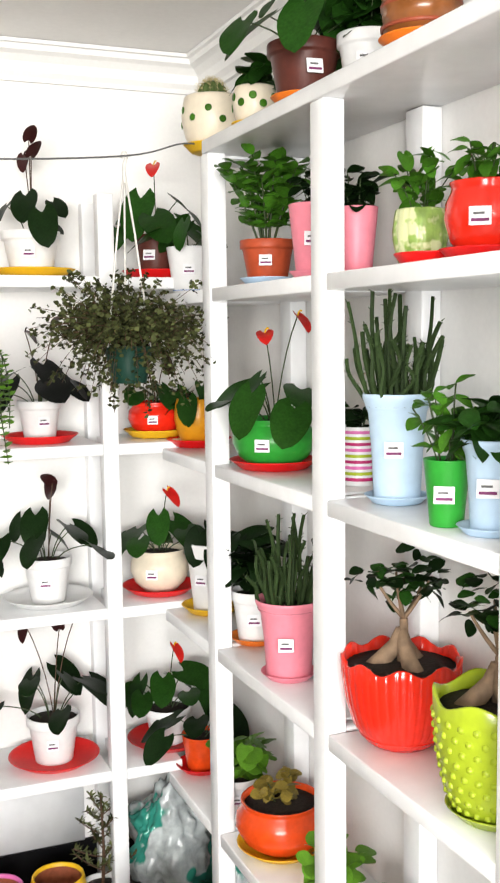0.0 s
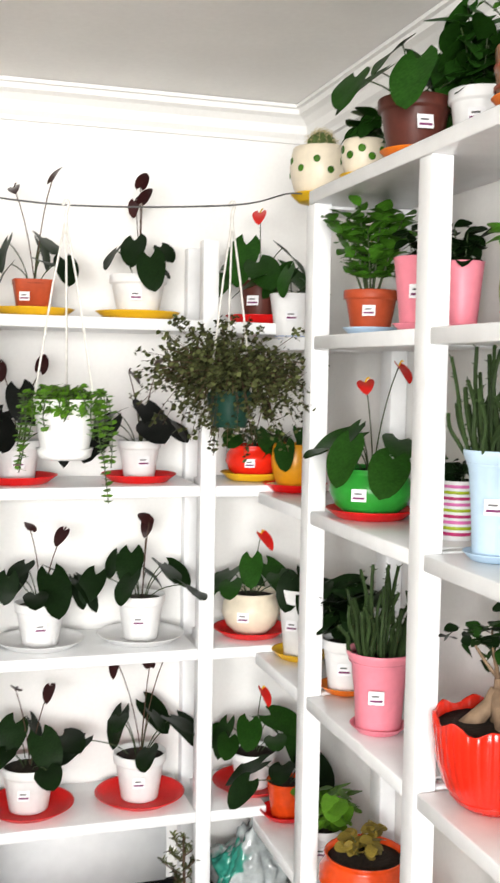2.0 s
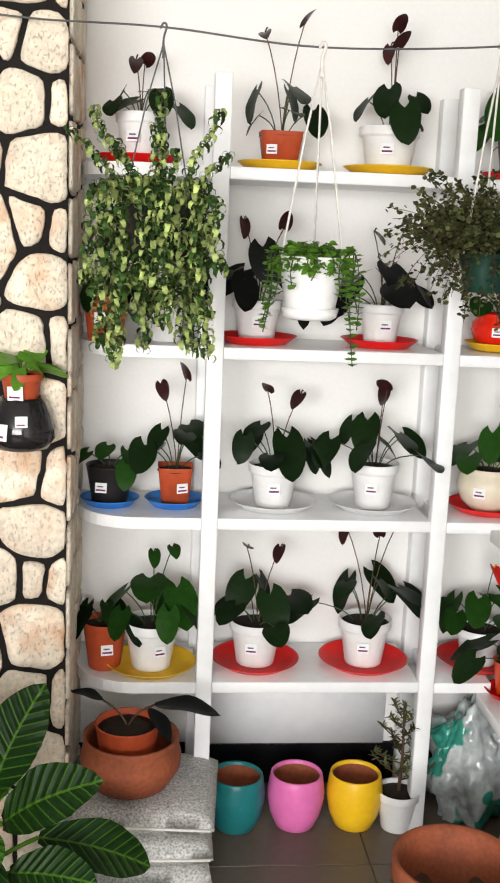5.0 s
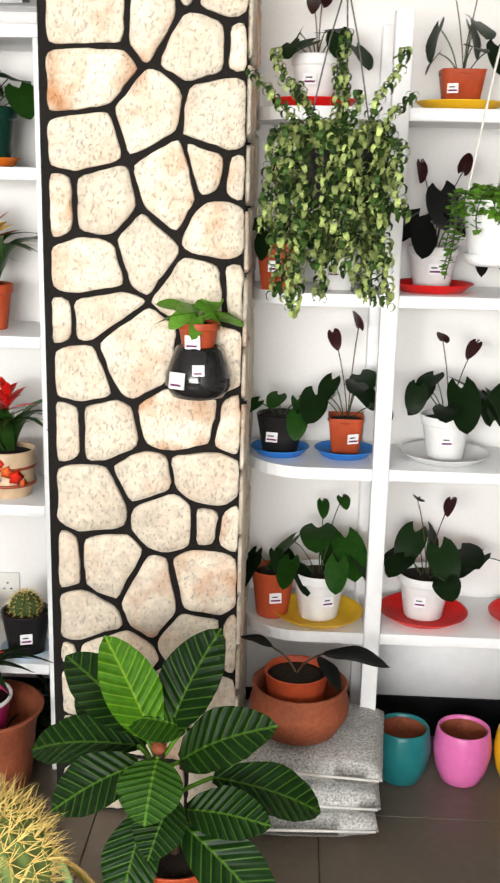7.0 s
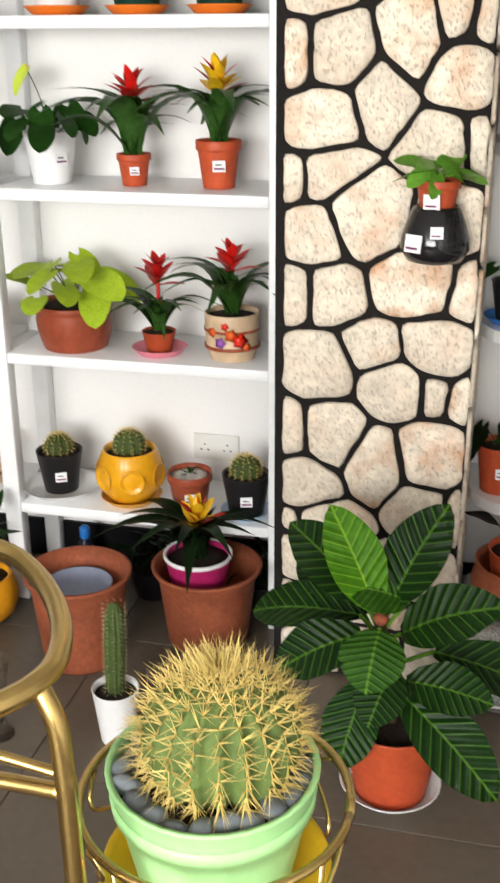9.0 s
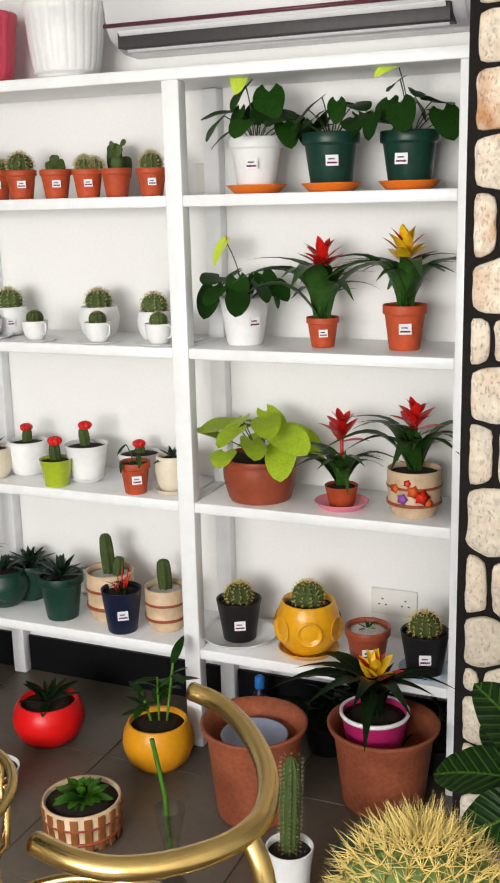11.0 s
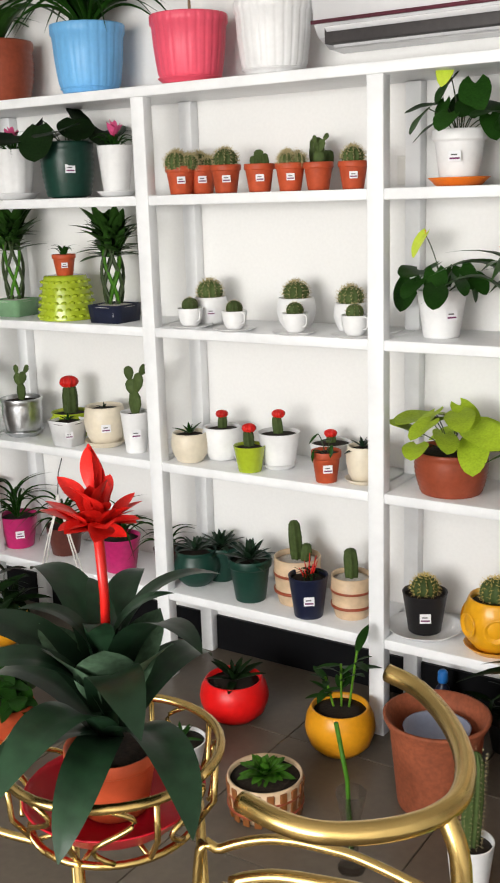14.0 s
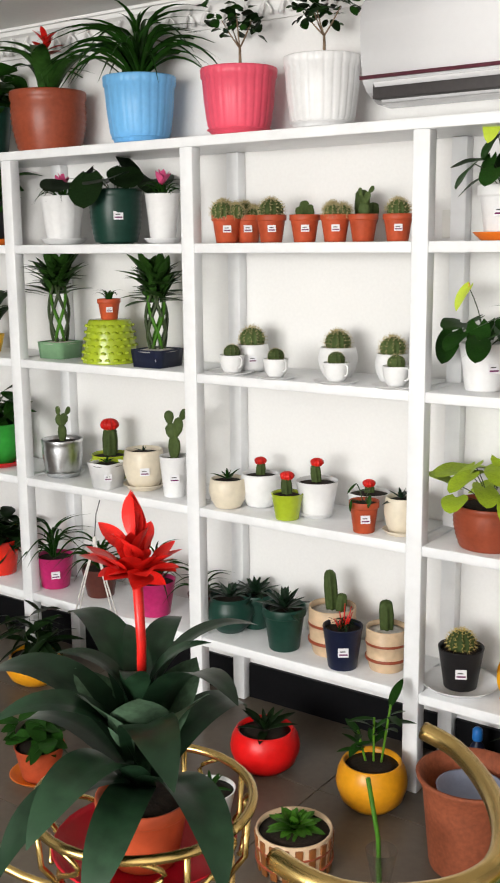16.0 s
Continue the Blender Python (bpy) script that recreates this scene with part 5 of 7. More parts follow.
def striped(x, y, z, r, h, *a, **k):
    t = leafy(x, y, z, r, h, *a, **k)
    for i in range(9):
        part("stripe", lathe([(r * (0.925 + 0.007 * i), h * (0.08 + 0.1 * i)), (r * (0.945 + 0.007 * i), h * (0.085 + 0.1 * i)), (r * (0.945 + 0.007 * i), h * (0.135 + 0.1 * i)), (r * (0.925 + 0.007 * i), h * (0.14 + 0.1 * i))], 32, close=False), M[("magenta", "lime", "orchid")[i % 3]], t, "coloured stripe")
    return t


def dotted(t, r, h):
    """Leaf-green dots on the widest part of an egg-shaped pot."""
    for k, (a, q) in enumerate(((-150, 0.55), (-118, 0.70), (-92, 0.50), (-60, 0.68), (-180, 0.72), (150, 0.5))):
        bm = lathe([(0.009, 0), (0.009, 0.0012), (0.005, 0.0018), (0.001, 0.0018)], 14)
        part("dot", bm, M["freshleaf"], t, "painted green dot", m=pose(0, 0, 0.0055, 0, 0, a + 90) @ pose(0, -r * 0.985, q * h, 90, 0, 0))
    return t


def studded(t, r, h):
    """Rows of small raised studs round a cup-shaped pot."""
    for row in range(8):
        q = 0.10 + 0.105 * row
        rr = r * float(np.interp(q, (0.02, 0.22, 0.52, 0.80, 0.985), (0.60, 0.80, 0.93, 0.985, 1.0)))
        for k in range(24):
            a = 2 * math.pi * (k + 0.5 * (row % 2)) / 24
            part("boss", BOSS, None, t, m=Matrix.Translation((rr * math.cos(a), rr * math.sin(a), 0.0055 + h * q)) @ Matrix.Rotation(a, 4, "Z") @ Matrix.Rotation(radians(80), 4, "Y") @ Matrix.Diagonal((0.0075, 0.0075, 0.010, 1)))
    return t


def floral(t, r, h):
    """Flowers painted on the side of a pot that faces the room."""
    for k, (a, q, m, sz) in enumerate(((-78, 0.62, "floral", 0.30), (-100, 0.45, "violet", 0.26), (-60, 0.50, "redglaze", 0.36), (-118, 0.66, "floral", 0.24), (-45, 0.36, "floral", 0.20), (-90, 0.80, "redglaze", 0.18))):
        sz *= 0.72
        bm = lathe([(sz * r * 0.9, 0), (sz * r, 0.0008), (0.001, 0.0012)], 15, lambda b, i: 1 + 0.22 * math.cos(5 * b))
        part("painted_flower", bm, M[m], t, "painted flower", m=pose(0, 0, 0, 0, 0, a + 90) @ pose(0, -r * 1.035, q * h, 90, 0, 0))

# plants between the pillar and the corner
anthurium(0.275, 3.140, 1.852, 0.0641, 0.0941, 'square', 'terracotta', ('yellow', 0.113), n=6, size=0.118, height=0.181, spread=0.106, tall=1.45, seed=1, label='flamingo flower with blackish blooms in a square terracotta pot', group='flamingo flowers')
anthurium(0.566, 3.140, 1.852, 0.0806, 0.1198, saucer=('yellow', 0.120), n=5, size=0.108, height=0.169, spread=0.115, flowers=3, tall=1.3, seed=12, label='dark flamingo flower in a white plastic pot on a yellow saucer', group='flamingo flowers')
anthurium(0.919, 3.130, 1.852, 0.0610, 0.1172, 'plain', 'darkbrown', ('red', 0.097), n=6, size=0.145, height=0.149, spread=0.125, leafm='leaf', flower='redflower', flowers=1, tall=1.35, seed=3, label='flamingo flower with one red bloom in a brown pot')
anthurium(-0.095, 3.140, 1.852, 0.0621, 0.1247, saucer=('red', 0.114), n=6, size=0.102, height=0.110, spread=0.088, seed=4, label='dark flamingo flower in a white plastic pot on a red saucer', group='flamingo flowers')
anthurium(0.232, 3.140, 1.396, 0.0682, 0.1128, saucer=('red', 0.112), n=8, size=0.139, height=0.170, spread=0.124, leafm='blackleaf', seed=5, label='dark flamingo flower in a white plastic pot on a red saucer', group='flamingo flowers')
anthurium(0.574, 3.140, 1.396, 0.0617, 0.1119, saucer=('red', 0.108), n=8, size=0.135, height=0.158, spread=0.111, leafm='blackleaf', seed=6, label='dark flamingo flower in a white plastic pot on a red saucer', group='flamingo flowers')
anthurium(-0.174, 3.100, 1.396, 0.0688, 0.1244, 'square', 'terracotta', None, n=6, size=0.120, height=0.120, spread=0.090, seed=7, label='flamingo flower in a square terracotta pot', group='flamingo flowers')
anthurium(-0.013, 3.120, 1.396, 0.0564, 0.0970, saucer=None, n=6, size=0.113, height=0.120, spread=0.090, seed=8, label='dark-leaved flamingo flower in a small white pot', group='flamingo flowers')
anthurium(0.912, 3.140, 1.396, 0.0808, 0.0974, 'bowl', 'redglaze', ('yellow', 0.094), n=6, size=0.113, height=0.113, spread=0.081, leafm='leaf', seed=9, label='leafy plant in a glossy red bowl pot on a yellow saucer')
anthurium(0.298, 3.140, 0.936, 0.0721, 0.1200, saucer=('white', 0.125), n=8, size=0.136, height=0.168, spread=0.136, seed=10, label='dark flamingo flower in a white plastic pot on a white saucer', group='flamingo flowers')
anthurium(0.583, 3.140, 0.936, 0.0693, 0.1288, saucer=('white', 0.127), n=8, size=0.134, height=0.179, spread=0.139, seed=11, label='dark flamingo flower in a white plastic pot on a white saucer', group='flamingo flowers')
anthurium(0.913, 3.130, 0.936, 0.0870, 0.1240, 'bowl', 'cream', ('red', 0.113), n=8, size=0.141, height=0.133, spread=0.124, leafm='leaf', flower='redflower', flowers=1, tall=1.35, seed=13, label='red flamingo flower in a cream ceramic bowl on a red saucer')
anthurium(-0.158, 3.140, 0.936, 0.0675, 0.1077, 'plain', 'blackpot', ('blue', 0.082), n=4, size=0.078, height=0.086, spread=0.078, seed=14, leafm='leaf', flowers=0, label='young flamingo flower in a black pot on a blue saucer')
anthurium(0.022, 3.140, 0.936, 0.0563, 0.1074, 'square', 'terracotta', ('blue', 0.085), n=7, size=0.106, height=0.188, spread=0.094, seed=15, label='flamingo flower in a terracotta pot on a blue saucer')
anthurium(0.267, 3.140, 0.466, 0.0782, 0.1301, saucer=('red', 0.128), n=7, size=0.128, height=0.173, spread=0.123, seed=16, label='dark flamingo flower in a white plastic pot on a red saucer', group='flamingo flowers')
anthurium(0.585, 3.140, 0.466, 0.0771, 0.1360, saucer=('red', 0.131), n=8, size=0.126, height=0.193, spread=0.143, flowers=3, tall=1.4, seed=17, label='dark flamingo flower in a white plastic pot on a red saucer', group='flamingo flowers')
anthurium(0.931, 3.140, 0.466, 0.0719, 0.1103, saucer=('red', 0.123), n=8, size=0.132, height=0.154, spread=0.128, leafm='leaf', flower='redflower', flowers=1, tall=1.45, seed=18, label='red flamingo flower in a white pot on a red saucer')
anthurium(-0.166, 3.120, 0.466, 0.0632, 0.1382, 'plain', 'terracotta', None, n=5, size=0.105, height=0.097, spread=0.081, seed=19, flowers=0, label='dark-leaved plant in a terracotta pot')
anthurium(-0.034, 3.110, 0.466, 0.0790, 0.1375, saucer=('yellow', 0.129), n=7, size=0.137, height=0.169, spread=0.121, leafm='leaf', flowers=2, flower='leaf', tall=1.25, seed=20, label='green flamingo flower in a white pot on a yellow saucer')

# plants along the side wall
anthurium(0.980, 3.007, 1.801, 0.0643, 0.1258, 'plain', 'white', ('blue', 0.048), n=6, size=0.135, height=0.106, spread=0.106, leafm='leaf', flowers=0, seed=30, tag=True, label='leafy plant in a white pot on a blue saucer')
anthurium(1.000, 3.009, 1.376, 0.0701, 0.1296, 'egg', 'mustard', ('red', 0.093), n=5, size=0.093, height=0.062, spread=0.062, leafm='leaf', flowers=0, seed=31, tag=False, label='leafy plant in an orange-yellow pot on a red saucer')
anthurium(1.000, 2.922, 0.916, 0.0740, 0.1945, 'classic', 'white', ('yellow', 0.086), n=5, size=0.109, height=0.078, spread=0.078, flowers=0, seed=32, label='leafy plant in a tall white pot on a yellow saucer')
anthurium(0.980, 2.980, 0.436, 0.0572, 0.1020, 'plain', 'orangeglaze', ('red', 0.074), n=6, size=0.145, height=0.098, spread=0.114, flowers=0, seed=33, tag=False, label='dark-leaved plant in an orange-red pot')
zz_plant(0.980, 2.458, 1.801, 0.0638, 0.0975, 'classic', 'terracotta', ('paleblue', 0.065), seed=40, n=12, height=0.215, spread=0.105, leafm='freshleaf', size=0.050, label='glossy-leaved plant in a terracotta pot on a blue saucer')
leafy(0.960, 2.166, 1.801, 0.0548, 0.1439, 'plain', 'pink', ('pink', 0.055), n=6, size=0.046, height=0.104, spread=0.046, shape='oval', leafm='darkleaf', seed=41, label='leafy plant in a pink plastic pot')
leafy(1.020, 2.103, 1.801, 0.0453, 0.1321, 'plain', 'pink', ('pink', 0.051), n=7, size=0.051, height=0.108, spread=0.040, shape='oval', leafm='darkleaf', seed=42, label='dark leafy plant in a pink plastic pot', tag=False)
leafy(1.030, 1.876, 1.801, 0.0511, 0.1085, 'egg', 'mottled', None, n=7, size=0.040, height=0.125, spread=0.075, shape='heart', leafm='freshleaf', seed=43, tag=False, label='small-leaved plant in a mottled green ceramic pot', waves=12)
leafy(1.000, 1.635, 1.801, 0.0640, 0.1180, 'bowl', 'redglaze', ('red', 0.072), n=8, size=0.036, height=0.085, spread=0.060, shape='oval', leafm='freshleaf', seed=44, label='leafy plant in a glossy red bowl pot on a red saucer')
saucer_thing(0.970, 1.755, 1.801, 0.0576, 0.0140, 'red', 'empty red plastic saucer')
anthurium(0.990, 2.454, 1.376, 0.0981, 0.1131, 'bowl', 'green', ('red', 0.106), n=7, size=0.128, height=0.150, spread=0.126, leafm='leaf', flower='redflower', flowers=2, tall=1.5, seed=45, label='red flamingo flower in a glossy green bowl on a red saucer')
striped(1.040, 2.129, 1.376, 0.0376, 0.1221, 'straight', 'white', None, n=4, size=0.047, height=0.059, spread=0.041, shape='oval', leafm='darkleaf', seed=46, tag=False, label='leafy plant in a white pot with purple and green stripes')
stick_cactus(0.990, 1.888, 1.376, 0.0637, 0.1976, 'tall', 'paleblue', ('paleblue', 0.061), seed=47, n=36, height=0.245, spread=0.078, label='tall stick cactus in a pale blue pot and saucer')
leafy(0.945, 1.653, 1.376, 0.0386, 0.1098, 'plain', 'green', None, n=10, size=0.036, height=0.155, spread=0.060, shape='oval', leafm='freshleaf', seed=48, label='bushy plant in a green pot')
leafy(0.965, 1.559, 1.376, 0.0481, 0.1438, 'tall', 'paleblue', ('paleblue', 0.054), n=9, size=0.066, height=0.079, spread=0.074, shape='oval', leafm='leaf', seed=49, label='leafy plant in a pale blue pot and saucer')
leafy(1.000, 2.602, 0.916, 0.0628, 0.1306, 'classic', 'white', ('orange', 0.068), n=7, size=0.086, height=0.185, spread=0.086, shape='heart', leafm='darkleaf', seed=50, label='dark leafy plant in a white pot on an orange saucer')
stick_cactus(0.960, 2.314, 0.916, 0.0752, 0.1790, 'tall', 'pink', ('pink', 0.064), seed=51, n=34, height=0.230, spread=0.077, label='stick cactus in a pink pot and saucer')
bonsai_fig(1.000, 1.888, 0.916, 0.1152, 0.1620, 'cup', 'redglaze', ('redglaze', 0.080), seed=52, height=0.225, crown=0.091, waves=38, depth=0.012, scallop=9, label='fig bonsai with a swollen root in a fluted red pot')
studded(bonsai_fig(0.980, 1.559, 0.916, 0.1017, 0.1973, 'cup', 'lime', ('lime', 0.081), seed=53, height=0.208, crown=0.086, waves=11, depth=0.004, scallop=5, label='fig bonsai in a studded lime green pot'), 0.1017, 0.1973)
leafy(0.980, 2.686, 0.436, 0.0559, 0.1008, 'classic', 'white', None, n=9, size=0.063, height=0.119, spread=0.082, shape='round', leafm='brightleaf', seed=54, label='round-leaved plant in a small white pot')
leafy(1.000, 2.455, 0.436, 0.1130, 0.1250, 'bowl', 'orangeglaze', ('yellow', 0.110), n=5, size=0.036, height=0.075, spread=0.069, shape='round', leafm='bronzeleaf', seed=55, tag=False, label='small plant in a large orange bowl on a yellow saucer')
leafy(0.950, 2.081, 0.436, 0.0562, 0.1108, 'barrel', 'white', None, n=8, size=0.050, height=0.107, spread=0.071, shape='round', leafm='brightleaf', seed=56, tag=False, label='round-leaved plant in a white and green pot')
leafy(1.000, 1.934, 0.436, 0.0504, 0.0816, 'plain', 'blackpot', None, n=6, size=0.050, height=0.084, spread=0.056, shape='round', leafm='brightleaf', seed=57, tag=False, label='round-leaved plant in a black pot')
leafy(1.000, 1.770, 0.436, 0.0883, 0.0973, 'bowl', 'orchid', None, n=5, size=0.047, height=0.062, spread=0.052, shape='oval', leafm='leaf', seed=58, tag=False, label='leafy plant in a pink bowl pot')

# on top of the side shelving
dotted(ball_cactus(0.970, 2.778, 2.151, 0.0800, 0.1330, 'egg', 'cream', ('yellow', 0.076), br=0.050, seed=60, tag=False, label='round cactus in a green-dotted cream pot on a yellow saucer'), 0.0800, 0.1330)
dotted(leafy(0.955, 2.462, 2.151, 0.0521, 0.0881, 'egg', 'cream', ('yellow', 0.055), n=4, size=0.065, height=0.078, spread=0.059, shape='heart', leafm='leaf', seed=61, tag=False, label='climbing plant in a cream pot with green dots'), 0.0521, 0.0881)
anthurium(0.955, 2.202, 2.151, 0.0761, 0.1157, 'classic', 'darkbrown', ('orange', 0.070), n=9, size=0.141, height=0.141, spread=0.141, leafm='leaf', flowers=0, seed=62, label='large-leaved climbing plant in a dark brown pot')
leafy(1.030, 2.070, 2.151, 0.0615, 0.1139, 'classic', 'white', None, n=7, size=0.078, height=0.190, spread=0.067, shape='heart', leafm='leaf', seed=63, label='leafy plant in a white pot')
leafy(0.955, 1.753, 2.151, 0.0660, 0.0961, 'barrel', 'woodpot', ('orange', 0.071), n=16, size=0.018, height=0.170, spread=0.105, shape='oval', leafm='freshleaf', seed=64, tag=False, label='fine-leaved plant in a varnished wooden barrel pot')
leafy(0.955, 1.498, 2.151, 0.0612, 0.0934, 'plain', 'terracotta', None, n=6, size=0.049, height=0.090, spread=0.065, shape='oval', leafm='leaf', seed=65, tag=False, label='leafy plant in a large terracotta pot')

# on top of the north shelving
bromeliad(-3.165, 3.130, 2.028, 0.1417, 0.2139, 'brown', 'ringed', None, n=16, size=0.225, leafm='bromleaf', seed=70, spike=0.255, bract=0.062, nb=12, tag=False, open_=40, label='red bromeliad in a ringed brown pot')
grassy(-2.718, 3.130, 2.028, 0.1255, 0.2203, 'fluted', 'skyblue', ('skyblue', 0.102), waves=24, n=60, size=0.353, seed=71, label='grassy ponytail palm in a sky blue fluted pot')
bonsai_fig(-2.295, 3.130, 2.028, 0.1236, 0.2057, 'fluted', 'hotpink', ('hotpink', 0.106), seed=72, height=0.220, crown=0.101, bulb=False, n=60, waves=26, depth=0.012, label='small fig tree in a coral pink fluted pot')
bonsai_fig(-1.980, 3.130, 2.028, 0.1197, 0.2093, 'fluted', 'white', ('white', 0.101), seed=73, height=0.217, crown=0.104, bulb=False, n=60, waves=26, depth=0.012, label='small fig tree in a white fluted pot')
leafy(-3.499, 3.130, 2.028, 0.0991, 0.1832, 'plain', 'darkgreen', None, n=7, size=0.132, height=0.198, spread=0.132, shape='oval', leafm='leaf', seed=74, tag=False, label='leafy plant in a dark green pot')

# first board of the north shelving
anthurium(-1.383, 3.130, 1.691, 0.0762, 0.1467, 'classic', 'white', ('orange', 0.087), n=13, size=0.119, height=0.160, leafm='leaf', spread=0.112, flower='limeflower', flowers=1, tall=1.2, seed=80, label='lime-bloomed flamingo flower in a white pot on orange saucer')
anthurium(-1.162, 3.130, 1.691, 0.0793, 0.1488, 'classic', 'darkgreen', ('orange', 0.084), n=13, size=0.109, height=0.140, leafm='leaf', spread=0.112, flower='limeflower', flowers=0, seed=81, label='lime-bloomed flamingo flower in a dark green pot on orange saucer')
anthurium(-0.944, 3.130, 1.691, 0.0784, 0.1443, 'classic', 'darkgreen', ('orange', 0.084), n=13, size=0.106, height=0.151, leafm='leaf', spread=0.109, flower='limeflower', flowers=1, tall=1.2, seed=82, label='lime-bloomed flamingo flower in a dark green pot on orange saucer')
ball_cactus(-2.330, 3.100, 1.691, 0.0503, 0.0892, 'classic', 'terracotta', None, br=0.056, seed=90, count=3, label='small cactus in a terracotta plastic pot', group='row of small cacti')
ball_cactus(-2.288, 3.160, 1.691, 0.0507, 0.0898, 'classic', 'terracotta', None, br=0.045, seed=91, count=2, label='small cactus in a terracotta plastic pot', group='row of small cacti')
ball_cactus(-2.152, 3.100, 1.691, 0.0488, 0.0865, 'classic', 'terracotta', None, br=0.043, seed=92, count=1, label='small cactus in a terracotta plastic pot', group='row of small cacti')
column_cactus(-2.026, 3.100, 1.691, 0.0478, 0.0847, 'classic', 'terracotta', None, cr=0.017, height=0.062, seed=93, arms=4, ribs=5, label='blue-green clustered column cactus in a terracotta pot')
ball_cactus(-1.921, 3.110, 1.691, 0.0470, 0.0834, 'classic', 'terracotta', None, br=0.042, seed=94, count=3, label='small cactus in a terracotta plastic pot', group='row of small cacti')
pad_cactus(-1.828, 3.120, 1.691, 0.0464, 0.0822, 'classic', 'terracotta', None, seed=95, height=0.10, label='branching pad cactus in a terracotta pot')
ball_cactus(-1.700, 3.100, 1.691, 0.0451, 0.0799, 'classic', 'terracotta', None, br=0.037, seed=96, count=1, label='small cactus in a terracotta plastic pot', group='row of small cacti')
column_cactus(-1.872, 3.200, 1.691, 0.0389, 0.0735, 'classic', 'terracotta', None, cr=0.026, height=0.110, seed=98, arms=2, label='branching green cactus in a terracotta pot')
grassy(-3.114, 3.130, 1.691, 0.0847, 0.1718, 'plain', 'white', ('white', 0.089), n=24, size=0.127, seed=100, tag=False, bloom='pinkflower', label='pink-flowered air plant in a white fluted pot', waves=8)
anthurium(-2.847, 3.130, 1.691, 0.0957, 0.1863, 'ringed', 'darkgreen', ('darkgreen', 0.081), n=10, size=0.173, height=0.153, spread=0.153, flowers=0, leafm='darkleaf', shape='round', seed=101, label='round-leaved plant in a dark green fluted pot')
grassy(-2.628, 3.130, 1.691, 0.0610, 0.1638, 'plain', 'white', ('white', 0.069), n=20, size=0.108, seed=102, tag=False, bloom='pinkflower', label='pink-flowered air plant in a white pot')
leafy(-3.498, 3.130, 1.691, 0.0894, 0.1628, 'plain', 'blackpot', ('orange', 0.089), n=6, size=0.112, height=0.179, spread=0.134, shape='oval', leafm='leaf', seed=103, label='leafy plant in a black pot')

# second board
anthurium(-1.430, 3.130, 1.263, 0.0732, 0.1384, 'plain', 'white', None, n=11, size=0.106, height=0.116, spread=0.116, leafm='leaf', flower='limeflower', flowers=1, tall=1.6, seed=110, label='flamingo flower with a lime bloom in a white pot')
bromeliad(-1.190, 3.130, 1.263, 0.0467, 0.0838, 'terracotta', 'classic', None, n=20, size=0.217, leafm='bromleaf', seed=111, spike=0.217, bract=0.068, nb=16, label='red guzmania bromeliad in a small terracotta pot')
bromeliad(-0.953, 3.130, 1.263, 0.0608, 0.1232, 'terracotta', 'classic', None, n=22, size=0.203, leafm='bromleaf', flower='yellowflower', seed=112, spike=0.203, bract=0.072, nb=16, open_=65, label='yellow guzmania bromeliad in a terracotta pot')
cup_cactus(-2.286, 3.060, 1.263, 0.0432, 0.0644, seed=120, label='tiny cactus in a white china cup on a saucer', group='cactus cups')
cup_cactus(-2.097, 3.040, 1.263, 0.0416, 0.0640, seed=121, label='tiny cactus in a white china cup on a saucer', group='cactus cups')
cup_cactus(-1.873, 3.040, 1.263, 0.0418, 0.0652, seed=122, label='tiny cactus in a white china cup on a saucer', group='cactus cups')
cup_cactus(-1.667, 3.040, 1.263, 0.0419, 0.0663, seed=123, label='tiny cactus in a white china cup on a saucer', group='cactus cups')
ball_cactus(-2.274, 3.160, 1.263, 0.0594, 0.0917, 'egg', 'white', None, br=0.057, seed=126, tag=True, label='small round cactus in a white ceramic pot')
ball_cactus(-1.938, 3.160, 1.263, 0.0634, 0.0980, 'egg', 'white', None, br=0.054, seed=127, tag=True, label='small round cactus in a white ceramic pot')
ball_cactus(-1.742, 3.160, 1.263, 0.0543, 0.0875, 'egg', 'white', None, br=0.053, seed=128, tag=True, label='small round cactus in a white ceramic pot')
lucky_bamboo(-3.157, 3.130, 1.263, 0.0739, 0.0633, 'celadon', seed=130, height=0.228, label='braided lucky bamboo in a pale green dish')
lucky_bamboo(-2.644, 3.100, 1.263, 0.0802, 0.0625, 'navy', seed=131, height=0.210, label='braided lucky bamboo in a navy blue dish')
upturned(-2.887, 3.120, 1.263, 0.1023, 0.1563)
bromeliad(-3.572, 3.130, 1.263, 0.0691, 0.0718, 'yellow', 'plain', None, n=14, size=0.253, leafm='leaf', seed=133, spike=0, label='strap-leaved plant in a yellow pot')

# third board
pothos(-1.389, 3.120, 0.801, 0.1124, 0.1311, 'ringed', 'brown', n=13, size=0.150, height=0.175, spread=0.125, seed=140, label='lime-leaved pothos in a ringed brown pot')
bromeliad(-1.127, 3.100, 0.801, 0.0491, 0.0613, 'terracotta', 'plain', ('pink', 0.079), n=20, size=0.155, leafm='bromleaf', seed=141, spike=0.221, bract=0.062, nb=15, tag=False, label='red guzmania bromeliad in a terracotta pot on a pink saucer')
floral(bromeliad(-0.916, 3.110, 0.801, 0.0766, 0.1327, 'palewood', 'barrel', None, n=20, size=0.191, leafm='bromleaf', seed=142, spike=0.199, bract=0.064, nb=15, tag=False, label='red guzmania bromeliad in a pale barrel pot painted with flowers'), 0.077, 0.132)
rosette(-2.318, 3.070, 0.801, 0.0659, 0.1008, 'egg', 'cream', None, n=7, size=0.074, leafm='leaf', seed=150, tag=False, label='small succulent in a beige dotted pot')
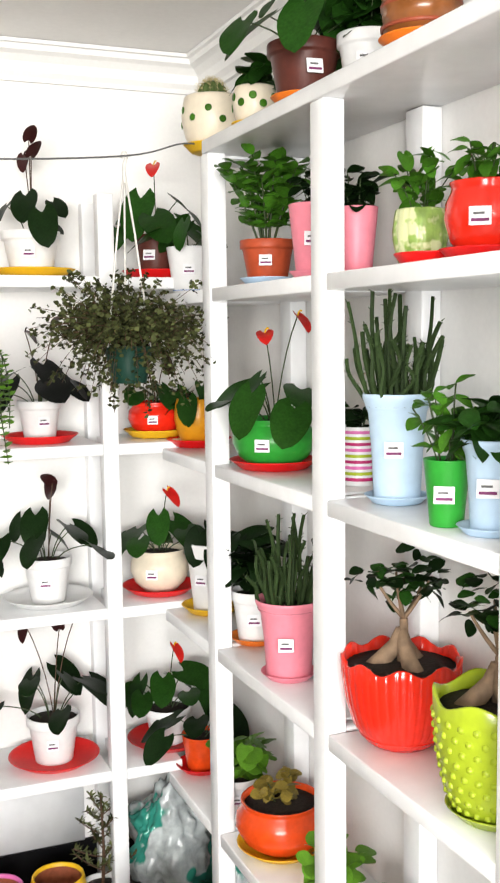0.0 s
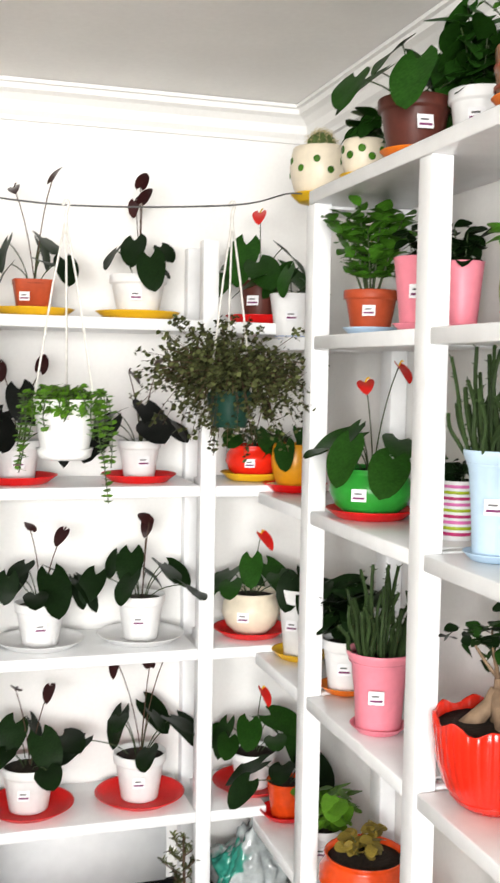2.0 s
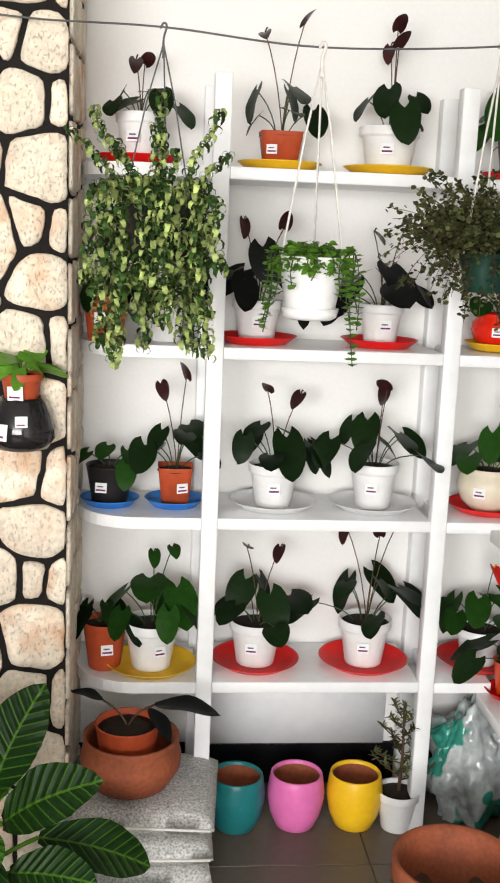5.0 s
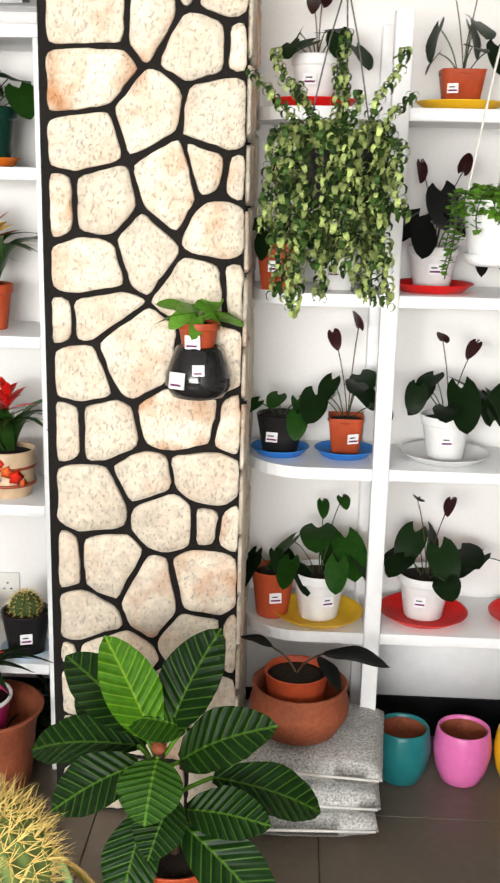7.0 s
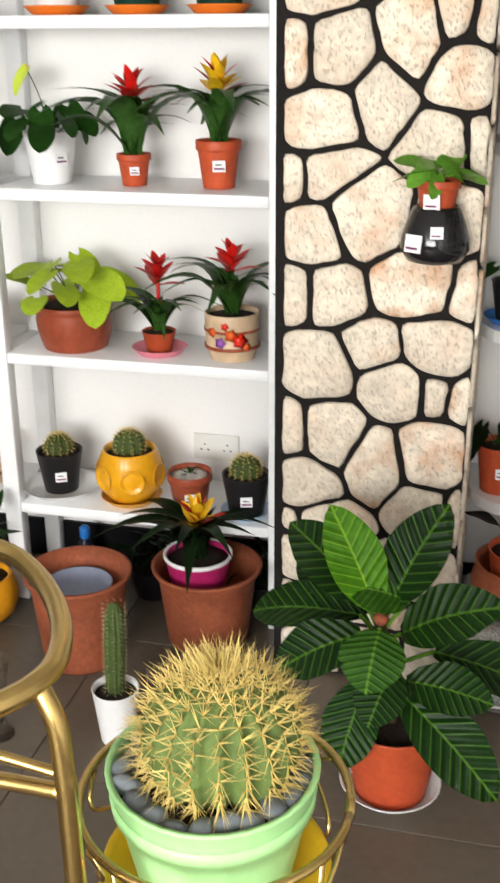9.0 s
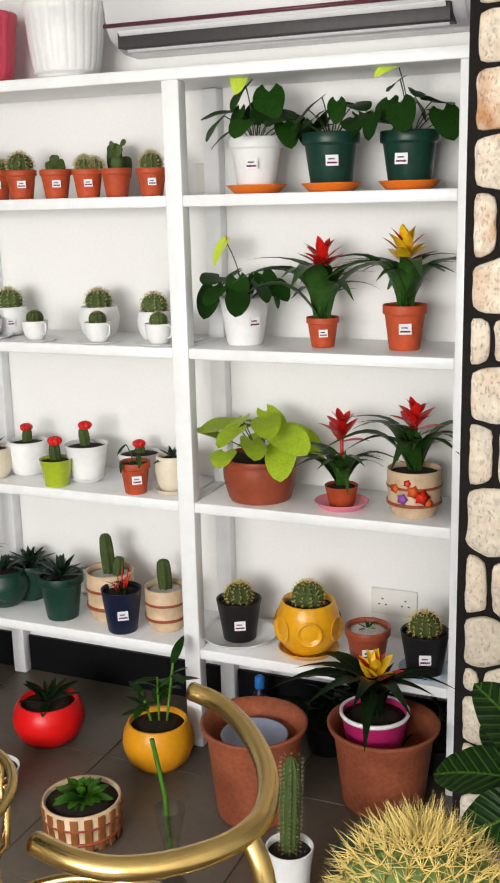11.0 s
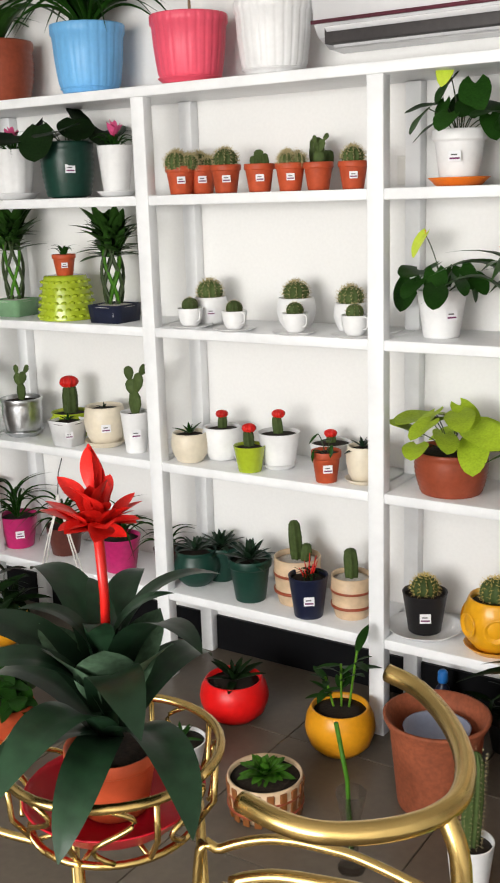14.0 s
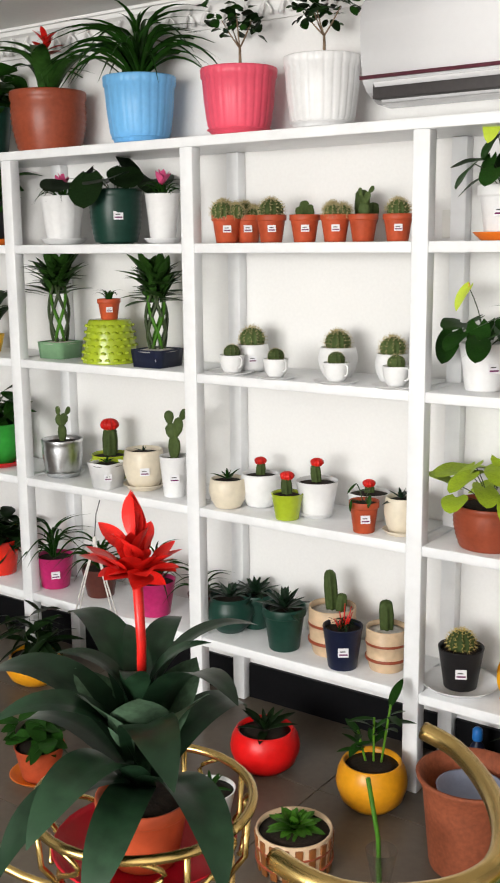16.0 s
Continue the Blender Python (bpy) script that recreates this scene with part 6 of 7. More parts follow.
column_cactus(-2.237, 3.150, 0.801, 0.0721, 0.1134, 'egg', 'white', None, cr=0.018, height=0.058, top='redflower', seed=151, tag=False, label='red grafted cactus in a white ceramic dog pot')
column_cactus(-2.062, 3.050, 0.801, 0.0537, 0.0866, 'plain', 'lime', None, cr=0.020, height=0.070, top='redflower', seed=152, tag=False, label='red grafted cactus in a lime green mug')
column_cactus(-1.997, 3.130, 0.801, 0.0709, 0.1164, 'plain', 'white', ('white', 0.063), cr=0.019, height=0.078, top='redflower', seed=153, tag=False, label='red grafted cactus in a white pot with dark lettering')
column_cactus(-1.836, 3.190, 0.801, 0.0700, 0.0919, 'plain', 'white', None, cr=0.018, height=0.037, top='redflower', seed=154, tag=False, label='red grafted cactus in a white painted pot')
anthurium(-1.776, 3.050, 0.801, 0.0476, 0.0990, 'classic', 'terracotta', None, n=4, size=0.053, height=0.079, spread=0.053, leafm='leaf', flower='darkflower', flowers=0, seed=155, label='thin-stemmed seedling in a small terracotta pot', shape='lance')
rosette(-1.667, 3.090, 0.801, 0.0541, 0.1126, 'egg', 'cream', ('cream', 0.059), n=8, size=0.070, leafm='greyleaf', seed=156, tag=False, label='succulent in a cream ceramic pot and saucer')
pad_cactus(-3.151, 3.110, 0.801, 0.0796, 0.1426, 'ringed', 'silver', ('silver', 0.080), seed=160, height=0.165, label='pad cactus in a ribbed tin bucket')
column_cactus(-2.925, 3.140, 0.801, 0.0840, 0.1076, 'bowl', 'lime', None, cr=0.030, height=0.134, top='redflower', seed=161, tag=False, label='red-topped cactus in a green glazed bowl')
rosette(-2.868, 3.060, 0.801, 0.0631, 0.0962, 'square', 'white', None, n=9, size=0.050, leafm='leaf', seed=162, tag=True, label='succulent in a white square pot')
rosette(-2.740, 3.120, 0.801, 0.0773, 0.1434, 'egg', 'cream', ('cream', 0.079), n=5, size=0.042, leafm='greyleaf', seed=163, tag=True, label='succulent in a white textured pot and saucer')
pad_cactus(-2.572, 3.090, 0.801, 0.0526, 0.1474, 'plain', 'white', None, seed=164, height=0.20, tag=True, label='tall pad cactus in a white pot')
leafy(-3.529, 3.120, 0.801, 0.1049, 0.1697, 'bowl', 'green', ('red', 0.117), n=6, size=0.117, height=0.140, spread=0.117, shape='oval', leafm='leaf', seed=165, tag=False, label='leafy plant in a green bowl on a red saucer')

# lowest board
ball_cactus(-1.470, 3.120, 0.331, 0.0713, 0.1297, 'plain', 'blackpot', ('white', 0.121), br=0.057, seed=170, label='small round cactus in a black pot on a white saucer', spine='spine')
t = ball_cactus(-1.234, 3.100, 0.331, 0.0965, 0.1649, 'ball', 'egg_yellow', ('egg_yellow', 0.093), br=0.065, seed=171, tag=False, label='round cactus in a yellow dimpled pot and saucer', spine='spine')
for k in range(6):
    part("dimple", lathe([(0.040, 0.001), (0.037, 0.0045), (0.033, 0.0045), (0.028, -0.001), (0.001, -0.003)], 24, close=False), M["egg_yellow"], t, "round pressed dimple", m=pose(0, 0, 0.094, 0, 0, 60 * k + 22) @ pose(0, -0.0935, 0, 90, 0, 0))
rosette(-1.039, 3.070, 0.331, 0.0668, 0.1250, 'classic', 'brown', None, n=9, size=0.043, leafm='leaf', seed=172, soil='whitepebble', label='small succulent with white pebbles in a terracotta pot')
ball_cactus(-0.872, 3.080, 0.331, 0.0705, 0.1262, 'plain', 'blackpot', ('paleblue', 0.075), br=0.059, seed=173, label='yellow-spined cactus in a black pot on a blue saucer', spine='spine')
rosette(-2.352, 3.120, 0.331, 0.0868, 0.1301, 'bowl', 'darkgreen', None, n=18, size=0.097, leafm='greyleaf', seed=174, tag=False, label='spiky succulent in a dark green bowl')
rosette(-2.297, 3.200, 0.331, 0.0611, 0.1270, 'classic', 'darkgreen', None, n=24, size=0.106, leafm='greyleaf', seed=184, tag=False, pitch=80, label='spiky rosette in a dark green pot')
rosette(-2.102, 3.090, 0.331, 0.0752, 0.1504, 'classic', 'darkgreen', None, n=28, size=0.112, leafm='greyleaf', seed=175, tag=False, label='spiky agave rosette in a dark green pot', pitch=75)
column_cactus(-1.948, 3.150, 0.331, 0.0801, 0.1626, 'barrel', 'palewood', None, cr=0.025, height=0.168, seed=176, tag=False, soil='whitepebble', arms=1, label='column cactus in a pale barrel pot')
column_cactus(-1.732, 3.130, 0.331, 0.0678, 0.1409, 'barrel', 'palewood', None, cr=0.026, height=0.125, seed=177, tag=False, soil='whitepebble', label='ribbed cactus in a pale barrel pot')
chili(-1.855, 3.060, 0.331, 0.0662, 0.1415)
grassy(-3.234, 3.120, 0.331, 0.0778, 0.1309, 'plain', 'magenta', None, n=26, size=0.206, seed=180, tag=True, label='grassy plant in a magenta pot')
grassy(-2.689, 3.100, 0.331, 0.0803, 0.1318, 'plain', 'magenta', None, n=26, size=0.190, seed=181, tag=False, label='grassy plant in a magenta pot')
grassy(-3.003, 3.140, 0.331, 0.0735, 0.1158, 'plain', 'darkbrown', None, n=26, size=0.212, seed=182, tag=False, label='grassy plant in a dark brown pot')
grassy(-2.523, 3.180, 0.331, 0.0576, 0.0872, 'plain', 'darkbrown', None, n=20, size=0.147, seed=185, tag=False, label='grassy plant in a small brown pot')
leafy(-3.553, 3.120, 0.331, 0.0835, 0.1489, 'plain', 'redglaze', None, n=6, size=0.119, height=0.119, spread=0.119, shape='oval', leafm='darkleaf', seed=183, tag=False, label='dark leafy plant in a red pot')


# ---- on the floor ----
empty_pot(0.220, 3.052, 0.0, 0.0838, 0.165, 'teal', 'empty teal ceramic pot with a dusty inside')
empty_pot(0.395, 3.058, 0.0, 0.0832, 0.165, 'orchid', 'empty pink ceramic pot with a dusty inside')
empty_pot(0.568, 3.056, 0.0, 0.0824, 0.165, 'yellow', 'empty yellow ceramic pot with a dusty inside')
conifer(0.693, 3.036, 0.0, 0.0646, 0.120)
leafy_bamboo(-1.637, 2.865, 0.0, 0.1091, 0.150)
big_tub(-1.270, 2.750, 0.0, 0.1482, 0.270, 'blue')
big_tub(-0.949, 2.923, 0.0, 0.1573, 0.240, 'plant')
red_floor_pot(-2.039, 2.878, 0.0, 0.1147, 0.140)
barrel_succulent(-1.664, 2.473, 0.0, 0.1068, 0.115)
tall_cactus(-1.041, 2.417, 0.0, 0.0590, 0.150)
rosette(-1.998, 2.529, 0.0, 0.0771, 0.100, 'plain', 'white', None, n=10, size=0.084, leafm='leaf', seed=201, tag=False, label='small succulent in a white pot on the floor')
leafy(-2.602, 2.415, 0.0, 0.0812, 0.110, 'plain', 'terracotta', ('orange', 0.099), n=7, size=0.090, height=0.126, spread=0.090, shape='oval', leafm='leaf', seed=202, tag=False, label='leafy plant in a terracotta pot on an orange saucer')
leafy(-3.172, 2.932, 0.0, 0.1144, 0.120, 'bowl', 'mustard', None, n=7, size=0.131, height=0.196, spread=0.153, shape='lance', leafm='darkleaf', seed=203, tag=False, label='leafy plant in a mustard bowl pot')
zebra_plant(-0.356, 2.386, 0.0, 0.1058, 0.200)
t = rosette(-0.845, 2.500, 0.0, 0.075, 0.095, 'plain', 'blackpot', None, n=22, size=0.135, shape='oval', leafm='dustyleaf', seed=230, tag=False, pitch=60, width=1.35, label='grey-green broad-leaved succulent in a black pot on the floor')
leafy(-1.185, 3.130, 0.0, 0.080, 0.100, 'plain', 'blackpot', None, n=9, size=0.085, height=0.11, spread=0.12, shape='lance', leafm='darkleaf', seed=231, tag=False, label='dark leafy plant in a black pot under the shelf')
leafy(-0.835, 3.130, 0.0, 0.075, 0.095, 'plain', 'blackpot', None, n=8, size=0.085, height=0.12, spread=0.11, shape='lance', leafm='darkleaf', seed=232, tag=False, label='dark leafy plant in a black pot under the shelf')
t = thing("spray_bottle", pose(-1.44, 3.20, 0.0), "small dark plastic bottle with a blue cap under the shelf", "bottle")
part("body", lathe([(0.026, 0), (0.030, 0.006), (0.030, 0.085), (0.022, 0.11), (0.012, 0.125), (0.012, 0.135), (0.001, 0.135)], 20), M["navy"], t)
part("cap", lathe([(0.015, 0.130), (0.017, 0.134), (0.016, 0.165), (0.010, 0.172), (0.001, 0.173)], 18), M["blue"], t, "blue cap")

# ---- hanging plants and their line ----
line = thing("clothes_line", pose(0, 0, 0), "thin grey wire strung across the corner to hang pots from", "wire")
part("wire", tube(smooth_path([(-0.455, 2.783, 2.142), (-0.30, 2.765, 2.130), (-0.04, 2.65, 2.108), (0.30, 2.65, 2.086), (0.70, 2.66, 2.112), (0.88, 2.74, 2.165), (0.98, 2.745, 2.155)], 6), 0.0022, 6), M["wire"], line)


def hanging(x, y, z, top, r, h, pot, label, cord="cord", style="plain"):
    t = thing("hanging_plant", pose(x, y, z), label, "hanging plant")
    pot_part(t, style, r, h, pot)
    soil_part(t, style, r, h)
    for k in range(3):
        a = radians(200 + 120 * k)
        part("cord", tube([(r * math.cos(a), r * math.sin(a), h * 0.97), (0.4 * r * math.cos(a), 0.4 * r * math.sin(a), h + (top - z - h) * 0.6), (0, 0, top - z - 0.03)], 0.0028 if cord == "cord" else 0.0018, 5), M[cord], t)
    part("hook", tube(smooth_path([(0, 0, top - z - 0.06), (0, 0, top - z - 0.02), (0.006, 0, top - z + 0.004), (0.0, 0, top - z + 0.012), (-0.008, 0, top - z)], 4), 0.0042 if cord == "cord" else 0.0025, 6), M[cord], t)
    return t


def trailing(t, r, h, vines, drop, size, material, rnd, shape="oval", step=0.014, out=1.0, up=0.05, curl=0.0, pairs=2, flat=1.0):
    """Vines that rise over the rim of a pot and hang down, with leaves all along."""
    mats, bm = [], bmesh.new()
    for k in range(vines):
        a = k * 2.39996 + rnd.uniform(-0.2, 0.2)
        rr = r * rnd.uniform(0.2, 0.95)
        d = drop * rnd.uniform(0.25, 1.0)
        c, s = math.cos(a), math.sin(a) * flat
        o = r * out * rnd.uniform(0.9, 1.6)
        pts = smooth_path([(rr * 0.6 * c, rr * 0.6 * s, h * 0.9), (rr * c, rr * s, h + up * rnd.uniform(0.3, 1)), (o * c, o * s, h * 0.9 + up * 0.3), (o * 1.08 * c, o * 1.08 * s, h * 0.9 - d * 0.5), (o * 1.05 * c + rnd.uniform(-0.015, 0.015), o * 1.05 * s, h * 0.9 - d)], 5)
        tube(pts, 0.0013, 4, bm)
        length = sum((q - p).length for p, q in zip(pts, pts[1:]))
        for i in range(int(length / step)):
            q = rnd.random() * (len(pts) - 1.01)
            p = pts[int(q)].lerp(pts[int(q) + 1], q % 1)
            for _ in range(pairs):
                mats.append(lm(p, rnd.uniform(0, 360), rnd.uniform(-70, 30), size * rnd.uniform(0.65, 1.2), 1.15, rnd.uniform(-60, 60)))
    part("vine_mass", bm, M["stem"], t)["kind"] = "stuff"
    foliage(t, shape, material, mats)


rnd = random.Random(21)
h1 = hanging(0.302, 2.65, 1.525, 2.084, 0.078, 0.118, "white", "white hanging pot on cords with a pale green creeper")
part("saucer", lathe([(0.050, -0.022), (0.060, -0.016), (0.066, 0.004), (0.062, 0.004), (0.054, -0.008), (0.001, -0.010)], 28), M["white"], h1)
trailing(h1, 0.062, 0.118, 34, 0.025, 0.018, "brightleaf", rnd, up=0.035, step=0.008, out=0.9)


def strand(mats, bm, top, over, end, size, rnd, step, spread=0.4):
    """One hanging shoot with leaves in pairs all along it."""
    pts = smooth_path([top, over, (Vector(over) + Vector(end)) / 2 + Vector((rnd.uniform(-0.012, 0.012), rnd.uniform(-0.01, 0.01), 0.0)), end], 7)
    tube(pts, 0.0014, 4, bm)
    run, k = 0.0, 0
    for p, q in zip(pts, pts[1:]):
        while run < (q - p).length:
            c = p.lerp(q, run / (q - p).length)
            for sgn in (0, 180):
                mats.append(lm(c, k * 82 + sgn + rnd.uniform(-25, 25), rnd.uniform(-5, 45) * spread * 2, size * rnd.uniform(0.75, 1.2), 1.15, rnd.uniform(-25, 25)))
            run += step
            k += 1
        run -= (q - p).length


mats, bm = [], bmesh.new()
for a, d in ((165, 0.15), (178, 0.11), (190, 0.17), (203, 0.13), (215, 0.09), (300, 0.09), (318, 0.14), (332, 0.24), (345, 0.16), (358, 0.12), (20, 0.10), (262, 0.05), (240, 0.07)):
    c, q = math.cos(radians(a)), math.sin(radians(a))
    strand(mats, bm, (0.05 * c, 0.05 * q, 0.12), (0.094 * c, 0.094 * q, 0.128), (0.108 * c, 0.10 * q, 0.118 - d), 0.017, rnd, 0.013)
part("vine_mass", bm, M["stem"], h1)["kind"] = "stuff"
foliage(h1, "round", "brightleaf", mats)
h2 = hanging(-0.040, 2.65, 1.62, 2.105, 0.085, 0.12, "blackpot", "hanging pot of curly variegated wax plant on grey wires", cord="wire")
mats, bm = [], bmesh.new()
for k in range(25):
    a = k * 2.39996
    c, q = math.cos(a), math.sin(a)
    far, d = rnd.uniform(0.085, 0.15), rnd.uniform(0.13, 0.34)
    strand(mats, bm, (0.04 * c, 0.04 * q, 0.115), (far * 0.9 * c, far * 0.8 * q, 0.145 + rnd.uniform(-0.02, 0.03)), (far * 1.08 * c, far * q, 0.12 - d), 0.046, rnd, 0.0085)
for a, out, up in ((170, 0.15, 0.20), (205, 0.11, 0.13), (250, 0.05, 0.17), (275, 0.02, 0.24), (300, 0.06, 0.12), (340, 0.13, 0.20), (5, 0.15, 0.12), (185, 0.20, 0.15), (90, 0.03, 0.16)):
    c, q = math.cos(radians(a)), math.sin(radians(a))
    strand(mats, bm, (0.03 * c, 0.03 * q, 0.11), (out * 0.6 * c, out * 0.5 * q, 0.12 + up * 0.5), (out * c, out * 0.7 * q, 0.12 + up), 0.038, rnd, 0.008)
part("vine_mass", bm, M["stem"], h2)["kind"] = "stuff"
pale = [m for m in mats if rnd.random() < 0.55]
dull = [m for m in mats if not any(m is q for q in pale)]
foliage(h2, "curl", "variegated", pale, "foliage", "curled cream-edged leaves")
foliage(h2, "curl", "ropeleaf", dull, "foliage", "curled green leaves")
h3 = hanging(0.712, 2.70, 1.575, 2.115, 0.060, 0.09, "darkgreen", "hanging pot of fine-leaved wire vine, a loose bushy ball")
mats, bm = [], bmesh.new()
for k in range(300):
    u = Vector((rnd.gauss(0, 1), rnd.gauss(0, 1), rnd.gauss(0, 0.8))).normalized()
    far = rnd.uniform(0.11, 0.255)
    e = Vector((u.x * far, u.y * far * 0.75, 0.105 + u.z * far * 0.85))
    pts = curve((u.x * 0.02, u.y * 0.02, 0.11), Vector((u.x * far * 0.5, u.y * far * 0.4, 0.16 + abs(u.z) * 0.04)), e, 6)
    tube(pts, 0.0008, 3, bm)
    for i in range(30):
        q = (1 - rnd.random() ** 1.6) * 5.9
        p = pts[int(q)].lerp(pts[int(q) + 1], q % 1) + Vector((rnd.gauss(0, 1), rnd.gauss(0, 1), rnd.gauss(0, 1))) * 0.006
        mats.append(lm(p, rnd.uniform(0, 360), rnd.uniform(-60, 60), rnd.uniform(0.007, 0.0125), 1.3, rnd.uniform(-60, 60)))
part("vine_mass", bm, M["brownstem"], h3)["kind"] = "stuff"
foliage(h3, "round", "olive", mats)

# ---- the pot hung on the pillar ----
t = thing("wall_planter", pose(-0.352, PY - 0.045, 1.165), "black holder on the pillar with a small pot of pothos", "wall planter")
part("holder", lathe([(0.040, 0), (0.062, 0.006), (0.078, 0.030), (0.077, 0.055), (0.066, 0.090), (0.055, 0.118), (0.049, 0.126), (0.045, 0.126), (0.05, 0.09), (0.001, 0.06)], 32), M["blackglaze"], t, "shiny black holder")
pot_part(t, "classic", 0.050, 0.085, "terracotta", z=0.098)
soil_part(t, "classic", 0.050, 0.085, z=0.098)
for k, (yaw, pitch, size, up) in enumerate(((200, 10, 0.085, 0.0), (172, 28, 0.08, 0.01), (340, 22, 0.085, 0.0), (10, 5, 0.09, 0.0), (250, 18, 0.08, 0.015), (292, 40, 0.085, 0.01), (268, -30, 0.07, 0.0), (100, 45, 0.08, 0.01), (60, 50, 0.085, 0.01), (318, -5, 0.075, 0.005), (225, -12, 0.07, 0.005))):
    p = Vector((0.034 * math.cos(radians(yaw)), 0.030 * math.sin(radians(yaw)), 0.195 + 1.6 * up))
    stalk(t, (0, 0, 0.17), p, 0.0016, "brightleaf")
    leaf(t, "heart", "potleaf", p, yaw, pitch - 14, size * 0.85, 1.15, rnd.choice((-1, 1)) * rnd.uniform(10, 45))
for yaw, r, z, w in ((-122, 0.0785, 0.052, 0.042), (-84, 0.072, 0.078, 0.028), (-100, 0.049, 0.140, 0.036)):
    lab = part("price_label", boxed(-w / 2, w / 2, -0.001, 0.001, -w * 0.46, w * 0.46), M["tag"], t, "white paper price label", smooth=False, m=pose(0, 0, 0, 0, 0, yaw + 90) @ pose(0, -r - 0.002, z, -8 if z < 0.1 else 8, 0, 4))
    part("print", boxed(-w * 0.4, w * 0.3, -0.0018, -0.0011, -w * 0.30, -w * 0.18), M["tagbar"], lab, "purple line", smooth=False)

# ---- sacks, clay bowls and the planter near the corner ----
def sack(x, y, z, w, d, h, turn, seed, material="sack", label="woven white plastic sack of potting mix lying flat"):
    r2 = random.Random(seed)
    bm = bmesh.new()
    bmesh.ops.create_grid(bm, x_segments=24, y_segments=18, size=0.5)
    top = list(bm.verts)
    for v in top:
        ex, ey = 1 - abs(v.co.x * 2) ** 4, 1 - abs(v.co.y * 2) ** 4
        b = (max(0, ex) * max(0, ey)) ** 0.35
        v.co.z = h * (0.5 + 0.5 * b) + 0.006 * noise.noise(Vector((v.co.x * 7 + seed, v.co.y * 7, 0)))
        v.co.x, v.co.y = v.co.x * w, v.co.y * d
    ret = bmesh.ops.extrude_face_region(bm, geom=list(bm.faces))
    for v in [g for g in ret["geom"] if isinstance(g, bmesh.types.BMVert)]:
        v.co.z = max(0.0, h - v.co.z)
    bmesh.ops.recalc_face_normals(bm, faces=bm.faces)
    t = thing("sack", pose(x, y, z, 0, 0, turn), label, "sack")
    part("cloth", bm, M[material], t)
    part("seam", tube([(-w * 0.48, -d * 0.5, h * 0.5), (0, -d * 0.505, h * 0.52), (w * 0.48, -d * 0.5, h * 0.5)], 0.004, 6), M["cord"], t, "stitched seam")


for k in range(3):
    sack(-0.075 + 0.012 * k, 2.885 - 0.012 * (k % 2), 0.082 * k, 0.40, 0.36, 0.085, 3 - 4 * k, k)
t = thing("clay_bowl", pose(-0.082, 2.84, 0.246), "wide round fired-clay bowl on a stack of sacks", "bowl")
part("body", lathe([(0.06, 0), (0.10, 0.02), (0.13, 0.07), (0.132, 0.10), (0.122, 0.135), (0.126, 0.15), (0.118, 0.152), (0.112, 0.13), (0.118, 0.08), (0.08, 0.03), (0.001, 0.028)], 36), M["clay"], t)
t, s = potted("potted_plant", -0.092, 2.84, 0.276, 0.085, 0.155, "plain", "terracotta", None, "dark-leaved plant in a terracotta pot set inside a clay bowl", tag=False)
for yaw, pitch, size in ((-12, 8, 0.17), (-40, -30, 0.10), (160, 20, 0.09)):
    p = Vector((0.07 * math.cos(radians(yaw)), 0.05 * math.sin(radians(yaw)), s + 0.07))
    stalk(t, (0, 0, s), p, 0.003, "brownstem")
    leaf(t, "oval", "blackleaf", p, yaw, pitch, size, 0.9)
t = thing("clay_planter", pose(0.680, 2.43, 0), "large brown terracotta planter with dry leaves inside", "planter")
part("body", lathe([(0.11, 0), (0.115, 0.01), (0.145, 0.22), (0.150, 0.235), (0.150, 0.24), (0.152, 0.285), (0.143, 0.29), (0.132, 0.27), (0.12, 0.12), (0.001, 0.11)], 40), M["clay"], t)
part("soil", lathe([(0.118, 0.14), (0.06, 0.155), (0.001, 0.15)], 24), M["soil"], t)
for k in range(7):
    leaf(t, "oval", "brownstem", (0.06 * math.cos(k * 2.2), 0.06 * math.sin(k * 2.2), 0.16), k * 126, 20, 0.10, 1.0)


def crumpled(name, x, y, w, d, h, seed, material, label):
    t = thing(name, pose(x, y, 0), label, "bag")
    bm = bmesh.new()
    bmesh.ops.create_icosphere(bm, subdivisions=5, radius=1.0)
    for v in bm.verts:
        p = v.co.copy()
        turn = math.atan2(p.y, p.x)
        pleat = 0.07 * max(0.0, p.z + 0.1) * abs(math.sin(9 * turn + 3 * noise.noise(p * 1.5)))
        f = 0.95 + 0.34 * noise.noise(p * 1.8 + Vector((seed, 0, 0))) + 0.30 * abs(noise.noise(p * 3.6 + Vector((0, seed, 0)))) - 0.26 * abs(noise.noise(p * 7 + Vector((0, 0, seed)))) + 0.10 * abs(noise.noise(p * 15)) - pleat * 1.6
        v.co = Vector((p.x * f * w, p.y * f * d, max(0.0, (p.z * f + 0.75) / 1.75 * h)))
    bmesh.ops.smooth_vert(bm, verts=[v for v in bm.verts if v.co.z > 0.001], factor=0.3, use_axis_x=True, use_axis_y=True, use_axis_z=True)
    knot = tube([(0, 0, h * 0.93), (0.012, 0.004, h * 1.02), (0.03, 0.0, h * 1.07)], 0.016, 8, taper=1.5)
    part("knot", knot, M[material], t, "twisted neck of the bag")
    part("film", bm, M[material], t)
    return t


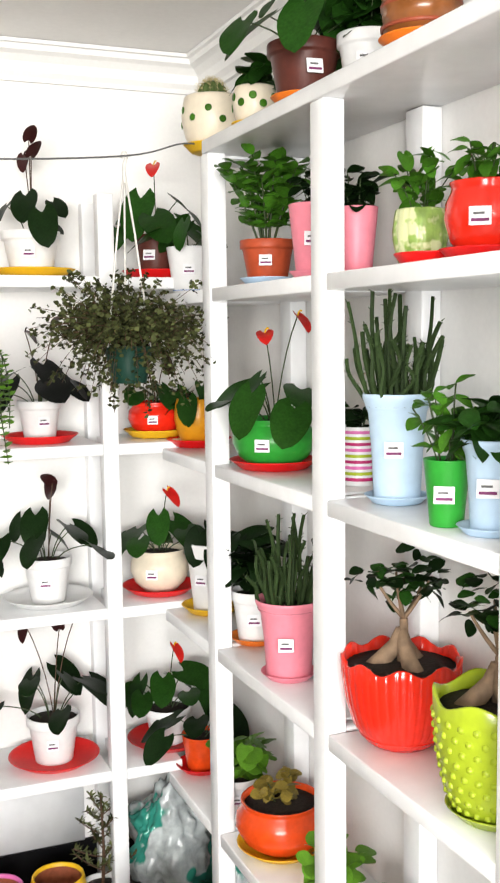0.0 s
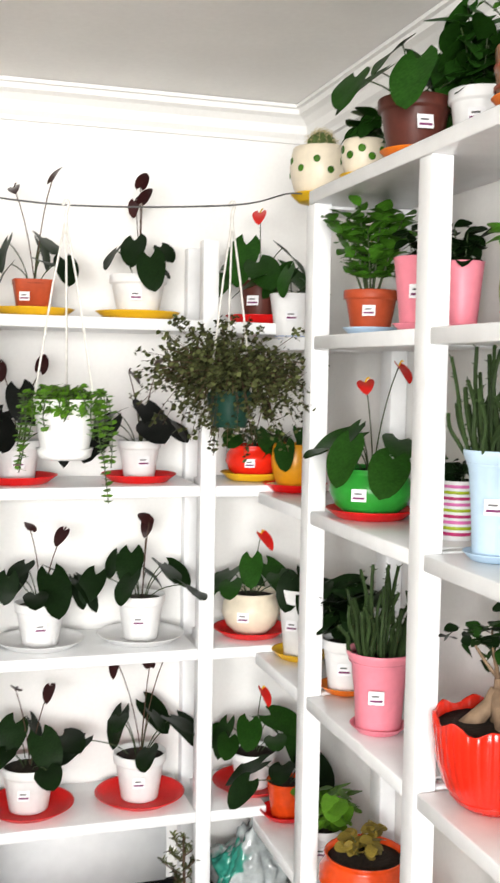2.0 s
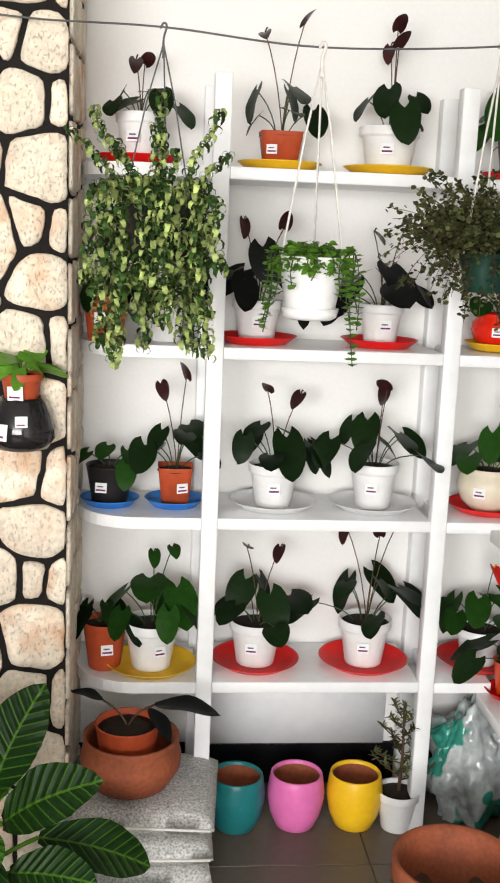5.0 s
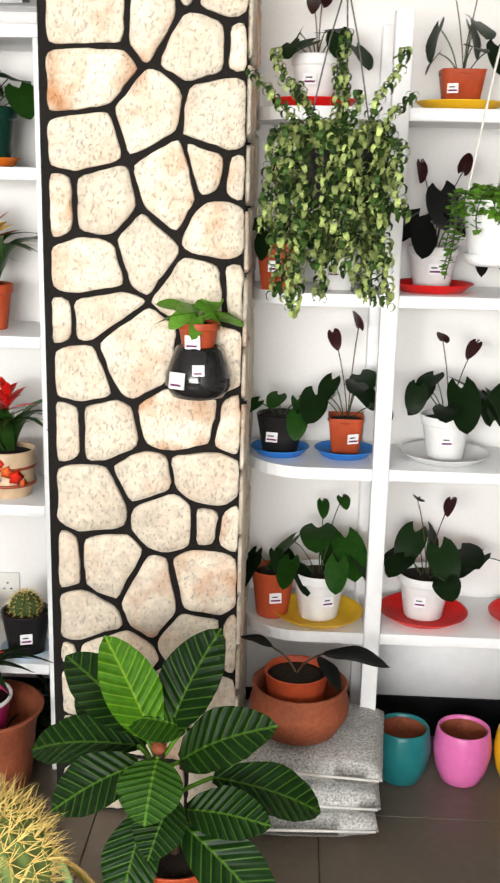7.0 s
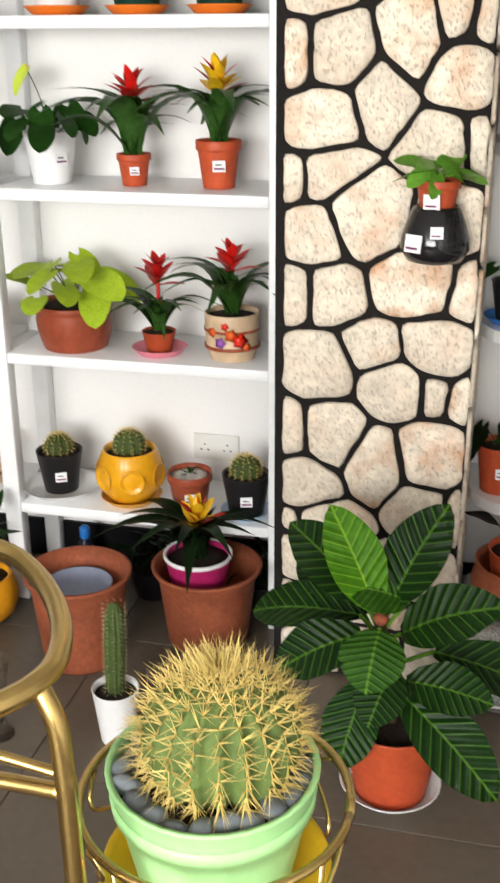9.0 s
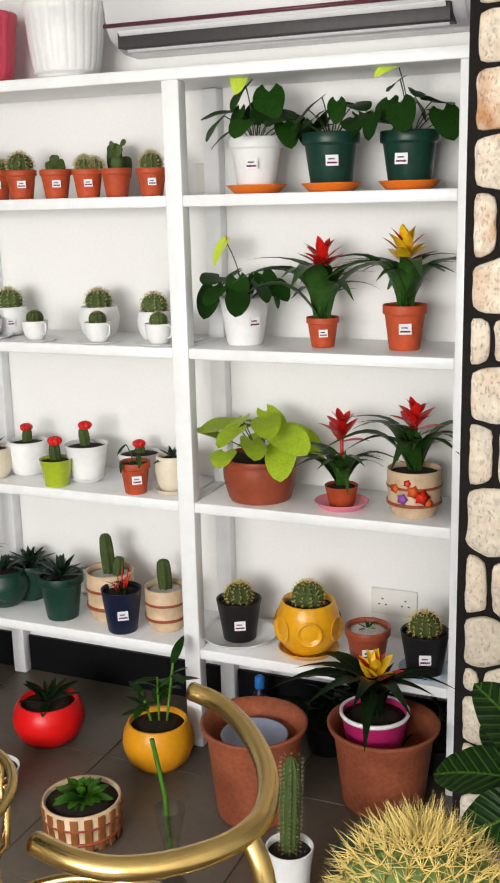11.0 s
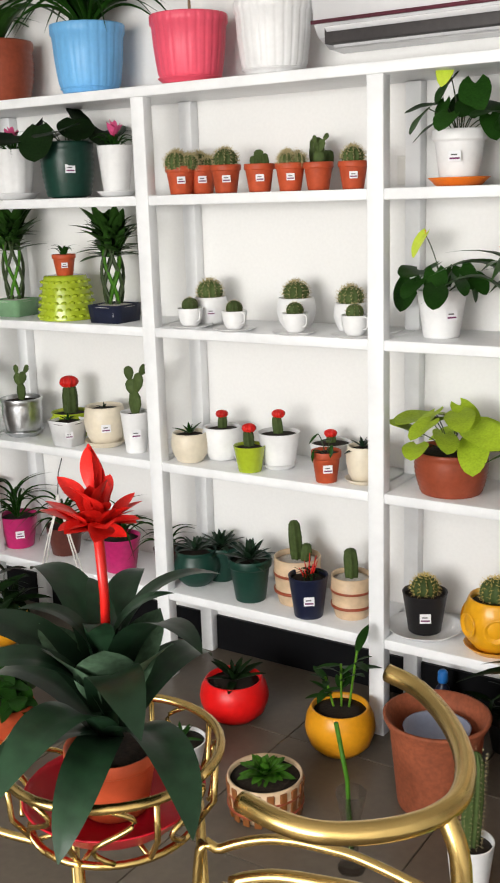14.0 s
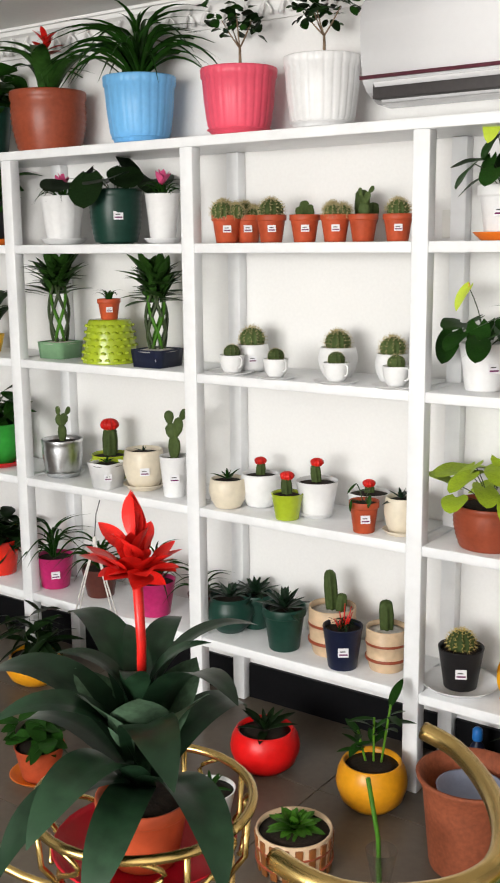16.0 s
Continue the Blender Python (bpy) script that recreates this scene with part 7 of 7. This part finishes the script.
b = crumpled("plastic_bag", 0.93, 3.12, 0.145, 0.11, 0.37, 3, "bag", "crumpled translucent plastic bag with green print")
b = crumpled("plastic_bag", 1.0, 2.70, 0.10, 0.10, 0.30, 8, "bag", "crumpled white bag with red print")
for k in range(3):
    for j in range(3):
        part("print", boxed(-0.004, 0.004, -0.016, 0.016, -0.010, 0.010), M["bagred"], b, "red printed bar", smooth=False, m=pose(-0.098 + 0.004 * k, -0.05 + 0.04 * j, 0.10 + 0.035 * k, 0, 0, 0))

# ---- the gilt tricycle planter ----
trike = thing("tricycle_planter", pose(0, 0, 0), "gilt metal tricycle-shaped planter with handlebar and two basket rings", "plant stand")
bar = [(-0.770, 1.394, 1.090), (-0.721, 1.382, 1.084), (-0.659, 1.326, 1.082), (-0.612, 1.256, 1.082), (-0.591, 1.187, 1.082), (-0.604, 1.134, 1.082), (-0.640, 1.091, 1.082), (-0.685, 1.064, 1.082), (-0.730, 1.060, 1.082), (-0.779, 1.070, 1.082)]
part("handlebar", tube(smooth_path(bar, 5), 0.0118, 14), M["gold"], trike, "curved gilt handlebar")
part("fork", tube(smooth_path([(-0.597, 1.160, 1.082), (-0.576, 1.152, 1.045), (-0.571, 1.150, 0.989), (-0.569, 1.150, 0.926), (-0.566, 1.150, 0.50), (-0.565, 1.150, 0.006)], 4), 0.0110, 12), M["gold"], trike)
part("frame_tube", tube(smooth_path([(-0.573, 1.150, 0.985), (-0.675, 1.154, 0.996), (-0.724, 1.144, 1.003), (-0.782, 1.127, 1.004), (-0.835, 1.108, 0.985), (-0.862, 1.098, 0.955), (-0.870, 1.095, 0.60), (-0.872, 1.095, 0.006)], 6), 0.0058, 12), M["gold"], trike, "slim curved gilt tube")
part("frame_tube", tube(smooth_path([(-0.572, 1.152, 0.962), (-0.665, 1.160, 0.955), (-0.732, 1.148, 0.954), (-0.798, 1.134, 0.946), (-0.845, 1.118, 0.915), (-0.862, 1.112, 0.80), (-0.865, 1.11, 0.40), (-0.866, 1.11, 0.006)], 6), 0.0088, 12), M["gold"], trike, "thick curved gilt tube")
part("frame_tube", tube(smooth_path([(-0.568, 1.150, 0.74), (-0.53, 1.20, 0.72), (-0.49, 1.23, 0.716)], 5), 0.0085, 12), M["gold"], trike)


def ring_pts(cx, cy, z, r, n=40):
    return [(cx + r * math.cos(2 * math.pi * k / n), cy + r * math.sin(2 * math.pi * k / n), z) for k in range(n)] + [(cx + r, cy, z)]


def basket(cx, cy, z_top, r, drop, legs=8, floor_leg=True):
    """A round basket of bent wire: two rings, scrolls between them and spokes below."""
    b = part("basket", tube(ring_pts(cx, cy, z_top, r), 0.0055, 8), M["gold"], trike, "round gilt wire basket")
    part("ring", tube(ring_pts(cx, cy, z_top - drop, r * 0.78), 0.0045, 8), M["gold"], b)
    for k in range(legs):
        a = 2 * math.pi * k / legs + 0.3
        c, s = math.cos(a), math.sin(a)
        part("rib", tube([(cx + r * c, cy + r * s, z_top), (cx + r * 0.97 * c, cy + r * 0.97 * s, z_top - drop * 0.6), (cx + r * 0.78 * c, cy + r * 0.78 * s, z_top - drop)], 0.0035, 6), M["gold"], b)
        part("spoke", tube([(cx + r * 0.78 * c, cy + r * 0.78 * s, z_top - drop), (cx, cy, z_top - drop)], 0.003, 6), M["gold"], b)
        a2 = a + math.pi / legs
        loop = [(cx + r * (0.99 - 0.13 * q) * math.cos(a2 + 0.20 * math.sin(math.pi * 2 * q)), cy + r * (0.99 - 0.13 * q) * math.sin(a2 + 0.20 * math.sin(math.pi * 2 * q)), z_top - drop * (0.05 + 0.85 * q)) for q in np.linspace(0, 1, 13)]
        part("scroll", tube(loop, 0.003, 6), M["gold"], b)
    for k in range(3):
        a = 2 * math.pi * k / 3 + 0.8
        part("leg", tube([(cx + r * 0.78 * math.cos(a), cy + r * 0.78 * math.sin(a), z_top - drop), (cx + r * 0.9 * math.cos(a), cy + r * 0.9 * math.sin(a), 0.004)], 0.006, 8), M["gold"], b)
    return b


basket(-0.468, 1.318, 0.845, 0.155, 0.13)
basket(-0.945, 1.062, 1.100, 0.120, 0.082)
for cx, cy, ang in ((-0.345, 1.245, -25), (-0.80, 1.04, 10)):
    sp = [(0.012 * q * math.cos(q * 2.1), 0, 0.012 * q * math.sin(q * 2.1)) for q in np.linspace(0.6, 3.2, 22)]
    part("scroll", tube(sp, 0.0035, 6), M["gold"], trike, m=pose(cx + 0.02, cy, 0.75 if cx > -0.5 else 0.93, 0, 0, ang))
t = thing("plant_saucer", pose(-0.468, 1.318, 0.719), "yellow plastic saucer in a gilt basket", "saucer")
saucer_part(t, 0.135, "yellow", height=0.03)
rnd = random.Random(77)
t = thing("potted_cactus", pose(-0.470, 1.318, 0.7255), "golden barrel cactus with grey pebbles in a mint green pot", "cactus")
pot_part(t, "plain", 0.122, 0.165, "mint")
part("band", lathe([(0.112, 0.118), (0.117, 0.120), (0.1185, 0.135), (0.1155, 0.137)], 40, close=False), M["mint"], t)
soil_part(t, "plain", 0.122, 0.165)
body = part("cactus_body", ribbed_ball(0.082, 19, 0.95, 0.11, 18), M["barrelcactus"], t, m=Matrix.Translation((0.010, 0, 0.124)))
part("spine_coat", ball_spines(0.082, 19, 0.95, 14, 8, 0.034, 0.0009, rnd, low=0.24, spread=1.0), M["spine"], body, "long straw-yellow spines", smooth=False)["kind"] = "stuff"
for i in range(90):
    a, q = rnd.uniform(0, 6.283), rnd.uniform(0, 0.03)
    p = Vector((q * math.cos(a), q * math.sin(a), 0.164))
    if i == 0:
        bm = bmesh.new()
    tube([p, p + Vector((math.cos(a) * rnd.uniform(0, 0.02), math.sin(a) * rnd.uniform(0, 0.02), rnd.uniform(0.012, 0.03)))], 0.0009, 3, bm, 0.2)
part("wool", bm, M["spine"], body, "dense yellow crown spines", smooth=False)["kind"] = "stuff"
bm = bmesh.new()
bmesh.ops.create_icosphere(bm, subdivisions=2, radius=1.0)
for v in bm.verts:
    v.co *= 1 + 0.12 * noise.noise(v.co * 1.5)
stone_mesh = mesh_of(bm, "pebble", M["pebble"])
for i in range(22):
    a = i * 2 * math.pi / 22
    rr = 0.100 + rnd.uniform(-0.010, 0.004)
    part("pebble", stone_mesh, None, t, m=pose(rr * math.cos(a), rr * math.sin(a), 0.150 + rnd.uniform(0, 0.008), rnd.uniform(-20, 20), rnd.uniform(-20, 20), rnd.uniform(0, 360)) @ Matrix.Diagonal((rnd.uniform(0.015, 0.021), rnd.uniform(0.011, 0.016), rnd.uniform(0.010, 0.014), 1)))
t = thing("plant_saucer", pose(-0.945, 1.062, 1.0225), "wide red plastic saucer in a gilt basket", "saucer")
saucer_part(t, 0.102, "crimson", height=0.028)

# the scarlet bromeliad in the second basket
rnd = random.Random(31)
t = thing("potted_plant", pose(-0.945, 1.062, 1.0290), "scarlet bromeliad with broad grey-green leaves in a terracotta pot", "potted plant")
pot_part(t, "classic", 0.053, 0.076, "terracotta")
soil_part(t, "classic", 0.053, 0.076)
part("crown_base", lathe([(0.008, 0.06), (0.009, 0.10), (0.010, 0.14), (0.007, 0.15), (0.001, 0.15)], 14), M["greyleaf"], t, "sheath of leaf bases")
for i, (yaw, pitch, size) in enumerate(((352, 30, 0.21), (55, 42, 0.20), (110, 36, 0.18), (160, 30, 0.22), (200, 22, 0.24), (240, 26, 0.20), (283, 12, 0.25), (318, 20, 0.24), (335, -4, 0.24), (30, 58, 0.15), (140, 60, 0.14), (225, 52, 0.15), (300, 56, 0.14), (262, -8, 0.22), (185, 4, 0.22), (80, 10, 0.20), (296, -14, 0.21))):
    leaf(t, "wide_strap", "greyleaf", (0.012 * math.cos(radians(yaw)), 0.012 * math.sin(radians(yaw)), 0.150 if pitch > 29 else 0.120 if pitch > 14 else 0.090), yaw, pitch + 16, size * 0.94, 1.0, rnd.uniform(-14, 14))
for k in range(6):
    leaf(t, "oval", "palestrap", (0.014 * math.cos(k * 1.05), 0.014 * math.sin(k * 1.05), 0.125), k * 60 + 15, 62 + 5 * (k % 3), 0.105, 1.05, rnd.uniform(-10, 10), "inner_leaf", "pale grey-green inner leaf")
part("flower_stalk", tube([(0, 0, 0.12), (0.004, 0, 0.25), (0.0, 0, 0.342)], 0.0046, 8, taper=1.3), M["redflower"], t)
for yaw, pitch, size in ((260, 80, 0.056), (205, 22, 0.052), (335, 26, 0.052), (25, 32, 0.046), (120, 38, 0.046), (278, 30, 0.050), (170, 48, 0.044), (310, 56, 0.046)):
    d = Vector((math.cos(radians(yaw)) * math.cos(radians(pitch)), math.sin(radians(yaw)) * math.cos(radians(pitch)), math.sin(radians(pitch))))
    for k in range(5):
        leaf(t, "bract", "redflower", Vector((0, 0, 0.315 + 0.0003 * pitch)) + d * size * 0.14 * k, yaw + rnd.uniform(-42, 42), pitch + rnd.uniform(-24, 24), size * rnd.uniform(0.7, 1.1), 1.5, rnd.uniform(-25, 25), "bract")

# far basket ring of the same kind, west of it
part("ring", tube(ring_pts(-1.36, 1.02, 1.00, 0.13), 0.0055, 8), M["gold"], trike)
part("leg", tube([(-1.36 + 0.13, 1.02, 1.00), (-1.20, 1.05, 0.5), (-1.22, 1.06, 0.004)], 0.006, 8), M["gold"], trike)
part("leg", tube([(-1.36, 1.15, 1.00), (-1.37, 1.2, 0.5), (-1.38, 1.24, 0.004)], 0.006, 8), M["gold"], trike)
part("brace", tube(smooth_path([(-1.23, 1.02, 1.0), (-1.15, 1.04, 0.95), (-1.07, 1.06, 0.94)], 4), 0.0055, 8), M["gold"], trike)

# bud vase with a bamboo cane
t = thing("bud_vase", pose(-1.335, 2.36, 0), "slim clear glass bud vase with one bamboo cane", "vase")
part("glass", lathe([(0.035, 0), (0.036, 0.006), (0.018, 0.03), (0.020, 0.12), (0.040, 0.22), (0.038, 0.222), (0.017, 0.12), (0.012, 0.04), (0.001, 0.035)], 24), M["glass"], t)
part("cane", tube([(0, 0, 0.05), (-0.01, 0, 0.25), (-0.04, 0.0, 0.40)], 0.006, 8), M["freshleaf"], t)
# ---- wall fittings ----
ac = thing("air_conditioner", pose(0, 0, 0.022), "white wall-mounted air conditioner with open louvre", "air conditioner")
prof = [(3.298, 2.075), (3.21, 2.080), (3.150, 2.105), (3.125, 2.135), (3.112, 2.20), (3.105, 2.30), (3.12, 2.36), (3.16, 2.385), (3.298, 2.39)]
bm = bmesh.new()
ends = [[bm.verts.new((x, y, z)) for y, z in prof] for x in (-1.842, -0.80)]
for i in range(len(prof)):
    j = (i + 1) % len(prof)
    bm.faces.new((ends[0][i], ends[0][j], ends[1][j], ends[1][i]))
bm.faces.new(ends[0]), bm.faces.new(ends[1][::-1])
bmesh.ops.recalc_face_normals(bm, faces=bm.faces)
bmesh.ops.bevel(bm, geom=[e for e in bm.edges if abs(e.verts[0].co.x - e.verts[1].co.x) < 1e-6], offset=0.008, segments=2, affect="EDGES")
part("body", bm, M["acwhite"], ac)
part("vent", boxed(-1.80, -0.84, 3.118, 3.20, 2.083, 2.128, bevel=0.002), M["acdark"], ac, "dark air outlet", m=pose(0, 0, 0))
for k, (yy, zz) in enumerate(((3.108, 2.122), (3.128, 2.100), (3.155, 2.083))):
    part("louvre", boxed(-1.79, -0.85, -0.009, 0.009, -0.002, 0.002, bevel=0.0008), M["acwhite"], ac, "pale louvre blade", m=pose(0, yy, zz, -40, 0, 0))
part("trim_line", boxed(-1.84, -0.81, 3.108, 3.1165, 2.140, 2.150), M["acstripe"], ac, "thin maroon line")
part("badge", lathe([(0.008, 0), (0.008, 0.002), (0.001, 0.0025)], 20), M["acgrey"], ac, "round grey emblem", m=pose(-1.345, 3.109, 2.215, 90, 0, 0))


def plate(x, z, w, label, sockets):
    t = thing("wall_plate", pose(x, YW, z), label, "switch" if sockets == 0 else "socket")
    part("plate", boxed(-w / 2, w / 2, -0.010, 0.0, -0.043, 0.043, bevel=0.003), M["plate"], t)
    if sockets == 0:
        part("rocker", boxed(-0.010, 0.010, -0.014, -0.009, -0.018, 0.018, bevel=0.002), M["red"], t, "small red-lit rocker")
    for k in range(sockets):
        cx = -w / 4 + k * w / 2
        for dx, dz in ((-0.011, -0.008), (0.011, -0.008), (0, 0.010)):
            part("hole", boxed(cx + dx - 0.003, cx + dx + 0.003, -0.0110, -0.0095, dz - 0.002, dz + 0.002), M["black"], t, smooth=False)


plate(-1.605, 1.742, 0.086, "square white wall switch with a small red rocker", 0)
plate(-1.02, 0.445, 0.146, "white double wall socket", 2)

t = thing("pot_hanger", pose(-2.846, 2.955, 0.62), "white cord sling hanging in front of the lowest shelf", "plant hanger")
part("knot", lathe([(0.004, -0.02), (0.009, -0.01), (0.008, 0.01), (0.003, 0.02)], 10), M["cord"], t)
for dx in (-0.12, -0.10, 0.09, 0.115):
    part("cord", tube([(0.002, 0, 0.0), (dx * 0.5, -0.004, -0.15), (dx, 0.0, -0.31)], 0.003, 6), M["cord"], t)
part("hook", tube([(0, 0, 0.015), (0.0, 0.012, 0.10), (0.0, 0.035, 0.148)], 0.002, 6), M["wire"], t)
